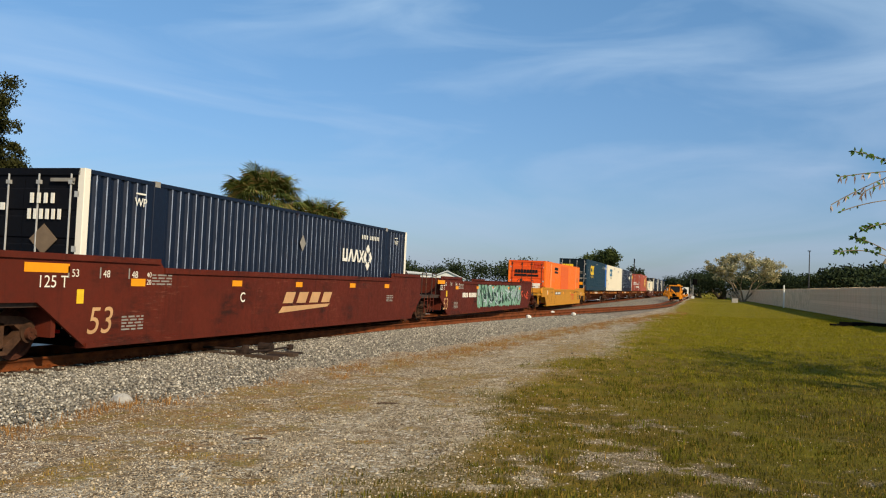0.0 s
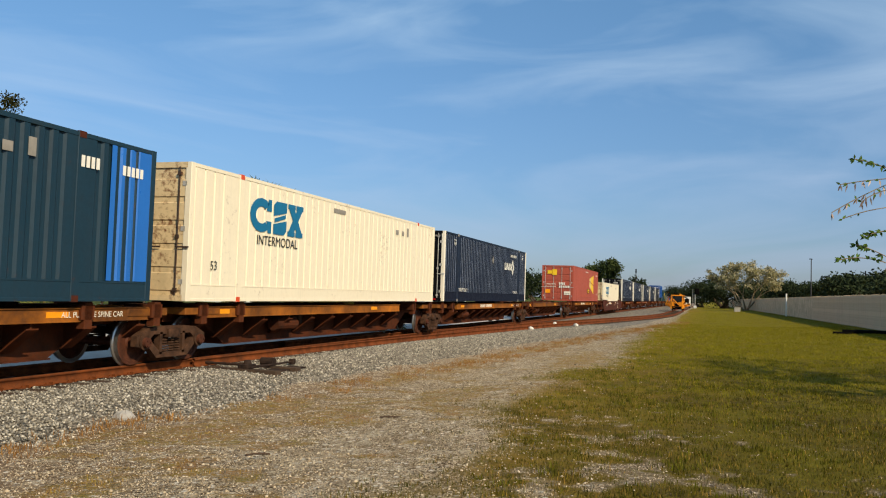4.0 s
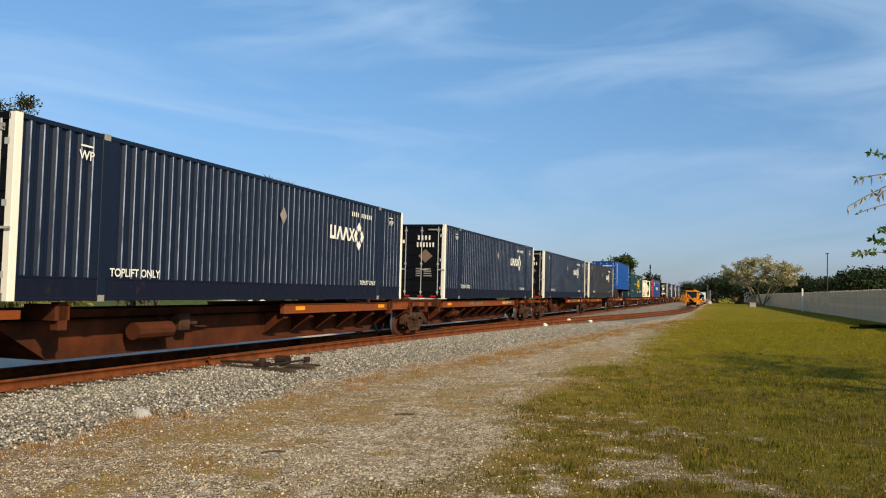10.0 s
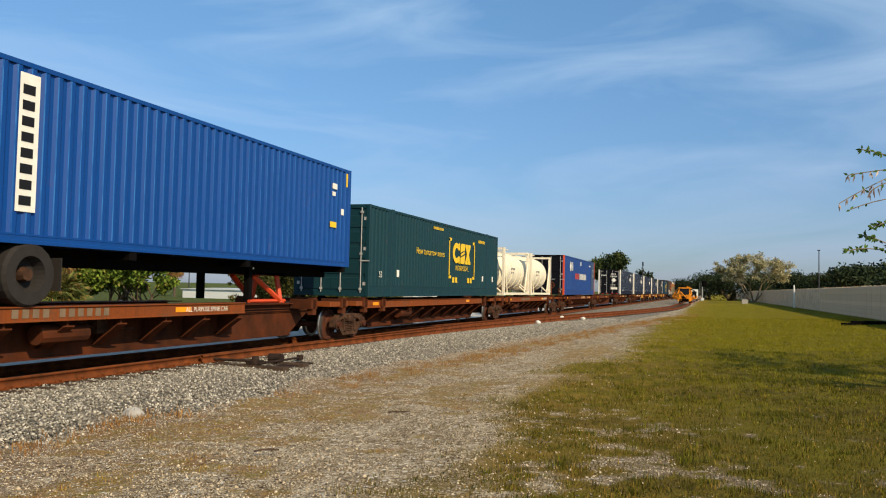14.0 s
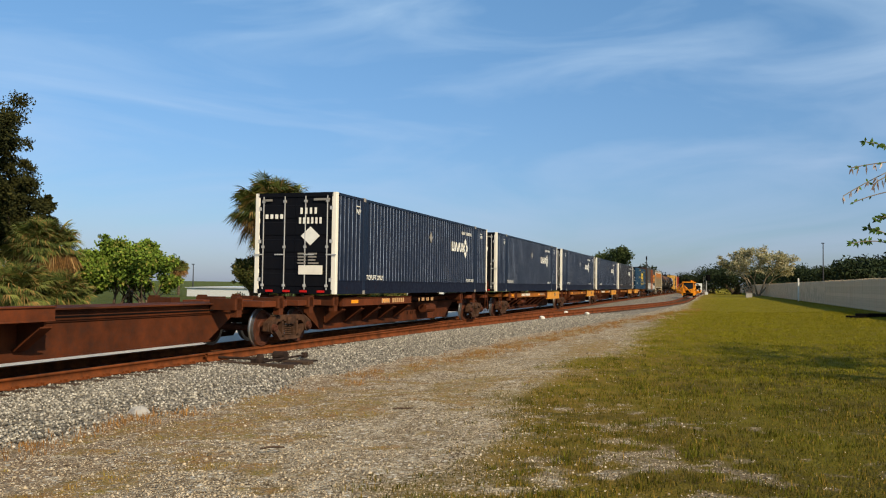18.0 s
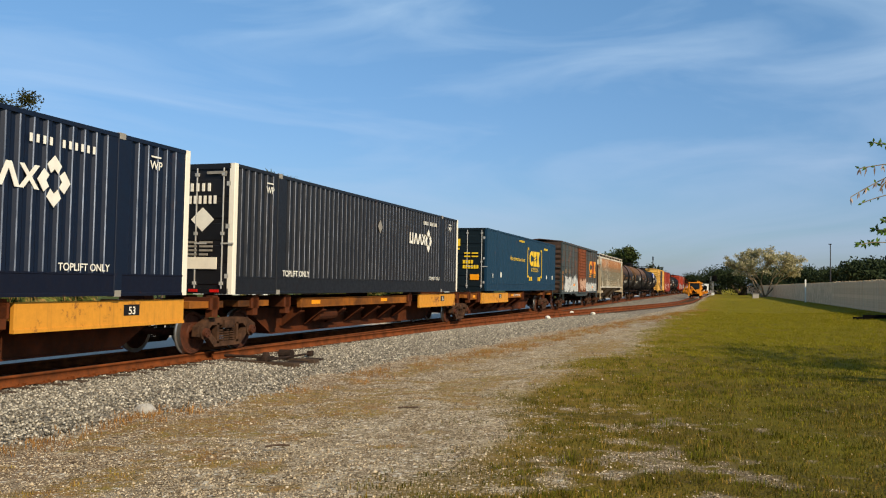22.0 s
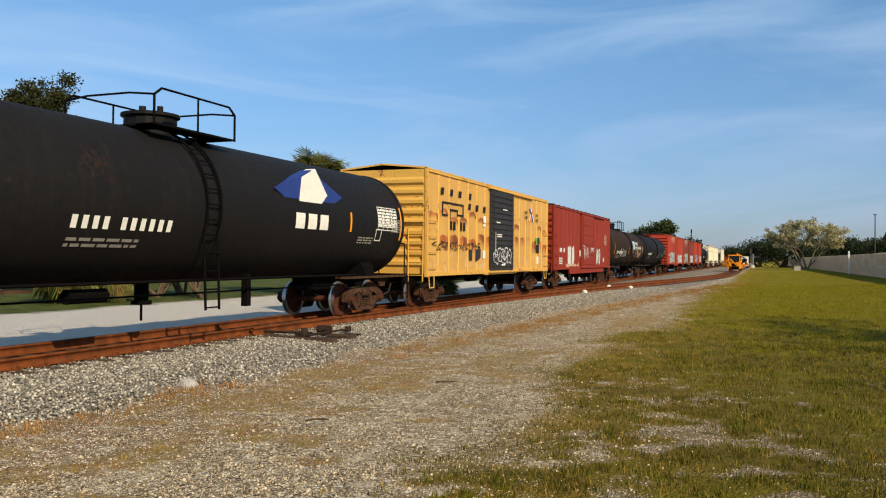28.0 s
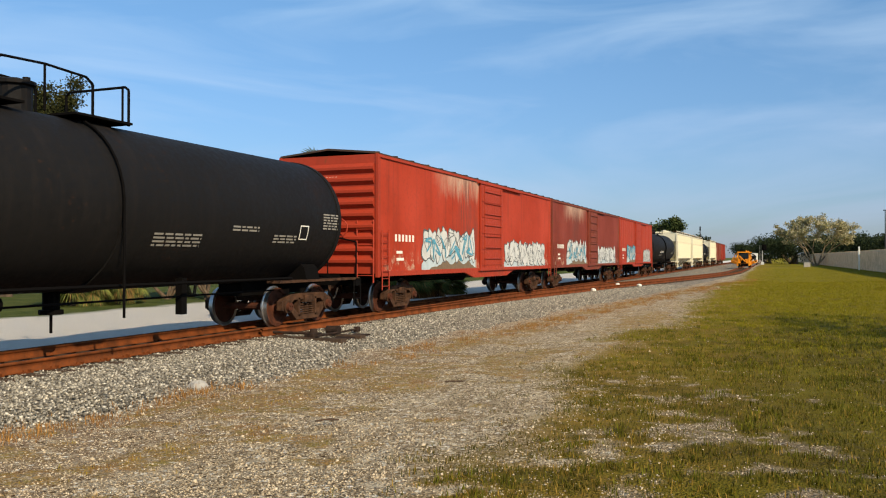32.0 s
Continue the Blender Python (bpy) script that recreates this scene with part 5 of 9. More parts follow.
def build_far():
    def pole(az, d, h, lamp):
        x, y = at_az(az, d)
        p = thing("street_lamp" if lamp else "utility_pole", "tall dark pole above the treetops", "pole", at=(x, y, 0))
        part("mast", Mesh().ring((0, 0, -0.2), (0, 0, h), 0.12, 0.07, 9), "pole_grey", p)
        if lamp:
            part("lamp_head", Mesh().box(-0.3, 0.2, -0.1, 0.1, h - 0.05, h + 0.08, 0.03), "under", p)
        else:
            part("pole_cap", Mesh().ring((0, 0, h - 0.7), (0, 0, h), 0.13, 0.11, 9), "under", p)
    pole(-6.52, 150, 9.3, True)
    pole(4.42, 150, 7.1, False)
    pole(-9.6, 170, 8.2, False)
    pole(35.3, 150, 4.6, True)
    # signal mast
    x, y = at_az(0.55, 205)
    s = thing("railway_signal", "railway signal mast with two dark heads", "railway signal", at=(x, y, 0))
    part("mast", Mesh().ring((0, 0, 0), (0, 0, 4.6), 0.09, 0.08, 9), "steel", s)
    part("base", Mesh().box(-0.35, 0.35, -0.35, 0.35, -0.1, 0.6, 0.04), "wall_white", s)
    part("signal_head", Mesh().box(-0.15, 0.9, -0.2, 0.1, 3.3, 4.7, 0.05).ring((0.35, -0.45, 4.3), (0.35, -0.2, 4.3), 0.16).ring((0.35, -0.45, 3.8), (0.35, -0.2, 3.8), 0.16), "under", s)
    part("ladder", Mesh().tube([(-0.3, 0.1, 0), (-0.3, 0.1, 4.5)], 0.02, 5).tube([(-0.6, 0.1, 0), (-0.6, 0.1, 4.5)], 0.02, 5), "steel", s)
    # utility box by the blossom tree
    x, y = at_az(-2.1, 150)
    b = thing("utility_box", "pale concrete utility box on the grass", "utility box", at=(x, y, 0.1))
    part("case", Mesh().box(-0.5, 0.5, -0.4, 0.4, -0.1, 0.72, 0.06), "concrete", b)
    part("lid", Mesh().box(-0.55, 0.55, -0.45, 0.45, 0.72, 0.79, 0.06), "concrete", b)
    # dark pile on the lawn
    p = thing("timber_pile", "low dark pile of old timbers on the grass", "timber pile", at=(8.4, 49.5, 0.12))
    rng = random.Random(3)
    for k in range(6):
        o = part("timber", Mesh().box(-1.3 + 0.25 * (k % 3), 1.3, -0.11, 0.11, 0, 0.16 + 0.02 * (k % 2), 0.02), "under", p)
        o.matrix_basis = pose(rng.uniform(-0.3, 0.3), -0.3 + 0.28 * (k % 4), 0.16 * (k // 4), 0, 0, rng.uniform(-14, 14))
    rng = random.Random(12)
    for sx, sy in ((-8.97, 51.9), (-7.48, 50.8), (-8.66, 42.7)):
        me = Mesh().lathe([(-0.08, 0.03), (-0.03, 0.15), (0.06, 0.14), (0.11, 0.03)], 0, 0, 0, "z", 8)
        me.v = [(a * rng.uniform(0.8, 1.2), b * rng.uniform(0.8, 1.2), c) for a, b, c in me.v]
        o = new("white_stone", me.data("white_stone", MAT["white"]))
        o.location = (sx, sy, 0.02)
        tagged(o, "white painted stone lying beside the siding rail", "stone", "white stones")
    # low white building
    x, y = at_az(18.9, 150)
    h = thing("building", "low white metal shed with an open gabled bay", "building", at=(x, y, -0.35))
    h.rotation_euler = (0, 0, radians(18))
    part("wall", Mesh().box(-6.4, 1.6, -3, 5, 0, 3.1), "wall_white", h)
    part("roof", Mesh().prism([(-6.7, 3.1), (1.9, 3.1), (1.9, 3.3), (-6.7, 3.75)], -3.3, 5.3), "roof", h)
    for k in range(2):
        part("shutter_door", Mesh().box(-5.6 + 3.4 * k, -3.2 + 3.4 * k, -3.06, -2.95, 0, 2.3), "concrete", h, "grey roller door")
    part("gable_roof", Mesh().prism([(1.0, 2.55), (4.3, 3.9), (7.6, 2.55), (7.6, 2.4), (4.3, 3.72), (1.0, 2.4)], -5.5, 3.0), "roof", h)
    part("gable_end", Mesh().prism([(1.2, 2.42), (7.4, 2.42), (4.3, 3.7)], -5.2, -5.1), "wall_white", h)
    for px in (1.25, 7.3):
        part("bay_post", Mesh().box(px - 0.1, px + 0.1, -5.3, -5.1, 0, 2.45), "wall_white", h)
    part("back_wall", Mesh().box(1.6, 7.4, 2.6, 2.8, 0, 2.5), "concrete", h)
    part("side_wall", Mesh().box(7.3, 7.45, -4.0, 2.8, 0, 2.45), "wall_white", h)
    x, y = at_az(33.0, 112)
    h2 = thing("building", "long low pale shed far behind the line", "building", at=(x, y, -0.35))
    part("wall", Mesh().box(-5.0, 5.0, -2, 2, 0, 1.15), "wall_white", h2)
    part("roof", Mesh().prism([(-5.2, 1.15), (5.2, 1.15), (5.2, 1.22), (0, 1.42), (-5.2, 1.22)], -2.2, 2.2), "roof", h2)
    # track machines parked on the siding
    for y0, lab, col in ((131, "orange track maintenance machine parked on the siding", "mow"), (141, "second orange track machine on the siding", "mow")):
        m = thing("track_machine", lab, "track machine", "machines on the siding", at=(TRACK_X + siding(y0) + 0.13, y0, RAIL_Z))
        part("frame", Mesh().box(-1.0, -0.8, 0, 6.5, 0.6, 0.85, 0.03).box(0.8, 1.0, 0, 6.5, 0.6, 0.85, 0.03).box(-1.0, 1.0, 2.9, 3.1, 0.6, 0.85).box(-1.0, 1.0, 6.3, 6.5, 0.6, 0.85), col, m)
        part("cab_frame", Mesh().box(-0.8, -0.72, 0.9, 0.98, 0.85, 2.3).box(0.72, 0.8, 0.9, 0.98, 0.85, 2.3).box(-0.8, -0.72, 2.2, 2.28, 0.85, 2.3).box(0.72, 0.8, 2.2, 2.28, 0.85, 2.3), col, m)
        part("cab_roof", Mesh().prism([(-0.95, 2.28), (0.95, 2.28), (0.85, 2.42), (-0.85, 2.42)], 0.75, 2.45), col, m)
        part("cab_panel", Mesh().box(-0.72, 0.72, 0.9, 0.94, 0.85, 1.3).box(-0.8, -0.76, 0.98, 2.2, 0.85, 1.35).box(0.76, 0.8, 0.98, 2.2, 0.85, 1.35), col, m)
        part("windscreen", Mesh().box(-0.72, 0.72, 0.92, 0.94, 1.32, 2.26), "glass_dark", m, "dark windscreen")
        part("seat", Mesh().box(-0.3, 0.3, 1.4, 1.9, 0.9, 1.25, 0.06).box(-0.3, 0.3, 1.85, 1.95, 1.2, 1.8, 0.03), "under", m)
        part("engine_hood", Mesh().prism([(3.2, 0.85), (5.8, 0.85), (5.8, 1.5), (5.5, 1.65), (3.4, 1.65), (3.2, 1.4)], -0.6, 0.6, "x"), col, m)
        for hx in (-0.95, 0.7):
            part("work_head", Mesh().box(hx, hx + 0.25, -0.3, 0.1, 0.3, 1.5, 0.03).box(hx - 0.12, hx + 0.37, -0.2, 0.0, 1.2, 1.38).ring((hx + 0.12, -0.1, 1.4), (hx + 0.12, -0.1, 1.95), 0.08), col, m)
        for sx in (-1, 1):
            part("side_wing", Mesh().prism([(sx * 1.0, 0.5), (sx * 1.75, 0.75), (sx * 1.8, 1.15), (sx * 1.45, 1.1), (sx * 1.0, 0.9)], 0.6, 2.6), col, m)
            part("wing_arm", Mesh().tube([(sx * 0.9, 0.4, 1.0), (sx * 1.4, 0.2, 1.6), (sx * 1.7, 0.4, 0.9)], 0.08, 6).tube([(sx * 0.5, 2.6, 2.3), (sx * 1.3, 2.6, 2.0), (sx * 1.5, 2.6, 1.2)], 0.06, 6), "under" if sx > 0 else col, m)
        part("beacon", Mesh().ring((0.4, 1.5, 2.42), (0.4, 1.5, 2.62), 0.09), "amber", m)
        part("rear_mast", Mesh().box(-0.5, -0.4, 3.0, 3.1, 1.6, 2.9).box(0.3, 0.4, 3.0, 3.1, 1.6, 2.7).box(-0.6, 0.5, 2.98, 3.12, 2.4, 2.55), "under", m)
        part("boom", Mesh().tube([(-0.4, 0.6, 0.9), (-0.5, -0.6, 1.75), (0.3, -0.9, 0.9)], 0.07, 6), col, m)
        part("tool_box", Mesh().box(-0.35, 0.35, -0.2, 0.5, 0.7, 1.1, 0.05), "under", m)
        part("bumper", Mesh().box(-0.95, 0.95, -0.2, -0.08, 0.5, 0.68), "under", m)
        part("hose_reel", Mesh().ring((-0.2, -0.1, 1.3), (0.2, -0.1, 1.3), 0.2, n=12), "under", m)
        part("exhaust", Mesh().ring((0.5, 4.2, 1.6), (0.5, 4.2, 2.2), 0.06), "under", m)
        for wy in (1.2, 5.2):
            part("wheelset", Mesh().lathe([(-0.8, 0.3), (-0.68, 0.34), (-0.67, 0.08), (0.67, 0.08), (0.68, 0.34), (0.8, 0.3)], 0, 0, 0, "x", 16), "under", m, at=(0, wy, 0.32))
    x, y = at_az(1.18, 190)
    t = thing("parked_truck", "white utility truck parked beyond the track machines", "truck", at=(x, y, 0))
    part("cab", Mesh().prism([(0, 0.5), (2.0, 0.5), (2.0, 2.2), (0.7, 2.2), (0.4, 1.4), (0, 1.3)], -1, 1, "x"), "wall_white", t)
    part("box", Mesh().box(-1.1, 1.1, 2.1, 5.6, 0.7, 2.6, 0.05), "wall_white", t)
    part("windscreen", Mesh().box(-0.85, 0.85, 0.42, 0.5, 1.5, 2.1), "glass_dark", t)
    for wx in (-0.9, 0.9):
        for wy in (0.9, 4.4):
            part("wheel", Mesh().ring((wx - 0.13, wy, 0.42), (wx + 0.13, wy, 0.42), 0.42, n=16), "rubber", t)


build_far()


# ---- the train ----
# Each vehicle has its own space: y runs back along the train from its front, x towards the near side, z up from the rail head.
TRAIN = []          # (thing, metres behind the train's mark)
WHEELSETS = []
CACHE = {}


def cached(key, make):
    if key not in CACHE:
        CACHE[key] = make()
    return CACHE[key]


def aboard(name, label, category, u, group=""):
    ob = thing(name, label, category, group, at=(TRACK_X, u, RAIL_Z))
    TRAIN.append((ob, u))
    return ob


WHEEL_R = 0.45


def truck_meshes():
    side = Mesh()
    for x0, x1 in ((0.93, 1.07),):
        side.prism([(-1.12, 0.38), (-1.12, 0.58), (-0.78, 0.73), (-0.3, 0.76), (0.3, 0.76), (0.78, 0.73), (1.12, 0.58), (1.12, 0.38), (1.0, 0.36), (0.8, 0.46), (0.6, 0.6), (-0.6, 0.6), (-0.8, 0.46), (-1.0, 0.36)], x0, x1, "x")
        side.prism([(-0.92, 0.5), (-0.72, 0.5), (-0.38, 0.24), (0.38, 0.24), (0.72, 0.5), (0.92, 0.5), (0.5, 0.13), (-0.5, 0.13)], x0, x1, "x")
        for y in (-0.41, 0.33):
            side.box(x0, x1, y, y + 0.08, 0.2, 0.64)
        for y in (-0.89, 0.89):
            side.ring((x0 - 0.02, y, 0.47), (x1 + 0.03, y, 0.47), 0.17, n=14)
    spring = Mesh()
    for y in (-0.22, 0.0, 0.22):
        for k in range(5):
            z = 0.27 + 0.052 * k
            spring.lathe([(-0.018, 0.06), (-0.012, 0.085), (0.012, 0.085), (0.018, 0.06)], 1.0, y, z, "z", 10)
    bolster = Mesh().box(-1.14, 1.14, -0.19, 0.19, 0.53, 0.7, 0.03).box(-0.4, 0.4, -0.3, 0.3, 0.62, 0.82, 0.06).box(-0.85, -0.55, -0.95, 0.95, 0.36, 0.44).box(0.55, 0.85, -0.95, 0.95, 0.36, 0.44)
    w = Mesh()
    for s in (1, -1):
        prof = [(0.66, 0.10), (0.67, 0.15), (0.69, 0.37), (0.665, 0.40), (0.665, 0.485), (0.695, 0.485), (0.71, 0.452), (0.80, 0.445), (0.805, 0.38), (0.77, 0.36), (0.76, 0.18), (0.79, 0.15), (0.79, 0.09)]
        w.lathe([(s * a, r) for a, r in prof], 0, 0, 0, "x", 28)
    w.ring((-1.0, 0, 0), (1.0, 0, 0), 0.085, n=10)
    for s in (1, -1):
        w.ring((s * 1.08, 0, 0), (s * 1.17, 0, 0), 0.11, 0.1, n=12)
        for k in range(3):
            a = 2.09 * k
            w.ring((s * 1.17, math.cos(a) * 0.06, math.sin(a) * 0.06), (s * 1.19, math.cos(a) * 0.06, math.sin(a) * 0.06), 0.02, n=6)
    wm = w.data("wheelset", MAT["wheel"], 35)
    wm.materials.append(MAT["tread"])
    for p in wm.polygons:
        c = p.center
        r = math.hypot(c.y, c.z)
        if r > 0.435:
            p.material_index = 1
    return {"side": side.data("side_frame", MAT["truck"], 40), "spring": spring.data("springs", MAT["truck"]), "bolster": bolster.data("truck", MAT["truck"]), "wheel": wm}


def truck(car, y):
    """A two-axle truck under a car."""
    T = cached("truck", truck_meshes)
    t = part("truck", T["bolster"], "", car, at=(0, y, 0))
    for turn in (0, 180):
        for nm in ("side", "spring"):
            o = part({"side": "side_frame", "spring": "spring_pack"}[nm], T[nm], "", t)
            o.rotation_euler = (0, 0, radians(turn))
    for dy in (-0.89, 0.89):
        w = part("wheelset", T["wheel"], "", t)
        w.matrix_parent_inverse = Matrix.Translation((0, dy, 0.45))
        WHEELSETS.append(w)


def coupler(car, y, way):
    me = cached(("coupler", way), lambda: Mesh().box(-0.09, 0.09, min(0, way * 0.75), max(0, way * 0.75), 0.74, 0.9, 0.02)
                .prism([(-0.16, 0), (0.1, 0), (0.17, way * 0.2), (0.06, way * 0.34), (-0.02, way * 0.18), (-0.16, way * 0.3)], 0.68, 0.96, "z").data("coupler", MAT["truck"]))
    part("coupler", me, "", car, at=(0, y, 0))
    part("air_hose", cached(("hose", way), lambda: Mesh().tube([(0.3, 0, 0.75), (0.32, way * 0.2, 0.5), (0.2, way * 0.45, 0.38), (0.05, way * 0.7, 0.45)], 0.025, 6).data("air_hose", MAT["rubber"])), "", car, at=(0, y, 0))


def ladder(y0, y1, z0, z1, x, rungs, r=0.012):
    m = Mesh().tube([(x, y0, z0), (x, y0, z1)], r * 1.4, 6).tube([(x, y1, z0), (x, y1, z1)], r * 1.4, 6)
    for k in range(rungs):
        z = z0 + (z1 - z0) * (k + 0.5) / rungs
        m.tube([(x, y0, z), (x, y1, z)], r, 5)
    return m


def bars(items, x):
    """Flat painted bars: (y, z, width, height) with the lower near corner at y, z."""
    m = Mesh()
    for y, z, w, h in items:
        m.box(x - 0.002, x + 0.005, y, y + w, z, z + h)
    return m


def shape(polys, x):
    """Flat painted shapes in (y, z)."""
    m = Mesh()
    for k, p in enumerate(polys):
        m.prism(p, x - 0.002, x + 0.006 + 0.0006 * (k % 6), "x")
    return m


def words(text, y, z, h, mat, x, parent, bold=False, slant=0.0):
    ob = part("lettering", letters(text, h, mat, bold, slant), "", parent, at=(x + 0.007, y, z))
    return ob


def small_print(rng, y, z, w, rows, h=0.05):
    out = []
    for r in range(rows):
        p = 0.0
        while p < w:
            q = rng.uniform(0.08, 0.3)
            out.append((y + p, z - r * h * 1.9, min(q, w - p), h))
            p += q + 0.05
    return out


def scrawl(seed, y0, y1, z0, z1, x, letters_n, thick=0.07):
    """Looping spray-painted ribbons."""
    rng = random.Random(seed)
    m = Mesh()
    w = (y1 - y0) / letters_n
    for k in range(letters_n):
        cx = y0 + (k + 0.5) * w
        pts = []
        n = rng.randint(5, 8)
        for j in range(n):
            pts.append(Vector((0, cx + rng.uniform(-0.62, 0.62) * w, rng.uniform(z0, z1))))
        dense = []
        for i in range(len(pts) - 1):
            p0, p1, p2, p3 = pts[max(0, i - 1)], pts[i], pts[i + 1], pts[min(len(pts) - 1, i + 2)]
            for s in range(7):
                t = s / 7
                dense.append(0.5 * ((2 * p1) + (p2 - p0) * t + (2 * p0 - 5 * p1 + 4 * p2 - p3) * t * t + (3 * p1 - p0 - 3 * p2 + p3) * t ** 3))
        v, f = [], []
        for i, p in enumerate(dense):
            d = dense[min(i + 1, len(dense) - 1)] - dense[max(i - 1, 0)]
            nrm = Vector((0, -d.z, d.y))
            nrm = nrm.normalized() if nrm.length > 1e-6 else Vector((0, 0, 1))
            th = thick * rng.uniform(0.7, 1.2)
            for e in (-1, 1):
                q = p + nrm * th * e * 0.5
                v.append((x + 0.006 + 0.0004 * (i % 5), min(max(q.y, y0 - 0.15), y1 + 0.15), min(max(q.z, z0 - 0.05), z1 + 0.05)))
        for i in range(len(dense) - 1):
            f.append((2 * i, 2 * i + 1, 2 * i + 3, 2 * i + 2))
        m.add(v, f)
    return m


def block_fill(seed, y0, y1, z0, z1, x):
    """A sprayed ground coat with a jagged, dripping outline."""
    rng = random.Random(seed)
    n = int((y1 - y0) / 0.16)
    v, f = [], []
    for k in range(n + 1):
        y = y0 + (y1 - y0) * k / n
        e = min(1.0, 3.0 * min(k, n - k) / n + 0.35)
        hi = z0 + (z1 - z0) * e * (0.82 + 0.14 * math.sin(k * 0.9 + seed) + rng.uniform(-0.1, 0.06))
        v += [(x + 0.003, y, z0 + rng.uniform(0, 0.12)), (x + 0.003, y, hi)]
    f = [(2 * k, 2 * k + 2, 2 * k + 3, 2 * k + 1) for k in range(n)]
    m = Mesh()
    m.add(v, f)
    return m


def bubbles(seed, y0, y1, z0, z1, x, n, grow=0.0):
    """Fat rounded letter-like shapes, side by side, overlapping."""
    rng = random.Random(seed)
    m = Mesh()
    w = (y1 - y0) / n
    for k in range(n):
        hz = (z1 - z0) * rng.uniform(0.72, 1.0) / 2
        cy, cz = y0 + (k + 0.5) * w, z0 + hz + rng.uniform(0, 1) * max(0.0, z1 - z0 - 2 * hz)
        a, p1, p2, tilt = w * rng.uniform(0.46, 0.6), rng.uniform(0, 6.28), rng.uniform(0, 6.28), rng.uniform(-0.3, 0.3)
        pts = []
        for i in range(26):
            t = 2 * math.pi * i / 26
            c, sn = math.cos(t), math.sin(t)
            r = (abs(c) ** 3.2 + abs(sn) ** 3.2) ** (-1 / 3.2) * (1 + 0.13 * math.sin(3 * t + p1) + 0.1 * math.sin(5 * t + p2))
            u, v = c * r * (a + grow), sn * r * (hz + grow)
            pts.append((cy + u + tilt * v, max(z0 - 0.06 - grow, cz + v)))
        m.add([(x + 0.0012 * (k % 3), p[0], p[1]) for p in pts], [tuple(range(26))])
    return m


def bubble_tag(c, seed, y0, y1, z0, z1, x, n, fill, line, label):
    part("graffiti_outline", bubbles(seed, y0, y1, z0, z1, x + 0.004, n, 0.045), line, c)
    part("graffiti", bubbles(seed, y0, y1, z0, z1, x + 0.0085, n), fill, c, label)
    part("graffiti_fill", scrawl(seed + 7, y0, y1, z0 + 0.1, z1 - 0.1, x + 0.008, n, 0.028), line, c)


def sprayed_block(seed, y0, y1, z0, z1, x):
    """A filled sprayed rectangle with uneven edges."""
    rng = random.Random(seed)
    n = int((y1 - y0) / 0.14)
    v = []
    for k in range(n + 1):
        y = y0 + (y1 - y0) * k / n
        e = 0.25 if k in (0, n) else 0.0
        v += [(x + 0.002, y, z0 + e + rng.uniform(0, 0.1)), (x + 0.002, y, z1 - e - rng.uniform(0, 0.14))]
    return Mesh().add(v, [(2 * k, 2 * k + 2, 2 * k + 3, 2 * k + 1) for k in range(n)])


def wrapped(mesh, r, zc):
    """Lays a flat spray tag on a round tank shell."""
    mesh.v = [(math.sqrt(max(0.04, r * r - (z - zc) ** 2)) + 0.006, y, z) for x, y, z in mesh.v]
    return mesh


# ---- containers ----
def corrugated(L, z0, z1, x, pitch=0.27, deep=0.036, gaps=(), worn=False, groove=False):
    """A corrugated side sheet along y; gaps are flat stretches. Gives the sheet and its painted glint faces."""
    y = 0.13
    flat = lambda a: any(g0 <= a <= g1 for g0, g1 in gaps)
    prof, edges = [(0.0, 0.0)], []
    while y + pitch < L - 0.1:
        if not flat(y) and not flat(y + pitch):
            if groove:
                prof += [(y, 0.0), (y + 0.018, -0.022), (y + 0.045, -0.022), (y + 0.063, 0.0)]
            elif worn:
                # worn: a pale strip beside each slope imitates its sun glint
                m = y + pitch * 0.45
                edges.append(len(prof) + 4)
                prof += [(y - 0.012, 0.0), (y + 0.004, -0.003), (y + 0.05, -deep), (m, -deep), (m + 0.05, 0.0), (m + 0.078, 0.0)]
            else:
                prof += [(y, 0.0), (y + 0.05, -deep), (y + pitch * 0.45, -deep), (y + pitch * 0.45 + 0.05, 0.0)]
        y += pitch
    prof.append((L, 0.0))
    v = [(x + d, a, z0) for a, d in prof] + [(x + d, a, z1) for a, d in prof]
    n = len(prof)
    m = Mesh()
    m.add(v, [(i, i + 1, n + i + 1, n + i) for i in range(n - 1)])
    return m, edges


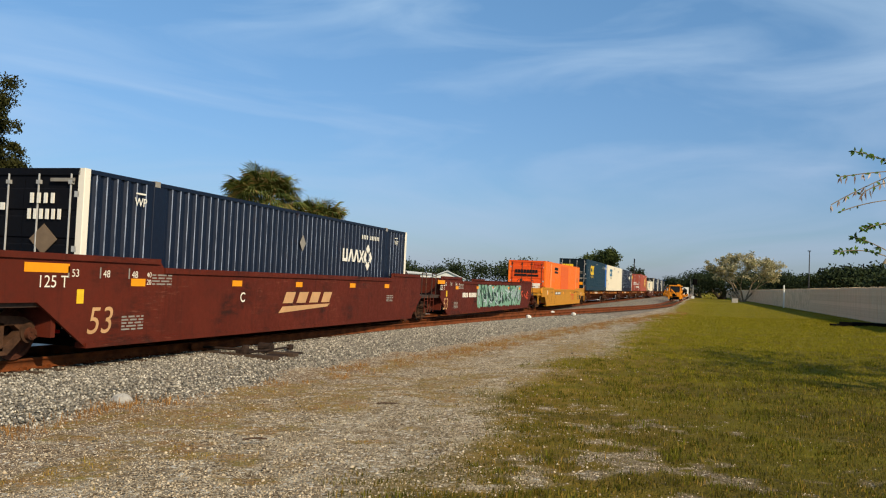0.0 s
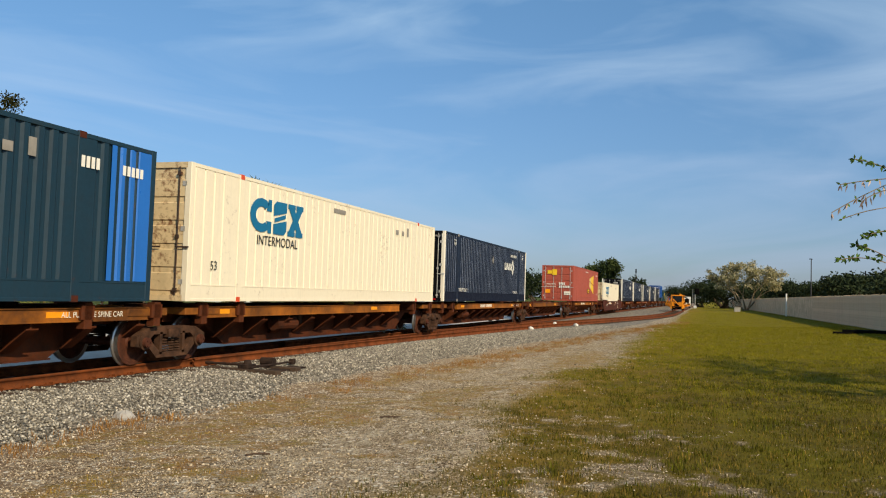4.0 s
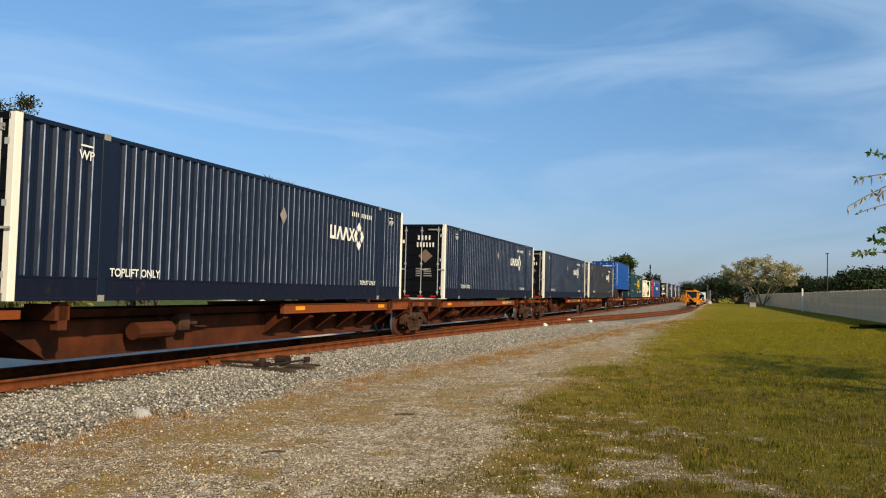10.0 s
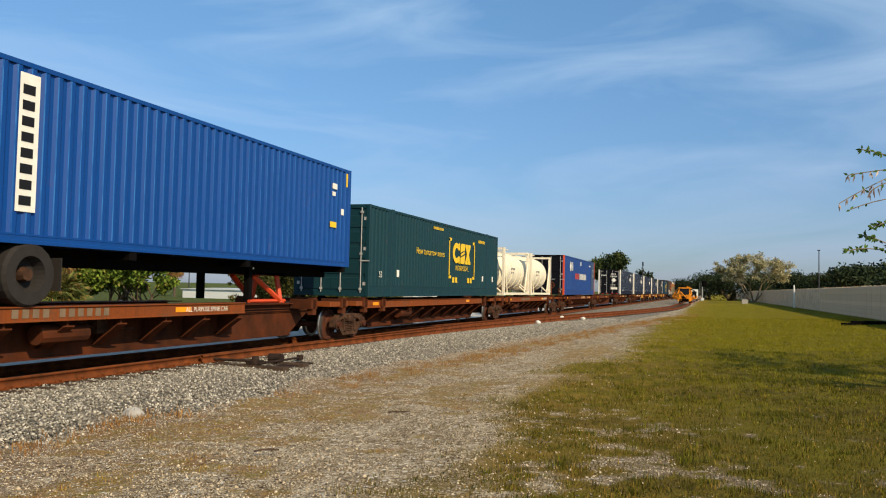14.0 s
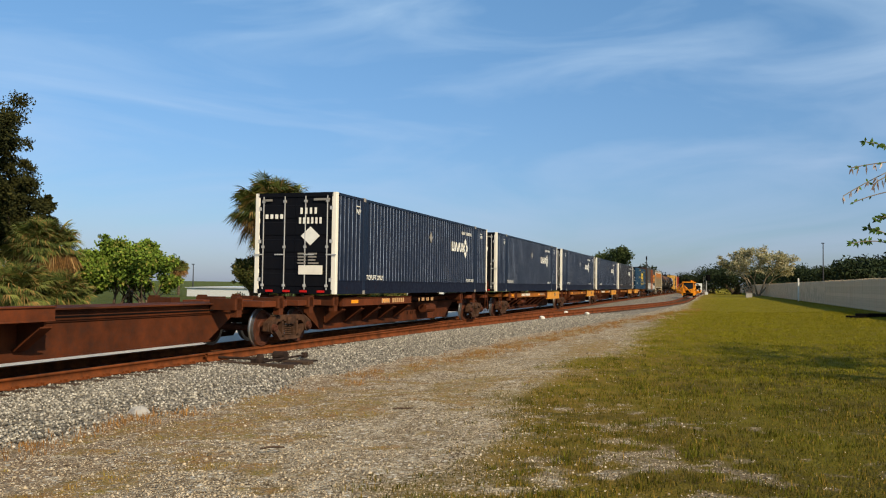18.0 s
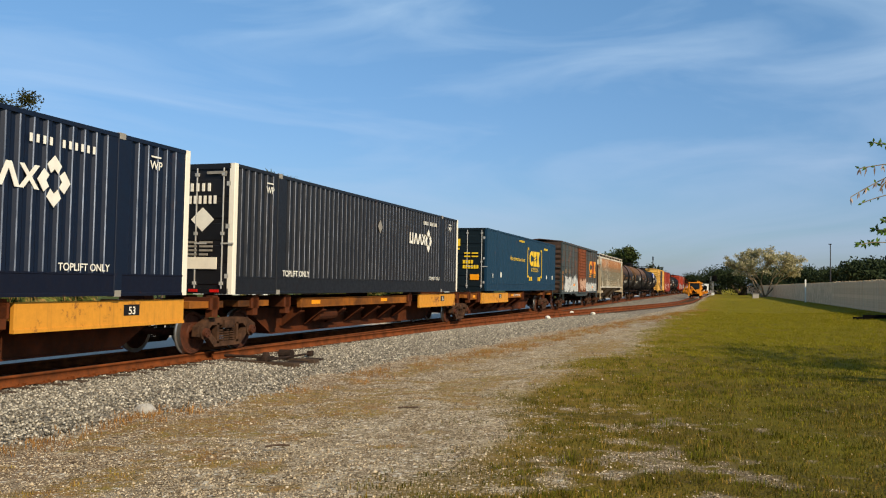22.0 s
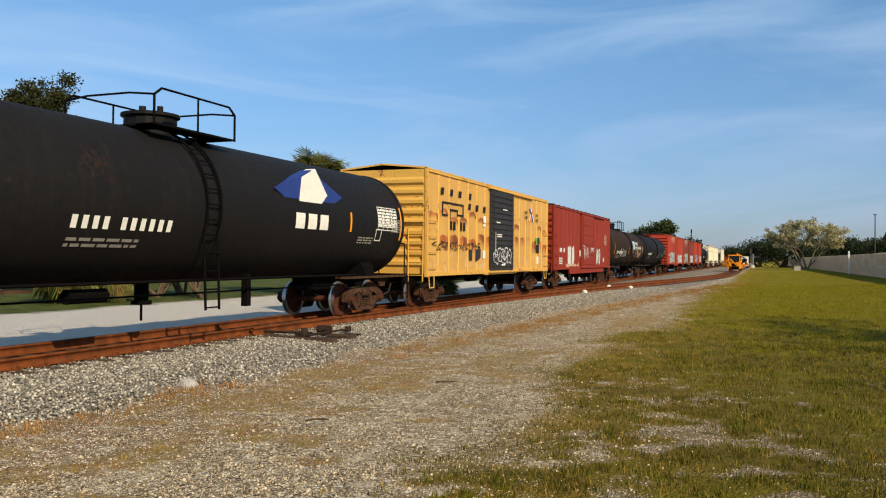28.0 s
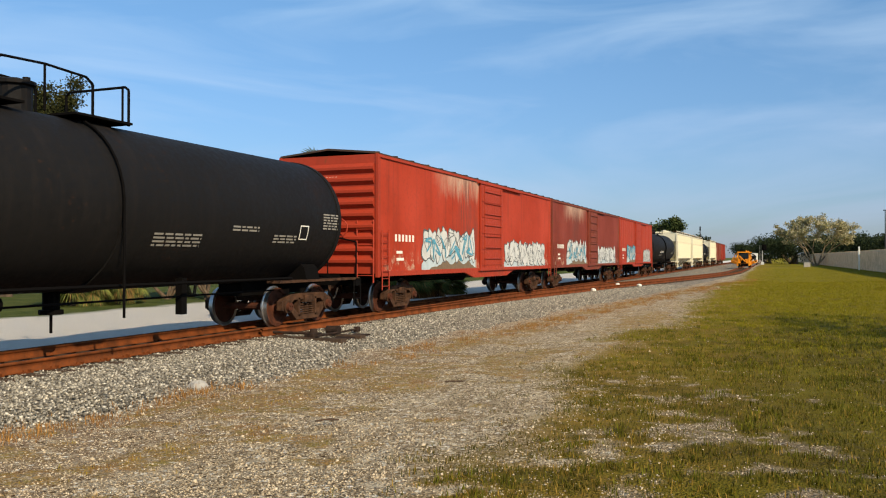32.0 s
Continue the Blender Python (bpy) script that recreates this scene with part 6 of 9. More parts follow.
def container(u, z, L, H, W, mat, label, end_mat=None, post="same", pitch=0.27, wide=True, smooth_sides=False, group="intermodal containers", door_front=True, name="shipping_container", low=0.16, worn=None, groove=False, cast="post_white"):
    """A box container with corrugated sides, posts, rails, castings, doors with lock rods."""
    ob = aboard(name, label, "container", u, group)
    ob.location.z += z
    end_mat = end_mat or mat
    post = mat if post == "same" else post
    h, key = W / 2, (L, H, W, pitch, smooth_sides, low, worn, groove)
    lift = [(L - 12.19) / 2, (L + 12.19) / 2] if wide else []
    gaps = [(y - 0.12, y + 0.12) for y in lift]
    deep = 0.012 if smooth_sides else 0.036
    xs = h - 0.012

    def side_mesh():
        m, edges = corrugated(L, low, H - 0.08, xs, pitch, deep, gaps, worn, groove)
        me = m.data("side_panel", MAT[mat])
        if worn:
            # these strips carry the highlight as paint colour
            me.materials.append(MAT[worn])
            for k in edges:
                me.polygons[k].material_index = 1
        return me

    near = cached(("cs", mat) + key, side_mesh)
    part("side_panel", near, "", ob)
    o = part("side_panel", near, "", ob, at=(0, L, 0))
    o.rotation_euler = (0, 0, math.pi)
    part("roof", cached(("cr", mat) + key, lambda: Mesh().box(-h + 0.03, h - 0.03, 0.05, L - 0.05, H - 0.05, H - 0.02).data("roof", MAT[mat])), "", ob)
    part("floor_frame", cached(("cf",) + key, lambda: Mesh().box(-h + 0.05, h - 0.05, 0.05, L - 0.05, 0.08, 0.15).data("floor_frame", MAT["under"])), "", ob)
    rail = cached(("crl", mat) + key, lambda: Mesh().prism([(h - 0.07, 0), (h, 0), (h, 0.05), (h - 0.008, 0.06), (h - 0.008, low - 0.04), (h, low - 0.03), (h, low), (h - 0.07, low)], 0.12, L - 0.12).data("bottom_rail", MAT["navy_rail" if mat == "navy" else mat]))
    trail = cached(("ctr", mat) + key, lambda: Mesh().box(h - 0.07, h - 0.002, 0.12, L - 0.12, H - 0.08, H - 0.005).data("top_rail", MAT[mat]))
    for nm, me in (("bottom_rail", rail), ("top_rail", trail)):
        part(nm, me, "", ob)
        o = part(nm, me, "", ob, at=(0, L, 0))
        o.rotation_euler = (0, 0, math.pi)
    pm = cached(("cp", post) + key, lambda: Mesh().box(h - 0.14, h + 0.004, 0.0, 0.15, 0.0, H, 0.012).data("corner_post", MAT[post]))
    for yy, turn in ((0, 0), (L, 180)):
        for sx in (1, -1):
            o = part("corner_post", pm, "", ob)
            o.matrix_basis = pose(0, yy, 0, 0, 0, turn) @ Matrix.Diagonal((sx, 1, 1, 1))
    if lift:
        lm = cached(("cl", mat) + key, lambda: Mesh().box(h - 0.06, h + 0.002, -0.1, 0.1, 0.0, H, 0.01).data("lift_post", MAT[mat]))
        cm = cached(("cc", cast) + key, lambda: Mesh().box(h - 0.16, h + 0.008, -0.09, 0.09, -0.012, 0.1, 0.015).data("casting", MAT[cast]))
        for y in lift:
            for sx in (1, -1):
                for nm, me in (("lift_post", lm), ("casting", cm)):
                    o = part(nm, me, "", ob)
                    o.matrix_basis = pose(0, y, 0) @ Matrix.Diagonal((sx, 1, 1, 1))
                o = part("casting", cm, "", ob)
                o.matrix_basis = pose(0, y, H - 0.088) @ Matrix.Diagonal((sx, 1, 1, 1))
    # ends
    ye, sgn = (0.03, 1) if door_front else (L - 0.03, -1)
    door = cached(("cd", end_mat) + key, lambda: _door(h, H).data("door", MAT[end_mat]))
    rod = cached(("rod", H, mat in ("orange", "cream")), lambda: Mesh().ring((0, -0.035, 0.12), (0, -0.035, H - 0.1), 0.017, n=8).box(-0.04, 0.04, -0.06, 0.0, 0.2, 0.27).box(-0.04, 0.04, -0.06, 0.0, H * 0.45, H * 0.45 + 0.07).box(-0.04, 0.04, -0.06, 0.0, H - 0.28, H - 0.21).box(-0.02, 0.3, -0.065, -0.05, H * 0.38, H * 0.38 + 0.035).data("lock_rod", MAT["box_dark" if mat in ("orange", "cream") else "steel"]))
    for sx in (1, -1):
        d = part("door", door, "", ob)
        d.matrix_basis = pose(0, ye, 0, 0, 0, 0 if sgn > 0 else 180) @ Matrix.Diagonal((sx, 1, 1, 1))
        for hz in (0.35, H * 0.5, H - 0.5):
            part("hinge", cached("hinge", lambda: Mesh().box(-0.1, 0.0, -0.03, 0.0, 0.0, 0.1).data("hinge", MAT["steel"])), "", d, at=(h - 0.1, 0, hz))
        for rx in (0.27, 0.83):
            part("lock_rod", rod, "", d, at=(rx * h * 0.95, 0, 0))
    wall = cached(("cw", end_mat) + key, lambda: corrugated(W - 0.2, 0.12, H - 0.1, 0, 0.24, 0.04)[0].data("end_wall", MAT[end_mat]))
    o = part("end_wall", wall, "", ob)
    o.matrix_basis = pose(h - 0.1, (L - 0.04) if sgn > 0 else 0.04, 0, 0, 0, 90)
    hd = cached(("ch", end_mat) + key, lambda: Mesh().box(-h + 0.1, h - 0.1, 0.0, 0.1, 0.0, 0.12).data("end_sill", MAT[end_mat]))
    for yy in (0.0, L - 0.1):
        part("end_sill", hd, "", ob, at=(0, yy, 0))
        part("end_header", hd, "", ob, at=(0, yy, H - 0.12))
    return ob


def _door(h, H):
    """One leaf with pressed panels, closed, x from the middle outwards."""
    out = [(0.04, 0.12), (0.0, 0.12)]
    for k in range(5):
        z = 0.2 + (H - 0.45) * k / 5
        d = (H - 0.45) / 5
        out += [(0.0, z), (-0.02, z + 0.02), (-0.02, z + d - 0.12), (0.0, z + d - 0.1)]
    out += [(0.0, H - 0.12), (0.04, H - 0.12)]
    return Mesh().prism(out, 0.005, h - 0.12, "x")


H53, W53, L53 = 2.896, 2.6, 16.154


def end_bars(items, y=0.0):
    """Flat bars on a front end: (x, z, width, height)."""
    m = Mesh()
    for x, z, w, h in items:
        m.box(x, x + w, y - 0.03, y + 0.0, z, z + h)
    return m


def lozenge(y, z, w, h):
    return [(y - w / 2, z), (y, z - h / 2), (y + w / 2, z), (y, z + h / 2)]


def ring_logo(y, z, r):
    """A diamond ring of four chevrons."""
    out = []
    for k in range(4):
        a = math.pi / 2 * k
        c, s = math.cos(a), math.sin(a)
        pts = [(0.48, 0.0), (1.0, 0.0), (0.62, 0.44), (0.30, 0.22)], [(0.48, 0.0), (0.30, -0.22), (0.62, -0.44), (1.0, 0.0)]
        for p in pts:
            out.append([(y + r * 0.86 * (a1 * c - b1 * s), z + r * 1.05 * (a1 * s + b1 * c)) for a1, b1 in p])
    return out


def navy_box(u, z, label, mat="navy", sticker="grey_mark", seed=1, extra=False):
    ob = container(u, z, L53, H53, W53, mat, label, "door_navy_shaded" if mat == "navy" else "black_blue", "post_white", low=0.4, worn="navy_glint" if mat == "navy" else "black_glint", cast="grey_mark")
    x = W53 / 2
    rng = random.Random(seed)
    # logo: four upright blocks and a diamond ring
    blocks = []
    za, zb, t = 1.68, 2.06, 0.095
    for k in range(4):
        y0 = 10.72 + 0.4 * k
        if k == 0:
            blocks += [[(y0, za), (y0 + t, za), (y0 + t, zb), (y0, zb)], [(y0 + t, za), (y0 + 0.34, za), (y0 + 0.34, za + t), (y0 + t, za + t)], [(y0 + 0.25, za + t), (y0 + 0.34, za + t), (y0 + 0.34, zb), (y0 + 0.25, zb)]]
        elif k == 3:
            blocks += [[(y0, za), (y0 + t, za), (y0 + 0.4, zb), (y0 + 0.4 - t, zb)], [(y0 + 0.4 - t, za), (y0 + 0.4, za), (y0 + t, zb), (y0, zb)]]
        else:
            blocks += [[(y0, za), (y0 + t, za), (y0 + 0.25, zb), (y0 + 0.25 - t, zb)], [(y0 + 0.42 - t, za), (y0 + 0.42, za), (y0 + 0.26, zb), (y0 + 0.26 - t, zb)]]
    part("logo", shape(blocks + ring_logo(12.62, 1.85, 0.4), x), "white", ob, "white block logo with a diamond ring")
    part("sticker", shape([lozenge(8.15, 2.06, 0.34, 0.44)], x), sticker, ob)
    part("number_stencil", bars([(12.1 + 0.135 * k, 2.42, 0.055, 0.13) for k in (0, 1, 2, 3, 5, 6, 7, 8, 9, 10)], x), "white", ob)
    words("TOPLIFT ONLY", 2.85, 0.43, 0.145, "white", x, ob, True)
    words("TOPLIFT ONLY", 13.35, 0.43, 0.125, "white", x, ob, True)
    words("WP", 1.5, 2.38, 0.16, "white", x, ob, True)
    part("lift_mark", bars([(1.36, 2.6, 0.28, 0.03), (14.96, 2.6, 0.28, 0.03)], x), "white", ob)
    words("WP", 15.1, 2.38, 0.16, "white", x, ob, True)
    part("end_marking", end_bars([(0.18 + 0.15 * k, 2.28, 0.06, 0.18) for k in range(4)] + [(0.14 + 0.13 * k, 2.0, 0.055, 0.18) for k in range(6)] + [(-0.95 + 0.16 * k, 2.15, 0.08, 0.13) for k in range(4)]), "white", ob)
    part("end_sticker", Mesh().add([(0.2, -0.012, 1.65), (0.5, -0.012, 1.38), (0.8, -0.012, 1.65), (0.5, -0.012, 1.92), (0.2, 0.0, 1.65), (0.5, 0.0, 1.38), (0.8, 0.0, 1.65), (0.5, 0.0, 1.92)], [(0, 1, 2, 3), (0, 1, 5, 4), (1, 2, 6, 5), (2, 3, 7, 6), (3, 0, 4, 7)]), "white" if extra else "tan_mark", ob)
    items = []
    for r in range(4):
        items += [(0.12, 1.12 - 0.09 * r, 0.25, 0.045), (0.45, 1.12 - 0.09 * r, rng.uniform(0.2, 0.34), 0.045)]
    part("data_marking", end_bars(items + [(0.6, 2.66, 0.5, 0.06), (-1.05, 2.66, 0.3, 0.06)]), "grey_mark", ob)
    if extra:
        part("plate", end_bars([(0.15, 0.55, 0.75, 0.26)]), "post_white", ob, "white weight plate")
    part("reflector", end_bars([(-0.9 + 0.55 * k, 0.04, 0.22, 0.06) for k in range(4)]), "glass_red", ob)
    return ob


def block_letters(y, z, w, h):
    """Three heavy shapes of a block logo: an open ring, stacked slabs, a footed cross."""
    out = []
    cy, cz, rr = y + w * 0.185, z + h * 0.5, 0.5 * h
    ry, ay, az_ = w * 0.2, 0.52, 0.5
    ring = [(math.cos(a), math.sin(a)) for a in [math.radians(48 + 264 * k / 12) for k in range(13)]]
    for (c0, s0), (c1, s1) in zip(ring, ring[1:]):
        out.append([(cy + c0 * ry, cz + s0 * rr), (cy + c1 * ry, cz + s1 * rr), (cy + c1 * ry * ay, cz + s1 * rr * az_), (cy + c0 * ry * ay, cz + s0 * rr * az_)])
    for e in (1, -1):
        a = cy + ry * 0.66
        out.append([(a - 0.04 * w, cz + e * rr * 0.3), (a + 0.05 * w, cz + e * rr * 0.3), (a + 0.05 * w, cz + e * rr), (a - 0.01 * w, cz + e * rr)])
    y0, y1 = y + w * 0.41, y + w * 0.66
    out += [[(y0, z), (y1 - 0.05 * w, z), (y1, z + h * 0.12), (y1, z + h * 0.45), (y0, z + h * 0.3)], [(y0, z + h * 0.55), (y1, z + h * 0.7), (y1, z + h), (y0 + 0.05 * w, z + h), (y0, z + h * 0.88)], [(y0 + w * 0.02, z + h * 0.36), (y1 - w * 0.02, z + h * 0.52), (y1 - w * 0.02, z + h * 0.64), (y0 + w * 0.02, z + h * 0.48)]]
    y0, y1 = y + w * 0.69, y + w
    q, f = w * 0.11, h * 0.15
    out += [[(y0 + 0.02 * w, z + f), (y0 + 0.02 * w + q, z + f), (y1 - 0.02 * w, z + h - f), (y1 - 0.02 * w - q, z + h - f)], [(y1 - 0.02 * w - q, z + f), (y1 - 0.02 * w, z + f), (y0 + 0.02 * w + q, z + h - f), (y0 + 0.02 * w, z + h - f)],
            [(y0, z), (y0 + w * 0.145, z), (y0 + w * 0.145, z + f), (y0, z + f)], [(y1 - w * 0.145, z), (y1, z), (y1, z + f), (y1 - w * 0.145, z + f)],
            [(y0, z + h - f), (y0 + w * 0.145, z + h - f), (y0 + w * 0.145, z + h), (y0, z + h)], [(y1 - w * 0.145, z + h - f), (y1, z + h - f), (y1, z + h), (y1 - w * 0.145, z + h)]]
    return out


def logo_box(u, z, mat, logo_mat, label, style, end_mat=None, L=L53):
    ob = container(u, z, L, H53, W53, mat, label, end_mat, "same", 0.36 if style in ("coral", "cream", "orange") else 0.3, True, False, low=0.36, groove=style in ("coral", "cream", "orange"), cast={"coral": "fec_brown", "cream": "logo_red", "slate": "fec_brown"}.get(style, mat))
    x = W53 / 2
    if style in ("slate", "cream"):
        part("logo", shape(block_letters(2.4, 1.66, 2.6, 0.82) if style == "cream" else block_letters(2.4, 1.5, 2.6, 0.88), x), logo_mat, ob, "heavy block logo")
        words("INTERMODAL", 3.72, 1.36 if style == "cream" else 1.2, 0.235, "black" if style == "cream" else logo_mat, x, ob)
        words("53", 0.95, 0.68 if style == "cream" else 1.9, 0.2, "black" if style == "cream" else "white", x, ob)
        part("number_stencil", bars([(6.9, 2.55, 0.8, 0.12), (11.9, 2.3, 0.25, 0.16), (12.5, 2.3, 0.2, 0.16), (13.0, 2.3, 0.16, 0.3)], x), "grey_mark", ob)
    if style == "slate":
        part("number_stencil", bars([(14.15 + 0.12 * k, 2.3, 0.08, 0.2) for k in range(4)] + [(15.2 + 0.12 * k, 2.3, 0.08, 0.18) for k in range(5)], x + 0.01), "white", ob)
        part("blue_panel", corrugated(1.1, 0.37, H53 - 0.09, x + 0.006, 0.24, 0.036)[0], "blue_bright", ob, "bright blue repainted end panel", at=(0, 14.9, 0))
    if style in ("slate", "teal"):
        part("end_logo", end_bars([(-1.05, 2.05, 0.34, 0.34), (-0.68, 2.05, 0.3, 0.34), (-0.35, 2.05, 0.34, 0.34), (-1.02, 1.88, 0.98, 0.09)]), "yellow", ob)
        part("end_plate", end_bars([(0.5, 0.5, 0.42, 0.26)]), "amber", ob)
        part("end_marking", end_bars([(0.14 + 0.13 * k, 1.25, 0.09, 0.16) for k in range(4)] + [(0.14 + 0.13 * k, 1.02, 0.09, 0.16) for k in range(6)] + [(0.2, 1.7, 0.28, 0.06), (0.56, 1.7, 0.3, 0.06), (0.2, 1.55, 0.28, 0.06), (0.56, 1.55, 0.3, 0.06)]), "yellow" if style == "teal" else "grey_mark", ob)
    if style == "teal":
        for k, t in enumerate(("WARNING", "HIGH CUBE")):
            o = part("lettering", letters(t, 0.1, "yellow"), "", ob)
            o.matrix_basis = pose(-0.6, -0.03, 1.2 - 0.18 * k, 0, 0, -90)
        part("plate", end_bars([(-0.95, 0.3, 0.4, 0.28)]), "post_white", ob)
    if style in ("teal", "green"):
        part("logo", shape(block_letters(8.75, 1.36, 2.55, 0.86), x), "yellow", ob, "heavy yellow block logo")
        words("INTERMODAL", 10.05, 1.06, 0.22, "yellow", x, ob)
        part("logo_bracket", bars([(8.2, 0.8, 0.1, 1.55), (8.2, 2.26, 0.32, 0.12), (8.2, 0.72, 0.32, 0.12), (11.9, 0.8, 0.1, 1.55), (11.68, 2.26, 0.32, 0.12), (11.68, 0.72, 0.32, 0.12), (8.7, 0.55, 0.26, 0.22), (9.1, 0.55, 0.26, 0.22), (10.9, 0.55, 0.26, 0.22), (11.3, 0.55, 0.26, 0.22)], x), "yellow", ob)
        words("How tomorrow moves", 5.95, 1.55, 0.25, "yellow", x, ob)
        part("number_stencil", bars([(6.2 + 0.14 * k, 2.58, 0.07, 0.1) for k in range(9)] + [(12.6 + 0.14 * k, 2.4, 0.07, 0.13) for k in range(8)], x), "yellow", ob)
        words("53", 0.95, 0.62, 0.2, "white", x, ob)
        part("markers", bars([(2.4, 0.66, 0.22, 0.24), (13.3, 0.66, 0.2, 0.24), (15.1, 0.66, 0.2, 0.24)], x), "white", ob)
    if style == "coral":
        fan = []
        for k in range(5):
            y0 = 12.1 - 0.58 * k
            a, b = 0.85 - 0.17 * k * 0.8, 0.62 - 0.09 * k
            lo, mid, hi = 0.78 + 0.14 * k, 1.5 + 0.07 * k, 2.38 - 0.08 * k
            fan += [[(y0, lo), (y0 + 0.55, lo - 0.12), (y0 + 0.55, mid - 0.07), (y0, mid)], [(y0, mid + 0.1), (y0 + 0.55, mid + 0.03), (y0 + 0.55, hi + 0.05), (y0, hi)]]
        part("logo", shape(fan[:6], x), "yellow", ob, "yellow fan-shaped logo")
        part("logo_fade", shape(fan[6:], x), "pale_yellow", ob, "faded pale end of the fan logo")
        part("plate", bars([(8.3, 0.7, 1.6, 0.4)], x - 0.001), "fec_brown", ob)
        part("plate_logo", shape(block_letters(8.65, 0.74, 0.95, 0.32), x + 0.004), "yellow", ob)
        part("number_stencil", bars([(7.2 + 0.17 * k, 2.55, 0.07, 0.1) for k in range(10)] + [(14.5 + 0.18 * k, 2.4, 0.09, 0.13) for k in range(6)], x), "white", ob)
        words("53", 15.1, 0.6, 0.2, "white", x, ob)
        part("end_plate", end_bars([(-0.45, 2.1, 0.38, 0.46), (-0.85, 2.2, 0.36, 0.28)]), "yellow", ob)
        part("end_panel", end_bars([(-1.0, 0.62, 0.4, 0.3)]), "amber", ob)
        part("weight_plate", end_bars([(0.55, 0.5, 0.52, 0.28)]), "post_white", ob, "white weight plate")
        part("end_marking", end_bars([(0.12 + 0.13 * k, 1.3, 0.09, 0.2) for k in range(4)] + [(0.12 + 0.15 * k, 1.06, 0.1, 0.18) for k in range(6)]), "white", ob)
        for k, t in enumerate(("WARNING", "HIGH CUBE")):
            o = part("lettering", letters(t, 0.12, "post_white"), "", ob)
            o.matrix_basis = pose(-0.55, -0.03, 1.3 - 0.2 * k, 0, 0, -90)
        o = part("lettering", letters("24,000 lbs", 0.075, "black"), "", ob)
        o.matrix_basis = pose(0.81, -0.034, 0.56, 0, 0, -90)
    if style == "royal":
        part("logo", bars([(5.18 + 0.4 * k, 1.22, 0.2, 0.46) for k in range(5)], x), "logo_red", ob, "row of red block letters")
        part("logo_white", bars([(7.37 + 0.37 * k, 1.22, 0.19, 0.46) for k in range(10)], x), "white", ob, "row of white block letters")
        part("emblem", shape([lozenge(2.85, 2.15, 0.7, 0.8)] + [[(3.15, 1.85 + 0.075 * k), (4.1 - 0.05 * abs(k - 4), 1.85 + 0.075 * k), (4.1 - 0.05 * abs(k - 4), 1.885 + 0.075 * k), (3.15, 1.885 + 0.075 * k)] for k in range(9)], x), "white", ob, "white diamond emblem with trailing lines")
        part("number_stencil", bars([(12.7 + 0.13 * k, 2.4, 0.06, 0.11) for k in range(8)] + [(7.8, 2.34, 0.36, 0.32)], x), "white", ob)
        part("grey_panel", corrugated(2.0, 0.37, H53 - 0.09, x + 0.004, 0.3, 0.036)[0], "royal_faded", ob, "weathered grey-blue end section", at=(0, 14.0, 0))
        words("53", 15.1, 1.95, 0.26, "white", x + 0.008, ob)
        part("plate", bars([(15.0, 1.5, 0.36, 0.3)], x + 0.008), "grey_mark", ob)
        for y0, y1 in ((L - 0.16, L + 0.008), (-0.008, 0.16)):
            part("orange_post", Mesh().box(x - 0.1, x + 0.012, y0, y1, 0, H53 + 0.006), "logo_red", ob, "orange corner post")
    if style == "orange":
        part("logo", bars([(3.62 + 0.185 * k, 2.36, 0.14, 0.2) for k in range(8)] + [(3.6, 2.14, 0.8, 0.15), (4.45, 2.14, 0.6, 0.12)], x), "black", ob, "black block logo")
        part("end_logo", end_bars([(-0.82 + 0.2 * k, 2.05, 0.16, 0.22) for k in range(8)] + [(-0.85, 1.82, 0.85, 0.15), (0.05, 1.82, 0.75, 0.12)]), "black", ob)
        part("end_marking", end_bars([(0.55 + 0.13 * k, 2.62, 0.09, 0.14) for k in range(4)] + [(0.45 + 0.12 * k, 2.4, 0.085, 0.14) for k in range(6)]), "logo_red", ob)
        part("end_plate", end_bars([(0.4, 1.0, 0.55, 0.36)]), "post_white", ob)
        part("light_panel", bars([(1.85, 0.2, 0.5, 2.6), (13.9, 0.2, 0.4, 2.6)], x + 0.002), "orange_pale", ob, "paler worn orange panel")
        part("repainted_panel", bars([(6.35, 0.42, 3.6, 2.3)], x - 0.004), "orange_patch", ob, "duller repainted panel")
        part("sticker", shape([lozenge(14.85, 1.72, 0.42, 0.5)], x + 0.003), "tan_mark", ob)
    return ob


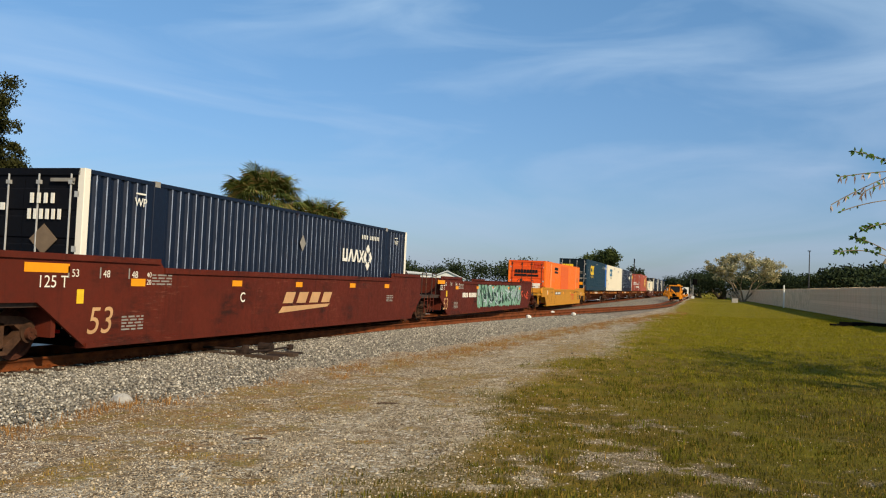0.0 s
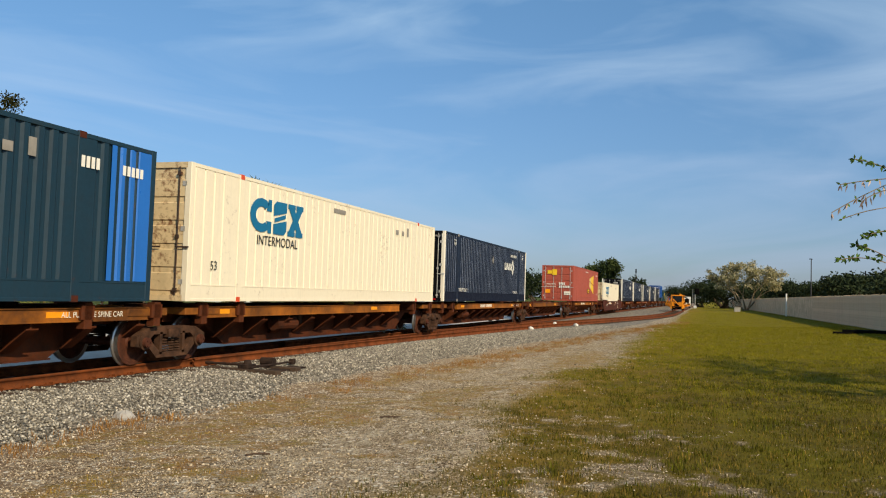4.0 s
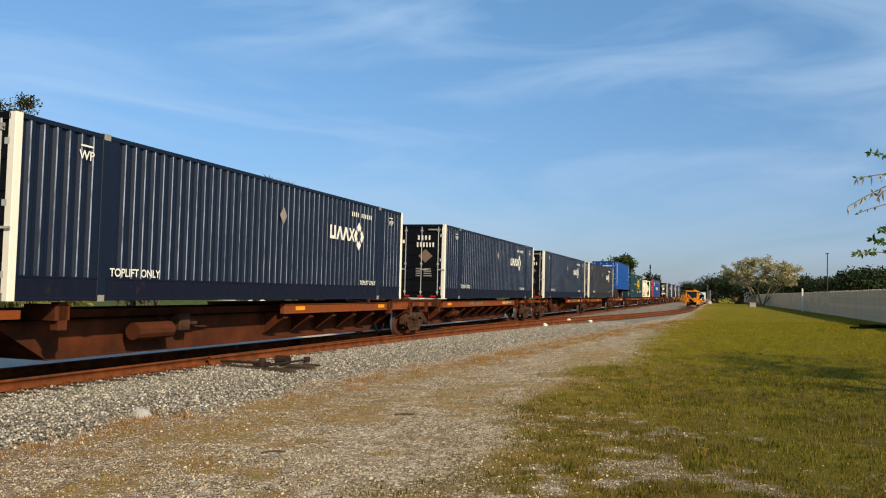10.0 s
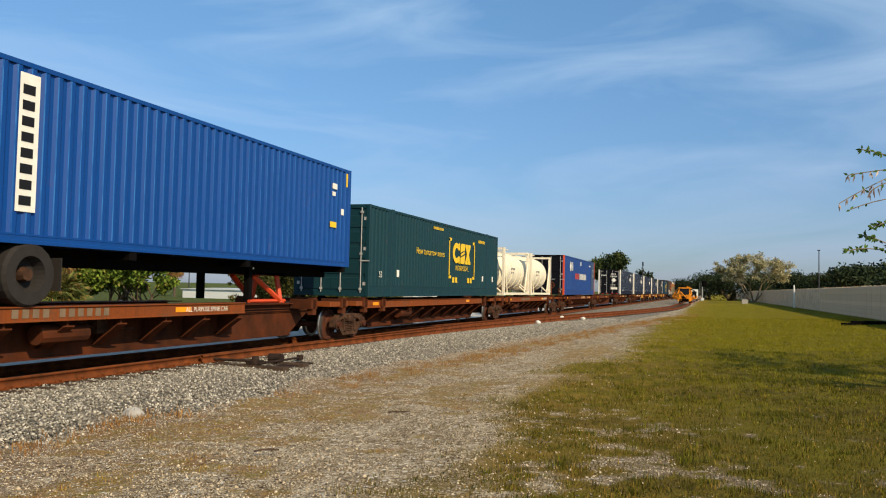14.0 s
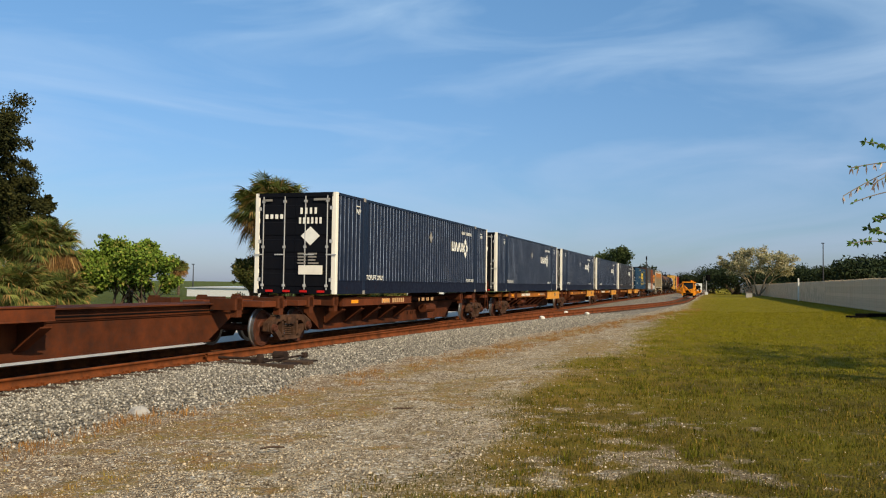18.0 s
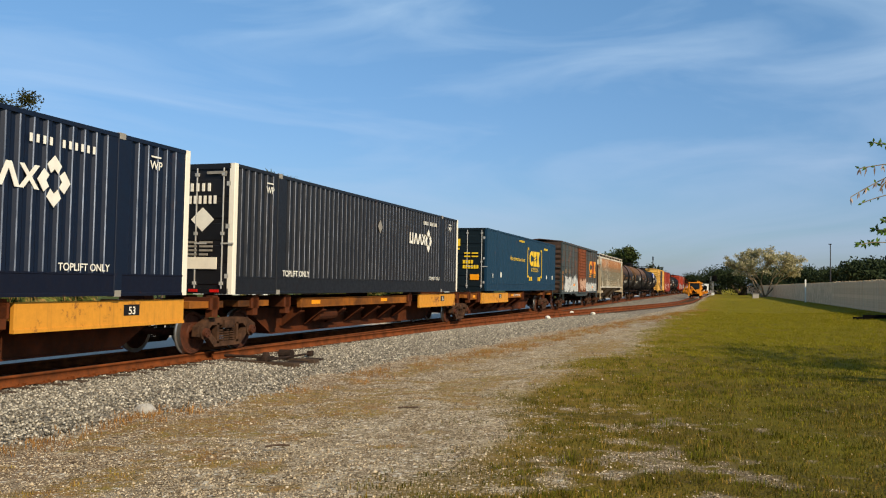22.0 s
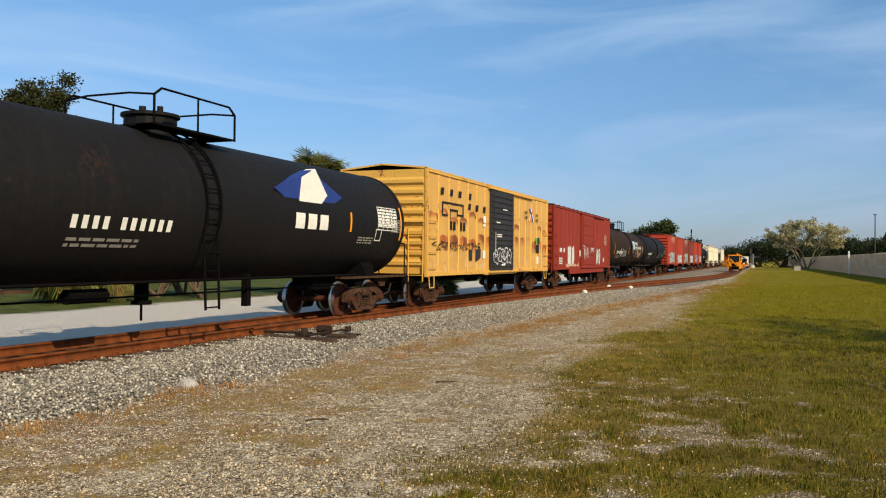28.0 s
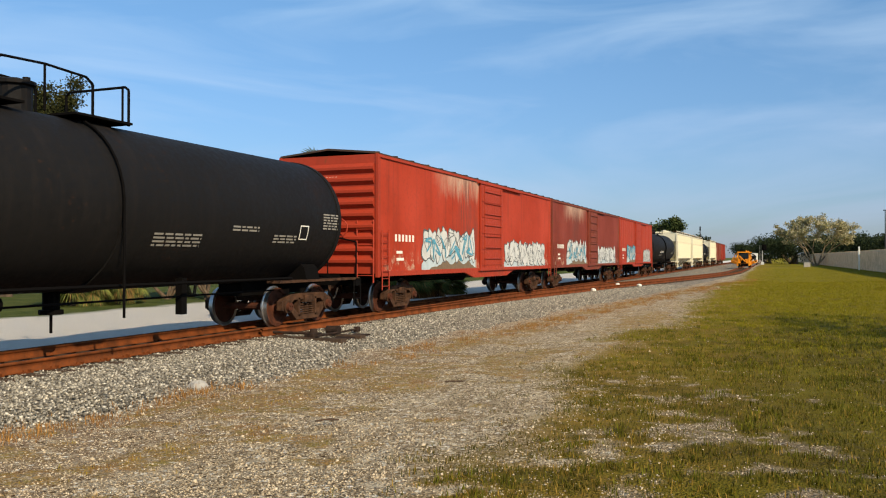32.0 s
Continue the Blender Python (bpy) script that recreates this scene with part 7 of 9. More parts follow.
# ---- cars ----
def well_car(u, L, mat, label, top, end_top, bottom, trucks, seed, style, raised=4.0, slopes=None, nose=1.2):
    """A well car: deep side plates between raised ends over the trucks."""
    c = aboard("well_car", label, "railway car", u, "well cars")
    x = 1.5
    a, b = 1.1, L - 1.1           # where the deep well begins and ends
    r0, r1 = raised, L - raised   # ends of the raised corners
    f0, f1, g0, g1 = slopes or (a - 0.1, a + 1.0, b - 1.0, b + 0.1)
    ze = 0.8 if slopes else 0.98
    rail_top = 1.5 if slopes else 1.85
    prof = [(nose, 0.98), (nose, ze), (f0, ze), (f1, bottom), (g0, bottom), (g1, ze), (L - 1.2, ze), (L - 1.2, 0.98), (L - 1.2, end_top - 0.12), (L - 1.35, end_top), (r1, end_top), (r1 - 0.15, top), (r0 + 0.15, top), (r0, end_top), (nose + 0.15, end_top), (nose, end_top - 0.12)]
    plate = Mesh().prism(prof, x - 0.05, x, "x")
    for s in (1, -1):
        o = part("side_plate", plate, mat, c)
        o.matrix_basis = Matrix.Diagonal((s, 1, 1, 1))
        ch = part("top_chord", Mesh().box(x - 0.1, x + 0.035, r0 + 0.15, r1 - 0.15, top - 0.1, top + 0.012).box(x - 0.1, x + 0.035, nose + 0.15, r0, end_top - 0.09, end_top + 0.012).box(x - 0.1, x + 0.035, r1, L - 1.35, end_top - 0.09, end_top + 0.012), mat, c)
        ch.matrix_basis = Matrix.Diagonal((s, 1, 1, 1))
        bt = part("bottom_chord", Mesh().box(x - 0.2, x + 0.03, f1, g0, bottom - 0.03, bottom + 0.06), mat, c)
        bt.matrix_basis = Matrix.Diagonal((s, 1, 1, 1))
    for y0, y1 in ((0.0, f0 + 0.5), (g1 - 0.5, L)):
        part("end_deck", Mesh().box(-1.42, 1.42, y0, y1, 0.9, 1.02), "box_dark" if style == "brown" else mat, c)
        part("bulkhead", Mesh().box(-1.42, 1.42, (y1 - 0.1) if y0 == 0 else y0, y1 if y0 == 0 else y0 + 0.1, 0.4, end_top - 0.06), mat, c)
        part("walkway", Mesh().box(-1.3, 1.3, y0 + 0.15, y0 + 0.75, 1.03, 1.07), "under", c)
    for k in range(7):
        y = f1 + 0.2 + (g0 - f1 - 0.4) * k / 6
        part("cross_member", Mesh().box(-1.42, 1.42, y - 0.12, y + 0.12, bottom - 0.02, bottom + 0.12), "under", c)
    for y, s in ((0.25, -1), (L - 0.25, 1))[1 if nose < 0 else 0:]:
        part("handrail", Mesh().tube([(1.4, y, 1.0), (1.4, y, rail_top), (1.4, y + s * -0.5, rail_top), (1.4, y + s * -0.5, 1.0)], 0.018, 6), "box_dark" if style == "brown" else mat, c)
        part("step_ladder", ladder(y - 0.2, y + 0.2, 0.35, 0.95, 1.42, 2, 0.014), mat, c)
    part("brake_stand", Mesh().box(0.2, 0.35, 0.1, 0.2, 1.0, 1.9), "box_dark", c)
    part("brake_wheel", Mesh().hoop(0.27, 0.0, 1.7, 0.22), "box_dark", c)
    for y in trucks:
        truck(c, y)
    rng = random.Random(seed)
    amber = [(3.2, top - 0.35, 0.4, 0.14), (6.6, top - 0.33, 0.4, 0.13), (9.6, top - 0.33, 0.35, 0.13), (13.0, top - 0.33, 0.4, 0.13), (15.8, top - 0.33, 0.4, 0.13)]
    pr = small_print(rng, 3.8, top - 0.15, 0.6, 4, 0.03) + small_print(rng, 16.0, top - 0.6, 0.6, 4, 0.03)
    if style == "brown":
        part("reflector", bars([(0.7, end_top - 0.3, 0.95, 0.15)] + amber, x), "amber", c)
        words("125 T", 1.3, end_top - 0.54, 0.2, "post_white", x, c)
        words("53", 2.42 if seed == 1 else 1.8, 0.43, 0.47, "cream_mark", x, c, False, 0.18)
        for k, t in enumerate(("53", "48", "48")):
            words(t, 1.79 + 0.75 * k, end_top - 0.36, 0.13, "post_white", x, c)
        words("40", 3.7, end_top - 0.34, 0.1, "post_white", x, c)
        words("20", 3.7, end_top - 0.48, 0.1, "post_white", x, c)
        words("C", 7.05, 0.92, 0.22, "post_white", x, c, True)
        part("print_bars", bars(pr + [(1.62 + 0.75 * k, end_top - 0.38, 0.03, 0.19) for k in range(3)] + small_print(rng, 3.0, 0.68, 0.6, 5, 0.03), x), "grey_mark", c)
        if seed == 1:
            part("logo", shape([[(8.95 + 0.72 * k, 0.86), (9.45 + 0.72 * k, 0.86), (9.62 + 0.72 * k, 1.14), (9.12 + 0.72 * k, 1.14)] for k in range(4)] + [[(8.75, 0.62), (11.5, 0.74), (11.65, 0.82), (8.95, 0.78)]], x), "cream_mark", c, "pale slanted block logo with a wedge")
        else:
            part("number_stencil", bars([(4.3 + 0.22 * k + (0.14 if k > 3 else 0), 0.9, 0.16, 0.2) for k in range(10)], x), "post_white", c)
        part("yellow_plate", bars([(1.85, 0.95, 0.16, 0.24)], x), "yellow", c)
    if style == "yellow":
        part("number_plate", bars([(6.15, top - 0.38, 2.35, 0.2)], x), "black", c, "black number plate")
        part("number_stencil", bars([(6.3 + 0.2 * k + (0.12 if k > 3 else 0), top - 0.35, 0.13, 0.14) for k in range(10)], x + 0.006), "white", c)
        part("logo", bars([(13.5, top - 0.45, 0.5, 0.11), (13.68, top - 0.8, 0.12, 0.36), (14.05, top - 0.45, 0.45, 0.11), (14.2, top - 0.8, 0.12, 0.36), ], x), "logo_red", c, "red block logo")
        part("logo", shape([[(14.55, top - 0.8), (14.7, top - 0.8), (15.1, top - 0.34), (14.95, top - 0.34)], [(14.55, top - 0.34), (14.7, top - 0.34), (14.8, top - 0.52), (14.68, top - 0.58)], [(14.88, top - 0.62), (14.98, top - 0.56), (15.1, top - 0.8), (14.95, top - 0.8)]], x), "logo_red", c)
        part("white_plate", bars([(3.05, top - 0.36, 0.2, 0.28), (19.2, 0.9, 0.2, 0.22)], x), "white", c)
        words("53", 17.5, 0.5, 0.42, "black", x, c, True)
        part("black_plate", bars([(18.2, 0.5, 0.6, 0.34)], x), "black", c)
        part("reflector", bars([(0.7, end_top - 0.36, 0.5, 0.3)] + amber, x), "amber", c)
        part("print_bars", bars([(4.0 + 0.5 * k, top - 0.28, 0.12, 0.12) for k in range(3)] + [(15.8 + 0.45 * k, top - 0.26, 0.12, 0.12) for k in range(5)] + small_print(rng, 15.0, top - 0.2, 0.7, 2, 0.03), x), "black", c)
        for y in (2.9, 4.6, 6.0):
            part("seam", shape([[(y, bottom + 0.08), (y + 0.03, bottom + 0.08), (y + 0.32, top - 0.4), (y + 0.29, top - 0.4)]], x - 0.001), "fec_brown", c)
    if style == "oxide":
        part("number_stencil", bars([(6.66 + 0.215 * k + (0.12 if k > 2 else 0), top - 0.33, 0.16, 0.22) for k in range(8)], x), "white", c)
        part("emblem", Mesh().ring((x - 0.002, 8.9, top - 0.23), (x + 0.006, 8.9, top - 0.23), 0.13, n=16), "post_white", c)
        part("reflector", bars([(5.85, top - 0.3, 0.5, 0.11), (9.15, top - 0.3, 0.4, 0.11), (13.0, top - 0.3, 0.3, 0.1)], x), "amber", c)
        for k, t in enumerate(("48", "45")):
            words(t, 3.55 + 0.55 * k, top - 0.52, 0.16, "grey_mark", x, c)
        words("40", 5.25, top - 0.4, 0.14, "post_white", x, c)
        words("20", 5.25, top - 0.57, 0.14, "post_white", x, c)
        part("print_bars", bars(small_print(rng, 4.45, top - 0.35, 0.6, 4, 0.03) + small_print(rng, 16.0, top - 0.6, 0.6, 4, 0.03) + [(13.2, top - 0.2, 0.7, 0.08), (12.6, top - 0.46, 0.5, 0.06), (15.6, top - 0.3, 0.7, 0.1)], x), "post_white", c)
        words("57", 16.5, 0.6, 0.22, "post_white", x, c)
    coupler(c, 0, -1)
    coupler(c, L, 1)
    return c


def spine_unit(car, y0, y1, sill, panels, ext, text=True, panel=(-5.95, -1.75)):
    """One articulated platform: deep centre sill, outrigger ribs, side sills over part of its length."""
    beam = Mesh().prism([(y0 - 0.4, 0.8), (y0 + 1.75, 0.8), (y0 + 2.75, 0.25), (y1 - 2.75, 0.25), (y1 - 1.75, 0.8), (y1 + 0.4, 0.8), (y1 + 0.4, 1.06), (y0 - 0.4, 1.06)], -0.5, 0.5, "x")
    part("centre_sill", beam, "spine", car)
    part("bottom_flange", Mesh().box(-0.56, 0.56, y0 + 2.75, y1 - 2.75, 0.22, 0.25), "spine", car)
    part("top_flange", Mesh().box(-0.62, 0.62, y0, y1, 1.06, 1.09), "spine", car)
    part("web_stiffener", Mesh().box(-0.53, 0.53, y0 + 1.4, y1 - 1.4, 0.84, 0.87), "spine", car)
    xo = 1.12
    e0, e1 = y0 + ext[0], y1 - ext[1]
    rib = cached(("rib",), lambda: Mesh().prism([(0.5, 0.42), (0.56, 0.42), (1.06, 0.8), (1.06, 0.92), (0.5, 0.92)], -0.02, 0.02).prism([(0.5, 0.40), (0.57, 0.40), (1.09, 0.79), (1.09, 0.815), (0.55, 0.43), (0.5, 0.43)], -0.13, 0.13).data("rib", MAT["spine"]))
    ped = cached(("ped",), lambda: Mesh().box(0.5, 1.2, -0.16, 0.16, 0.94, 1.2, 0.02).box(1.02, 1.2, -0.1, 0.1, 0.78, 1.24, 0.01).data("pedestal", MAT["spine"]))
    for s in (1, -1):
        flip = Matrix.Diagonal((s, 1, 1, 1))
        o = part("side_sill", Mesh().prism([(xo - 0.1, 0.9), (xo + 0.02, 0.9), (xo + 0.02, 0.915), (xo, 0.925), (xo, 1.12), (xo + 0.03, 1.13), (xo + 0.03, 1.15), (xo - 0.12, 1.15)], e0, e1), sill, car)
        o.matrix_basis = flip
        o = part("side_shelf", Mesh().box(0.6, xo - 0.1, e0, e1, 1.125, 1.145), "spine", car)
        o.matrix_basis = flip
        n = max(1, round((e1 - e0) / 1.42))
        for k in range(n + 1):
            o = part("rib", rib, "", car)
            o.matrix_basis = pose(0, e0 + 0.15 + (e1 - e0 - 0.3) * k / n, 0) @ flip
        for yy in (y0 + 0.9, y0 + 2.4, y1 - (6.2 if panels else 2.6), y1 - 0.7):
            o = part("pedestal", ped, "", car)
            o.matrix_basis = pose(0, yy, 0) @ flip
        for a, b in ((y0 + 0.3, y0 + 1.6), (y1 - 1.5, y1 - 0.3)):
            o = part("end_sill", Mesh().box(0.5, xo + 0.02, a, b, 0.98, 1.12, 0.02), sill, car)
            o.matrix_basis = flip
    if panels:
        for a, b in ((y1 + panel[0], y1 + panel[1]),):
            part("sill_panel", Mesh().box(xo - 0.02, xo + 0.05, a, b, 0.76, 1.18).box(xo - 0.02, xo + 0.07, a, b, 0.7, 0.76), "sill_yellow", car, "yellow painted sill panel")
            if b - a > 3:
                part("plate", bars([(b - 1.75, 0.9, 0.42, 0.2)], xo + 0.05), "black", car)
                words("53", b - 1.54, 0.925, 0.14, "post_white", xo + 0.058, car, True)
    part("reflector", bars([(e0 + 0.6, 0.98, 0.5, 0.1), (e1 - 2.6, 0.98, 0.5, 0.1)], xo), "amber", car)
    if text and sill == "sill_rust":
        yn = e0 + (e1 - e0) * 0.52
        part("number_stencil", bars([(yn + 0.19 * k + (0.16 if k > 3 else 0), 0.95, 0.12, 0.15) for k in range(10)], xo + 0.004), "cream_mark", car)
        part("number_stencil", bars([(yn + 3.5 + 0.17 * k, 0.96, 0.1, 0.12) for k in (0, 2, 3, 5, 6, 8, 9)], xo + 0.004), "cream_mark", car)
    elif text:
        part("number_stencil", bars([(e0 + (e1 - e0) * 0.3 + 0.21 * k + (0.15 if k > 3 else 0), 0.965, 0.13, 0.14) for k in range(10)], xo + 0.004), "tan_mark" if sill == "sill_orange" else "post_white", car)
        words("ALL PURPOSE SPINE CAR", e1 - 1.5, 0.98, 0.1, "post_white", xo + 0.006, car)
    part("brake_valve", Mesh().box(0.5, 0.78, y0 + 6.1, y0 + 6.45, 0.62, 0.98, 0.03).ring((0.64, y0 + 6.45, 0.78), (0.64, y0 + 6.75, 0.78), 0.1, n=10).tube([(0.58, y0 + 5.6, 0.9), (0.66, y0 + 6.2, 0.7), (0.58, y0 + 7.3, 0.66)], 0.018, 5), "truck", car)
    yt = y1 - 6.4 if ext[1] > 8.1 else y0 + 4.6
    part("brake_tank", Mesh().ring((0.8, yt, 0.66), (0.8, yt + 1.1, 0.66), 0.17, n=12), "spine", car)
    part("air_pipe", Mesh().tube([(0.6, y0 + 1.0, 0.93), (0.6, y1 - 1.0, 0.93)], 0.02, 5), "under", car)


def spine_car(us, sill, panels, label, exts=((3.2, 0.9), (0.9, 4.0))):
    """Units that share the trucks between them."""
    c = aboard("spine_car", label, "railway car", us[0] - 1.6, "spine cars")
    ys = [q - us[0] + 1.6 for q in us]
    for k, (a, b) in enumerate(zip(ys, ys[1:])):
        spine_unit(c, a, b, sill, panels == "yellow", exts[k % len(exts)], k % 2 == 0, {3: (-5.2, -1.1), 4: (-14.3, -9.5)}.get(k, (-5.95, -1.75)))
    for y in ys:
        truck(c, y)
    for y, s in ((ys[0] - 1.3, -1), (ys[-1] + 1.3, 1)):
        part("end_platform", Mesh().box(-1.2, 1.2, y - 0.35, y + 0.35, 0.98, 1.1, 0.03), sill, c)
        part("draft_sill", Mesh().box(-0.3, 0.3, y - 0.5 if s < 0 else y - 1.3, y + 1.3 if s < 0 else y + 0.5, 0.66, 0.98), "spine", c)
        part("end_ladder", ladder(y - 0.22, y + 0.22, 0.35, 1.75, 1.22, 4, 0.014), "spine", c)
        coupler(c, y + s * 0.35, s)
    part("brake_wheel", Mesh().hoop(0.6, ys[-1] + 1.5, 1.95, 0.22).ring((0.6, ys[-1] + 1.5, 1.1), (0.6, ys[-1] + 1.5, 2.0), 0.03), sill, c)
    return c


def grabs(c, L, x, z0, z1, mat, bars_only=False):
    if bars_only:
        for ya, yb in ((0.1, 0.75), (L - 0.75, L - 0.1)):
            for k in range(4):
                z = z0 + 0.65 + 0.5 * k
                part("grab_iron", Mesh().tube([(x - 0.02, ya, z), (x + 0.07, ya, z), (x + 0.07, yb, z), (x - 0.02, yb, z)], 0.015, 5), mat, c)
            part("sill_step", Mesh().tube([(x, ya + 0.05, z0 + 0.4), (x + 0.02, ya + 0.08, z0), (x + 0.02, yb - 0.2, z0), (x, yb - 0.15, z0 + 0.4)], 0.018, 5), mat, c)
        part("end_bar", Mesh().tube([(x - 1.7, -0.02, z0 + 2.1), (x - 1.7, -0.12, z0 + 2.1), (x - 0.1, -0.12, z0 + 2.1), (x - 0.1, -0.02, z0 + 2.1)], 0.018, 5), mat, c)
    else:
        part("side_ladder", ladder(0.12, 0.55, z0, z1, x + 0.05, 8), mat, c)
        part("side_ladder", ladder(L - 0.55, L - 0.12, z0, z0 + 1.6, x + 0.05, 4), mat, c)
    ld = Mesh()
    for dx in (0.62, 0.12):
        ld.tube([(x - dx, -0.08, z0 + 0.2), (x - dx, -0.08, z0 + 1.9)], 0.022, 6)
    for k in range(4):
        ld.tube([(x - 0.62, -0.08, z0 + 0.4 + 0.42 * k), (x - 0.12, -0.08, z0 + 0.4 + 0.42 * k)], 0.016, 5)
    part("end_ladder", ld, mat, c)


def boxcar(u, L, mat, end_mat, label, top, bottom, door, seed, trucks, post_pitch=1.15, panels=False, door_mat=None, side_mat=None, post_mat=None, grp="boxcars", smooth=False, drop=0.18, ramp=1.0, belly=None):
    """A steel boxcar: ribbed sides, pressed ends, sliding door, peaked roof."""
    c = aboard("boxcar", label, "railway car", u, grp)
    x = 1.56
    side_mat, post_mat, door_mat = side_mat or mat, post_mat or mat, door_mat or mat
    d0, d1 = door
    b0, b1 = belly or (d0 - 0.6, d1 + 0.6)
    for s in (1, -1):
        sh = Mesh().box(x - 0.05, x - 0.03, 0, L, bottom + 0.1, top)
        if panels:
            yy = 0.0
            while yy < L - 0.2:
                if not d0 - 0.3 < yy + post_pitch / 2 < d1 + 0.1:
                    for k in range(8):
                        z = bottom + 0.35 + (top - bottom - 0.5) * k / 8
                        sh.prism([(x - 0.031, z), (x - 0.012, z + 0.03), (x - 0.012, z + 0.07), (x - 0.031, z + 0.10)], yy + 0.1, min(L, yy + post_pitch - 0.04), "y")
                yy += post_pitch
        o = part("side_sheet", sh, side_mat, c)
        o.matrix_basis = Matrix.Diagonal((s, 1, 1, 1))
        pm = cached(("bpost", post_mat, top, bottom), lambda: Mesh().prism([(x - 0.035, -0.07), (x - 0.005, -0.045), (x - 0.005, 0.045), (x - 0.035, 0.07)], bottom + 0.12, top - 0.06, "z").data("side_post", MAT[post_mat]))
        y = 0.0
        n = int(L / post_pitch)
        for k in range(n + 1):
            y = 0.08 + (L - 0.16) * k / n
            if d0 - 0.15 < y < d1 + 0.15 or smooth and 0 < k < n:
                continue
            o = part("side_post", pm, "", c, at=(0, y, 0))
            o.matrix_basis = pose(0, y, 0) @ Matrix.Diagonal((s, 1, 1, 1))
        o = part("side_sill", Mesh().prism([(0, bottom + 0.02), (b0 - ramp, bottom + 0.02), (b0, bottom - drop), (b1, bottom - drop), (b1 + ramp, bottom + 0.02), (L, bottom + 0.02), (L, bottom + 0.16), (0, bottom + 0.16)], x - 0.06, x + 0.012, "x"), mat, c)
        o.matrix_basis = Matrix.Diagonal((s, 1, 1, 1))
        o = part("roof_eave", Mesh().box(x - 0.08, x + 0.015, 0, L, top - 0.09, top + 0.02), mat, c)
        o.matrix_basis = Matrix.Diagonal((s, 1, 1, 1))
        dm = Mesh().box(x - 0.01, x + 0.05, d0, d1, bottom + 0.12, top - 0.12)
        nr = 14 if panels or seed == 2 else 5
        o = part("sliding_door", dm, door_mat, c)
        o.matrix_basis = Matrix.Diagonal((s, 1, 1, 1))
        rib = [(x + 0.05, 0), (x + 0.085, 0.03), (x + 0.085, 0.09), (x + 0.05, 0.12)] if nr > 5 else [(x + 0.05, 0), (x + 0.072, 0.012), (x + 0.072, 0.5), (x + 0.05, 0.512)]
        rbd = Mesh().prism(rib, d0 + 0.08, d1 - 0.08, "y").data("door_panel", MAT[door_mat])
        for k in range(nr):
            q = part("door_panel", rbd, "", o)
            q.matrix_basis = pose(0, 0, bottom + 0.25 + (top - bottom - 0.45) * k / nr)
        if smooth:
            for k in range(7):
                z = bottom + 0.5 + (top - bottom - 0.9) * k / 6
                q = part("cross_bar", Mesh().tube([(x + 0.1, d0 + 0.3, z), (x + 0.1, d1 - 0.25, z)], 0.022, 6), door_mat, o)
        for z0, z1 in ((bottom + 0.05, bottom + 0.12), (top - 0.13, top - 0.08)):
            o = part("door_track", Mesh().box(x - 0.02, x + 0.09, d0 - 0.2, min(L - 0.2, d1 + (d1 - d0)), z0, z1), mat, c)
            o.matrix_basis = Matrix.Diagonal((s, 1, 1, 1))
        for yb in (d0 + 0.35, d1 - 0.3):
            o = part("door_bar", Mesh().tube([(x + 0.085, yb, bottom + 0.2), (x + 0.085, yb, top - 0.2)], 0.016, 6), door_mat, c)
            o.matrix_basis = Matrix.Diagonal((s, 1, 1, 1))
    rf = Mesh().prism([(-x - 0.02, top - 0.01), (x + 0.02, top - 0.01), (x + 0.02, top + 0.02), (0, top + 0.17), (-x - 0.02, top + 0.02)], -0.02, L + 0.02)
    n = int(L / 1.1)
    for k in range(n + 1):
        y = (L - 0.1) * k / n
        rf.prism([(-x, top + 0.02), (x, top + 0.02), (x, top + 0.055), (0, top + 0.205), (-x, top + 0.055)], y, y + 0.09)
    part("roof", rf, mat if mat.startswith("box_yellow") else "box_dark", c)
    for yy, s in ((0.0, -1), (L, 1)):
        em = Mesh().box(-x + 0.03, x - 0.03, yy - 0.02, yy + 0.02, bottom + 0.1, top)
        em.prism([(-x + 0.03, top), (x - 0.03, top), (0, top + 0.15)], yy - 0.02, yy + 0.02)
        es = part("end_sheet", em, end_mat, c)
        rbm = Mesh().prism([(0.02, 0), (0.12, 0.1), (0.12, 0.17), (0.02, 0.27)] if smooth else [(0.02, 0), (0.085, 0.08), (0.085, 0.18), (0.02, 0.27)], -x + 0.12, x - 0.12, "x").data("end_rib", MAT[end_mat])
        for k in range(9):
            o = part("end_rib", rbm, "", es)
            o.matrix_basis = pose(0, yy, bottom + 0.3 + (top - bottom - 0.5) * k / 9) @ Matrix.Diagonal((1, s, 1, 1))
        for sx in (1, -1):
            part("corner_post", Mesh().box(sx * (x - 0.03) - 0.04, sx * (x - 0.03) + 0.04, yy - 0.05, yy + 0.05, bottom, top), mat, c)
        coupler(c, yy, s)
    grabs(c, L, x, bottom - 0.35, bottom + 1.3, mat, seed in (1, 2, 3))
    part("brake_wheel", Mesh().hoop(0.5, -0.28, bottom + 1.35, 0.25).ring((0.5, -0.3, bottom + 1.35), (0.5, 0.0, bottom + 1.35), 0.03), mat, c)
    part("centre_sill", Mesh().box(-0.35, 0.35, 0.0, L, bottom - 0.2, bottom + 0.1), "under", c)
    part("underframe", Mesh().box(-1.3, 1.3, 3.6, L - 3.6, bottom - 0.1, bottom + 0.08).ring((0.3, L * 0.5 - 0.5, bottom - 0.2), (0.3, L * 0.5 + 0.5, bottom - 0.2), 0.14, n=12).tube([(0.75, 3.0, bottom - 0.2), (0.75, L - 3.0, bottom - 0.2)], 0.025, 5), "under", c)
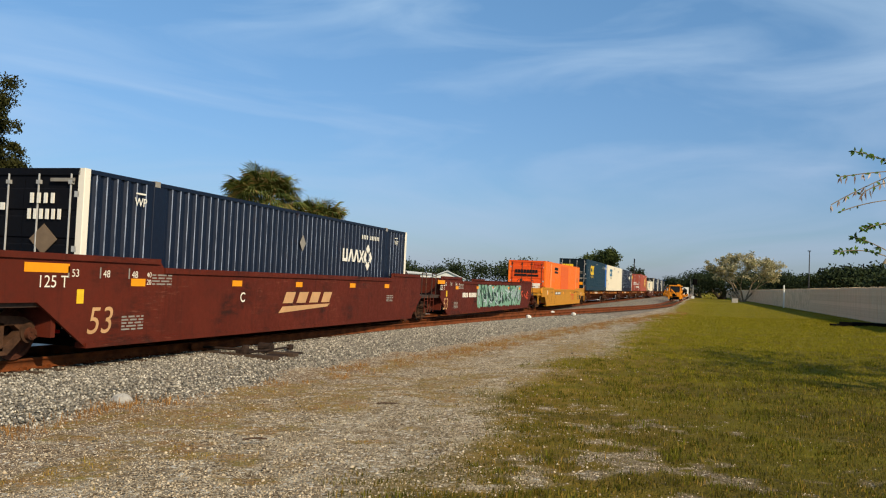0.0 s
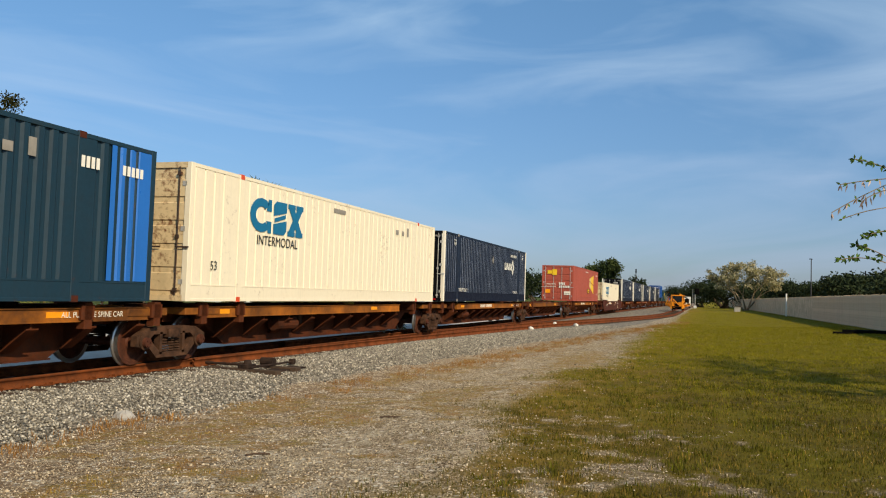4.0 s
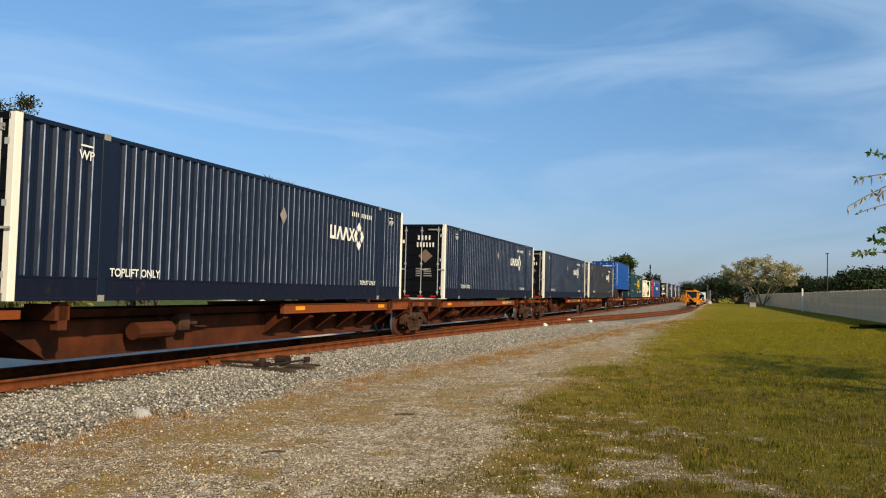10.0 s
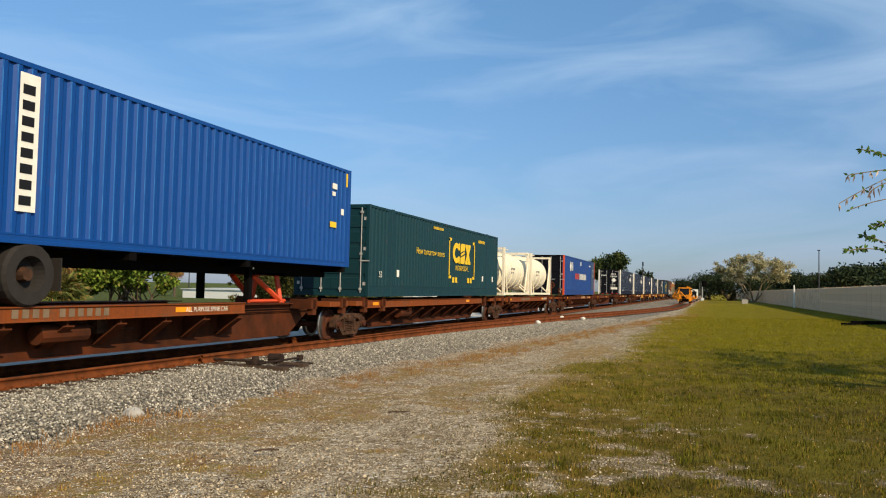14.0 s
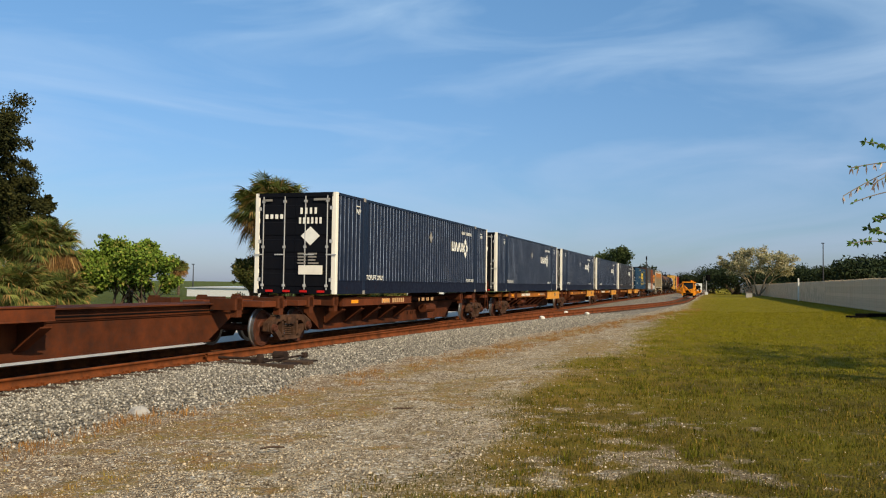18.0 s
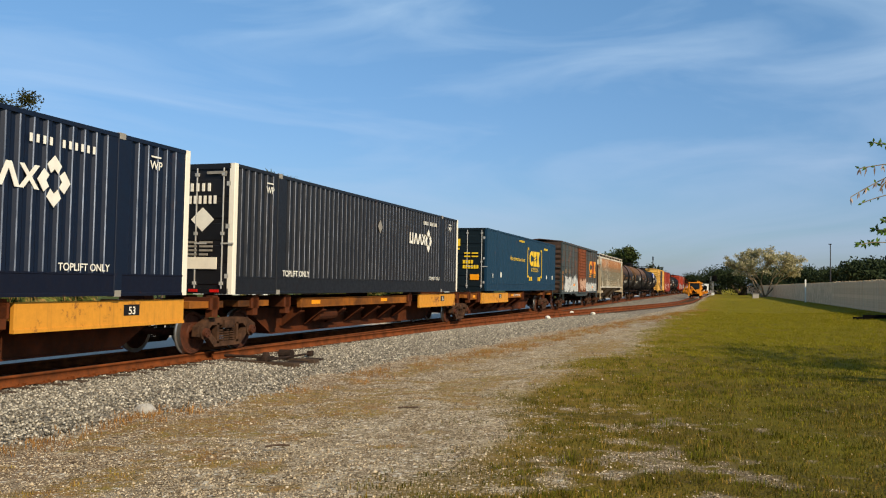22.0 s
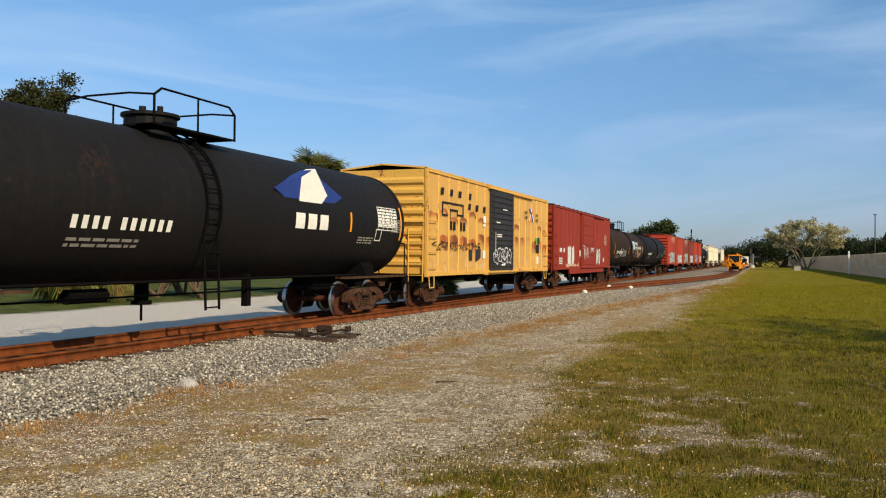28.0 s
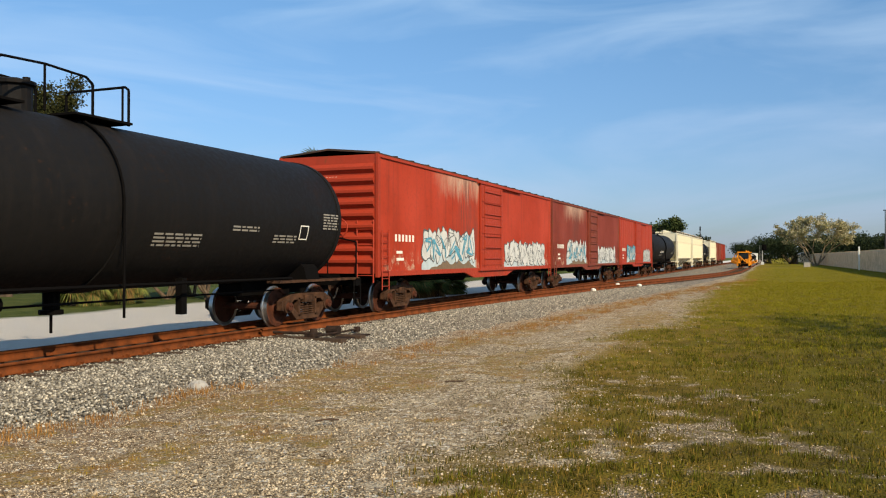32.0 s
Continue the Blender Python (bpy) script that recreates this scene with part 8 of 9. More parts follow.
    part("floor", Mesh().box(-x + 0.05, x - 0.05, 0.02, L - 0.02, bottom + 0.08, bottom + 0.16), "under", c)
    for y in trucks:
        truck(c, y)
    return c, x


def hopper_car(u, L, mat, rib_mat, label, top, trucks, bays, grp="covered hoppers"):
    """A covered hopper: ribbed sides, sloping ends, discharge bays below."""
    c = aboard("hopper_car", label, "railway car", u, grp)
    x, zb = 1.58, 1.5
    e = 1.65
    frame_mat = "hopper_frame" if mat == "hopper_peel" else rib_mat
    for s in (1, -1):
        o = part("side_sheet", Mesh().prism([(e, zb), (L - e, zb), (L - 1.5, 2.3), (L - 0.12, 3.5), (L - 0.12, top), (0.12, top), (0.12, 3.5), (1.5, 2.3)], x - 0.06, x - 0.03, "x"), mat, c)
        o.matrix_basis = Matrix.Diagonal((s, 1, 1, 1))
        n = bays * 5 - 1 if mat != "hopper_peel" else 18
        rb = cached(("hrib", rib_mat, top), lambda: Mesh().prism([(x - 0.03, -0.07), (x + 0.03, -0.05), (x + 0.03, 0.05), (x - 0.03, 0.07)], zb + 0.02, top - 0.04, "z").data("side_rib", MAT["hopper_post" if mat == "hopper_peel" else rib_mat]))
        for k in range(n):
            y = e + (0.15 if mat != "hopper_peel" else -0.11) + (L - 2 * e - (0.3 if mat != "hopper_peel" else 0.06)) * k / (n - 1)
            o = part("side_rib", rb, "", c)
            o.matrix_basis = pose(0, y, 0) @ Matrix.Diagonal((s, 1, 1, 1))
        o = part("side_sill", Mesh().box(x - 0.1, x + 0.03, 0.2, L - 0.2, zb - 0.05, zb + 0.03), mat, c)
        o.matrix_basis = Matrix.Diagonal((s, 1, 1, 1))
        o = part("top_chord", Mesh().box(x - 0.1, x + 0.03, 0.3, L - 0.3, top - 0.1, top + 0.02), mat, c)
        o.matrix_basis = Matrix.Diagonal((s, 1, 1, 1))
    for yy, s in ((0.3, 1), (L - 0.3, -1)):
        part("slope_sheet", Mesh().prism([(yy - s * 0.15, top - 0.02), (yy - s * 0.12, 3.4), (yy + s * 2.3, 1.25), (yy + s * 2.35, 1.35), (yy + s * 0.05, 3.45), (yy, top - 0.02)], -x + 0.06, x - 0.06, "x"), "box_dark" if mat == "hopper_peel" else mat, c)
        part("end_frame", Mesh().box(-x + 0.03, x - 0.03, yy - s * 0.3, yy + s * 2.2, 1.0, 1.18).box(x - 0.12, x, yy - s * 0.2, yy - s * 0.1, 1.1, top).box(-x, -x + 0.12, yy - s * 0.2, yy - s * 0.1, 1.1, top).box(x - 0.12, x, yy + s * 0.7, yy + s * 0.8, 1.1, 2.9).box(-x, -x + 0.12, yy + s * 0.7, yy + s * 0.8, 1.1, 2.9), frame_mat, c)
        part("end_ladder", ladder(yy - s * 0.2, yy + s * 0.2, 0.4, 3.4, x + 0.03, 8, 0.018), frame_mat, c)
        coupler(c, yy - s * 0.35, -s)
    for k in range(bays):
        a = e - 0.2 + (L - 2 * e + 0.4) * k / bays
        b = e - 0.2 + (L - 2 * e + 0.4) * (k + 1) / bays
        m = (a + b) / 2
        part("discharge_bay", Mesh().add([(-x + 0.1, a, zb), (x - 0.1, a, zb), (x - 0.1, b, zb), (-x + 0.1, b, zb), (-0.5, m - 0.5, 0.5), (0.5, m - 0.5, 0.5), (0.5, m + 0.5, 0.5), (-0.5, m + 0.5, 0.5)], [(0, 1, 5, 4), (1, 2, 6, 5), (2, 3, 7, 6), (3, 0, 4, 7), (4, 5, 6, 7)]).box(-0.55, 0.62, m - 0.55, m + 0.55, 0.4, 0.5), rib_mat, c)
    part("roof", Mesh().prism([(-x, top - 0.02), (x, top - 0.02), (x, top + 0.02), (0.7, top + 0.2), (-0.7, top + 0.2), (-x, top + 0.02)], 0.35, L - 0.35), mat, c)
    part("running_board", Mesh().box(x - 0.55, x - 0.05, 0.1, L - 0.1, top + 0.2, top + 0.24).box(-x + 0.05, -x + 0.55, 0.1, L - 0.1, top + 0.2, top + 0.24), "truck", c)
    m = Mesh()
    for k in range(9):
        y = 0.3 + (L - 0.6) * k / 8
        m.box(x - 0.06, x - 0.03, y - 0.02, y + 0.02, top, top + 0.26)
    for s in (1, -1):
        part("board_edge", Mesh().box(s * (x - 0.045) - 0.015, s * (x - 0.045) + 0.015, 0.1, L - 0.1, top + 0.235, top + 0.275), "post_white", c)
    part("board_bracket", m, "post_white", c)
    for k in range(bays * 2):
        y = 1.5 + (L - 3) * k / (bays * 2 - 1)
        part("hatch", Mesh().lathe([(0, 0.32), (0.12, 0.34), (0.18, 0.2), (0.2, 0.02)], 0, y, top + 0.2, "z", 14), mat, c)
    part("centre_sill", Mesh().box(-0.3, 0.3, 0.0, L, 0.85, 1.1), "under", c)
    for y in trucks:
        truck(c, y)
    return c, x


def tank_car(u, u0, u1, L, mat, label, top, r, trucks, stripes, seed, dome_at=None, band=True, num_at=None):
    """A tank car: round shell with dished ends, manway, platform with rails, ladder, saddles."""
    c = aboard("tank_car", label, "railway car", u, "tank cars")
    a, b = u0 - u, u1 - u
    zc = top - r
    prof = [(a, 0.02), (a + 0.06, r * 0.45), (a + 0.2, r * 0.75), (a + 0.42, r * 0.93), (a + 0.7, r)]
    prof += [(b - 0.7, r), (b - 0.42, r * 0.93), (b - 0.2, r * 0.75), (b - 0.06, r * 0.45), (b, 0.02)]
    part("shell", Mesh().lathe(prof, 0, 0, zc, "y", 48), mat, c, smooth=40)
    mid = dome_at - u if dome_at else (a + b) / 2
    for yb in ([mid + 0.3] if band and seed not in (6, 7) else []) + [a + 0.72, b - 0.72]:
        part("band", Mesh().lathe([(yb - 0.07, r - 0.01), (yb - 0.07, r + 0.02), (yb + 0.07, r + 0.02), (yb + 0.07, r - 0.01)], 0, 0, zc, "y", 48), mat, c, smooth=40)
    late = seed in (6, 7)
    pc = mid - 0.95 if late else mid
    mr, mh = (0.28, 0.1) if late else (0.52, 0.0)
    part("manway", Mesh().lathe([(-0.15, mr), (0.3 + mh, mr * 0.98), (0.32 + mh, mr + 0.05), (0.38 + mh, mr + 0.05), (0.4 + mh, mr * 0.9), (0.44 + mh, 0.1)], 0, pc, top - 0.02, "z", 18).ring((0.15, pc + 0.1, top + 0.4), (0.15, pc + 0.1, top + 0.54), 0.06).ring((-0.1, pc - 0.12, top + 0.4), (-0.1, pc - 0.12, top + 0.52), 0.07), "tank_black", c)
    if late:
        for q0, q1 in ((-1.25, -0.5), (0.5, 1.8)):
            part("platform", Mesh().box(-0.8, 0.8, pc + q0, pc + q1, top - 0.03, top + 0.01), "under", c)
        for sx in (0.66, -0.66):
            part("guard_rail", Mesh().tube([(sx, pc - 0.95, top - 0.05), (sx, pc - 0.95, top + 0.58), (sx, pc - 0.8, top + 0.66), (sx, pc, top + 0.7), (sx, pc + 0.85, top + 0.66), (sx, pc + 1.0, top + 0.56), (sx, pc + 1.0, top - 0.05)], 0.024, 6).tube([(sx, pc, top - 0.05), (sx, pc, top + 0.7)], 0.02, 6), "under", c)
        part("end_hoop", Mesh().tube([(0.74, pc + 1.76, top - 0.05), (0.74, pc + 1.76, top + 0.6), (0.66, pc + 1.76, top + 0.66), (-0.66, pc + 1.76, top + 0.66), (-0.74, pc + 1.76, top + 0.6), (-0.74, pc + 1.76, top - 0.05)], 0.024, 6).tube([(0.6, pc + 1.76, top), (0.6, pc + 1.76, top + 0.64)], 0.02, 6), "under", c)
        part("wrapper_band", Mesh().lathe([(mid - 0.12, r - 0.01), (mid - 0.12, r + 0.035), (mid + 0.4, r + 0.035), (mid + 0.4, r - 0.01)], 0, 0, zc, "y", 48), "tank_black" if seed == 7 else mat, c, smooth=40)
        part("drop_rod", Mesh().tube([(math.cos(1.1 - 0.15 * k) * (r + 0.06), mid - 0.16, zc + math.sin(1.1 - 0.15 * k) * (r + 0.06)) for k in range(8)] + [(r + 0.06, mid - 0.16, 0.6)], 0.022, 6), "under", c)
    else:
        part("platform", Mesh().box(-1.0, 1.05, mid - 1.1, mid - 0.6, top - 0.05, top - 0.01).box(-1.0, 1.05, mid + 0.75, mid + 1.25, top - 0.05, top - 0.01).box(0.62, 1.1, mid - 1.1, mid + 1.25, top - 0.05, top - 0.01), "under", c)
        rl = Mesh()
        for sx in (1.08, -1.05):
            rl.tube([(sx, mid - 1.15, top - 0.05), (sx, mid - 1.15, top + 0.5), (sx, mid - 0.95, top + 0.64), (sx, mid + 1.1, top + 0.64), (sx, mid + 1.3, top + 0.5), (sx, mid + 1.3, top - 0.05)], 0.024, 6)
            rl.tube([(sx, mid + 0.1, top - 0.05), (sx, mid + 0.1, top + 0.64)], 0.02, 6)
        for yy in (mid - 1.15, mid + 1.3):
            rl.tube([(1.08, yy, top + 0.5), (0.5, yy, top + 0.56), (-0.5, yy, top + 0.56), (-1.05, yy, top + 0.5)], 0.02, 6)
        part("guard_rail", rl, "under", c)
        lp = []
        for k in range(9):
            t = 1.15 - 1.5 * k / 8
            lp.append((math.cos(t), math.sin(t)))
        ld = Mesh()
        for dy in (-0.21, 0.21):
            ld.tube([(q[0] * (r + 0.09), mid + dy, zc + q[1] * (r + 0.09)) for q in lp] + [(r + 0.05, mid + dy, 0.55)], 0.026, 6)
        for k in range(9):
            q = lp[k]
            ld.tube([(q[0] * (r + 0.09), mid - 0.21, zc + q[1] * (r + 0.09)), (q[0] * (r + 0.09), mid + 0.21, zc + q[1] * (r + 0.09))], 0.016, 5)
        for z in (0.6, 0.95, 1.3, 1.65):
            ld.tube([(r + 0.05, mid - 0.21, z), (r + 0.05, mid + 0.21, z)], 0.016, 5)
        part("side_ladder", ld, "under", c)
    for y in trucks:
        part("saddle", Mesh().prism([(-1.25, 0.98), (1.25, 0.98), (1.15, 1.35), (0.85, 1.62), (-0.85, 1.62), (-1.15, 1.35)], y - 0.3, y + 0.3), "under", c)
    for q0, q1 in ((0.0, trucks[0] + 1.6), (trucks[-1] - 1.6, L)):
        part("draft_sill", Mesh().box(-0.32, 0.32, q0, q1, 0.72, 1.05), "under", c)
    for w0, w1 in ((0.25, trucks[0] + 1.7), (trucks[-1] - 1.7, L - 0.25)):
        part("walk_beam", Mesh().box(1.05, 1.4, w0, w1, 1.02, 1.07), "truck", c)
    part("side_pipe", Mesh().tube([(1.25, trucks[0] + 1.0, 1.12), (1.25, trucks[-1] - 1.0, 1.12)], 0.03, 6), "under", c)
    for y, s in ((0.35, 1), (L - 0.35, -1)):
        part("end_rail", Mesh().tube([(1.35, y, 1.05), (1.35, y, 2.0), (0.9, y, 2.1), (-0.9, y, 2.1), (-1.35, y, 2.0), (-1.35, y, 1.05)], 0.022, 6).tube([(0.5, y, 1.05), (0.5, y, 2.1)], 0.018, 5), "under", c)
        part("end_step", ladder(y - 0.18, y + 0.18, 0.35, 1.05, 1.38, 2, 0.014), "under", c)
        part("end_beam", Mesh().box(-1.4, 1.4, y - 0.12, y + 0.12, 0.86, 1.05), "under", c)
    part("outlet_valve", Mesh().ring((0, mid - 0.2, 0.7), (0, mid - 0.2, zc - r + 0.1), 0.14).ring((0, mid - 0.2, 0.3), (0, mid - 0.2, 0.7), 0.025).ring((0, mid - 0.2, 0.62), (0, mid - 0.2, 0.7), 0.2), "under", c)
    part("brake_gear", Mesh().ring((0.3, mid - 2.4, 0.86), (0.3, mid - 1.5, 0.86), 0.13, n=12).tube([(0.9, trucks[0] + 1.2, 0.85), (0.9, trucks[-1] - 1.2, 0.85)], 0.02, 5).box(0.8, 0.95, mid + 2.0, mid + 2.15, 0.5, 1.2), "under", c)

    def curved(items, off=0.008):
        """Flat bars bent round the shell: (y, z, width, height)."""
        m = Mesh()
        for y, z, w, h in items:
            n = max(1, int(h / 0.12))
            ts = [math.asin(max(-1, min(1, (z - zc + h * k / n) / r))) for k in range(n + 1)]
            v = [(math.cos(t) * (r + off), yy, zc + math.sin(t) * (r + off)) for t in ts for yy in (y, y + w)]
            m.add(v, [(2 * k, 2 * k + 1, 2 * k + 3, 2 * k + 2) for k in range(n)])
        return m
    if stripes:
        part("stripes", curved([(y - u, z, 0.09, h) for y, z, h in stripes]), "amber", c, "yellow reflective stripes")
    rng = random.Random(seed)
    n0 = num_at if num_at is not None else mid - 3.4
    nb = [(n0 + 0.225 * k + (0.18 if k > 3 else 0), 2.02, 0.12, 0.21) for k in range(10)]
    part("number_stencil", curved(nb), "white", c)
    part("data_bars", curved(small_print(rng, n0, 1.82, 1.6, 2, 0.05) + small_print(rng, b - 1.5, zc + 0.1, 0.75, 6, 0.035) + small_print(rng, b - 3.5, zc - 0.45, 0.9, 3, 0.035) + (small_print(rng, b - 5.0, zc - 0.3, 0.9, 2, 0.035) + small_print(rng, b - 7.2, zc - 0.5, 1.3, 4, 0.035) if seed == 7 else [])), "grey_mark", c)
    part("frame_mark", curved([(b - 2.5, zc - 0.5, 0.36, 0.025), (b - 2.5, zc - 0.2, 0.36, 0.025), (b - 2.5, zc - 0.5, 0.03, 0.32), (b - 2.17, zc - 0.5, 0.03, 0.32)]), "white", c)
    for y in trucks:
        truck(c, y)
    coupler(c, 0, -1)
    coupler(c, L, 1)
    return c, curved, zc, mid


# ---- the cars in their order ----
def build_train():
    z_sp = 1.265
    # brown well cars
    well_car(9.4, 20.6, "well_brown", "dark red-brown well car with a pale number", 1.6, 1.76, 0.22, [0.4], 1, "brown", nose=-1.6)
    navy_box(11.5, 0.37, "navy blue corrugated container sitting in a well car", seed=1)
    w2 = well_car(30.2, 20.6, "well_brown", "empty red-brown well car covered in green graffiti", 1.6, 1.76, 0.22, [0.0, 20.0], 2, "brown")
    part("ground_coat", sprayed_block(3, 6.75, 16.4, 0.36, 1.56, 1.501), "graf_green", w2, "pale green sprayed ground coat")
    part("graffiti", scrawl(5, 7.0, 16.2, 0.42, 1.5, 1.504, 12, 0.13), "graf_dark", w2, "dark green sprayed letter shapes")
    part("graffiti_outline", scrawl(4, 6.9, 16.3, 0.5, 1.45, 1.508, 14, 0.06), "graf_pale", w2, "pale sprayed highlights")
    part("graffiti_mark", scrawl(6, 16.6, 18.6, 0.7, 1.3, 1.5, 3, 0.08), "logo_red", w2)
    # yellow well car
    well_car(52.1, 22.2, "well_yellow", "yellow well car with an orange container in it", 1.31, 1.42, 0.2, [1.7, 20.8], 3, "yellow", 5.3, (2.27, 2.85, 18.46, 19.43))
    logo_box(55.35, 0.33, "orange", "black", "bright orange corrugated container in a yellow well car", "orange", "orange_end_shaded")
    # five-unit spine car
    spine_car([77.2, 93.7, 110.7, 128.0, 145.2, 161.6], "sill_mixed", "", "rusty five-unit spine car carrying containers")
    logo_box(76.45, z_sp, "slate", "yellow", "dark slate-blue container with a yellow block logo", "slate", "door_teal_shaded")
    logo_box(93.75, z_sp, "cream", "logo_blue", "cream container with a blue block logo and rust-stained end", "cream", "cream_rusty")
    navy_box(111.25, z_sp, "navy blue corrugated container on a spine car", seed=2)
    logo_box(146.3, z_sp, "coral", "yellow", "faded coral-red container with a yellow fan logo", "coral")
    # brown well car
    well_car(164.5, 22.0, "fec_brown", "oxide-brown well car carrying a cream container", 1.26, 1.4, 0.3, [1.6, 20.6], 4, "oxide", 4.85)
    logo_box(167.5, 0.36, "cream", "logo_blue", "cream container with a blue block logo in a brown well car", "cream", "cream_rusty")
    # three- and five-unit spine cars
    spine_car([189.1, 205.9, 225.2, 243.2], "sill_orange", "", "rusty orange three-unit spine car with navy containers", ((7.2, 0.9), (9.8, 0.9), (3.0, 3.0)))
    for k, u in enumerate((188.45, 207.05, 227.75)):
        navy_box(u, z_sp, "navy blue corrugated container with white corner posts", seed=3 + k)
    spine_car([247.6, 264.6, 281.9, 298.4, 316.2, 332.2], "sill_orange", "", "rusty orange five-unit spine car", ((8.5, 0.9), (0.9, 7.3), (0.9, 6.0), (1.0, 3.0), (2.0, 2.0)))
    navy_box(247.05, z_sp, "navy blue corrugated container with white corner posts", seed=7)
    navy_box(265.5, z_sp, "black corrugated container with a white diamond logo", "black_blue", seed=8, extra=True)
    sb = container(284.35, 2.14, 13.55, 2.87, 2.44, "blue", "bright blue corrugated container on a road chassis", None, "same", 0.28, False, False, worn="blue_glint")
    part("white_panel", bars([(1.2, 0.5, 0.4, 2.18)], 1.22), "white", sb, "white upright name strip")
    part("name_bars", bars([(1.26, 0.6 + 0.25 * k, 0.24, 0.15) for k in range(8)], 1.227), "black", sb)
    part("marks", bars([(12.3, 2.2, 0.3, 0.16), (12.3, 2.0, 0.2, 0.12), (12.9, 1.5, 0.18, 0.18)], 1.22), "white", sb)
    part("yellow_marks", bars([(12.2, 1.1, 0.4, 0.16), (13.2, 2.35, 0.1, 0.4), (0.1, 2.4, 0.12, 0.4)], 1.22), "yellow", sb)
    part("end_marking", end_bars([(-0.1 + 0.14 * k, 2.35, 0.1, 0.1) for k in range(7)] + [(0.05, 1.6 - 0.16 * k, 0.22, 0.08) for k in range(5)] + [(0.45, 1.6 - 0.16 * k, 0.3, 0.08) for k in range(5)]), "white", sb)
    chassis(284.35)
    logo_box(299.2, z_sp, "green_teal", "yellow", "green-teal container with yellow lettering and logo", "green")
    for u in (317.2, 324.0):
        tank_container(u, z_sp)
    spine_car([335.8, 353.4, 372.1, 389.3], "sill_rust", "", "rusty three-unit spine car, one platform empty", ((1.0, 1.6), (0.9, 8.0), (3.0, 8.5)))
    logo_box(334.95, z_sp, "royal", "white", "royal blue container with orange corner posts", "royal", "door_navy_shaded")
    navy_box(374.2, z_sp, "navy blue corrugated container behind an empty platform", seed=9, extra=True)
    spine_car([394.5, 411.6, 428.8, 446.0, 463.1, 480.3], "sill_mixed", "yellow", "five-unit spine car with yellow sill panels", ((0.9, 6.0), (3.2, 6.0)))
    for k, (u, m) in enumerate(((392.15, "navy"), (410.15, "navy"), (428.0, "navy"), (445.75, "black_blue"))):
        navy_box(u, z_sp, "navy blue corrugated container with white corner posts" if m == "navy" else "black corrugated container with white corner posts", m, seed=20 + k, extra=k > 1)
    logo_box(466.35, z_sp, "teal", "yellow", "deep teal container with yellow lettering and logo", "teal", "door_teal_shaded")
    build_freight()


def chassis(u):
    """The road trailer that carries the blue box on the spine car."""
    c = aboard("chassis_trailer", "black road chassis trailer with an orange hitch stand", "trailer", u)
    part("frame", Mesh().box(-0.5, -0.36, 0.1, 13.4, 1.82, 2.13).box(0.36, 0.5, 0.1, 13.4, 1.82, 2.13), "under", c)
    for y in (0.3, 4.0, 8.0, 13.2):
        part("bolster", Mesh().box(-1.2, 1.2, y - 0.1, y + 0.1, 1.98, 2.135), "under", c)
    for y in (0.35, 1.58):
        part("axle", Mesh().ring((-0.9, y, 1.66), (0.9, y, 1.66), 0.07), "under", c)
        for s in (1, -1):
            w = part("wheel", Mesh().lathe([(-0.3, 0.3), (-0.3, 0.48), (-0.24, 0.52), (0.24, 0.52), (0.3, 0.48), (0.3, 0.3), (0.1, 0.26), (0.1, 0.1), (-0.1, 0.08)], s * 0.92, y, 1.66, "x", 24), "rubber", c)
            part("hub", Mesh().ring((s * 1.0, y, 1.66), (s * 1.16, y, 1.66), 0.14, 0.1, 10), "truck", w)
    part("landing_leg", Mesh().box(0.6, 0.75, 8.8, 8.95, 1.2, 2.0).box(-0.75, -0.6, 8.8, 8.95, 1.2, 2.0), "under", c)
    part("mud_flap", Mesh().box(0.62, 1.18, 2.25, 2.27, 1.4, 1.95), "rubber", c)
    part("hitch_stand", Mesh().tube([(0.45, 11.0, 1.1), (0.3, 9.7, 1.8)], 0.07, 6).tube([(-0.45, 11.0, 1.1), (-0.3, 9.7, 1.8)], 0.07, 6).tube([(0.45, 10.9, 1.1), (0.3, 10.9, 1.85)], 0.07, 6).tube([(-0.45, 10.9, 1.1), (-0.3, 10.9, 1.85)], 0.07, 6).tube([(0.4, 9.4, 1.15), (0.4, 11.2, 1.15)], 0.05, 6).box(-0.5, 0.5, 9.6, 11.0, 1.82, 1.88), "logo_red", c, "orange hitch stand")
    part("reflector", bars([(9.0, 1.95, 0.4, 0.06)], 0.51), "white", c)


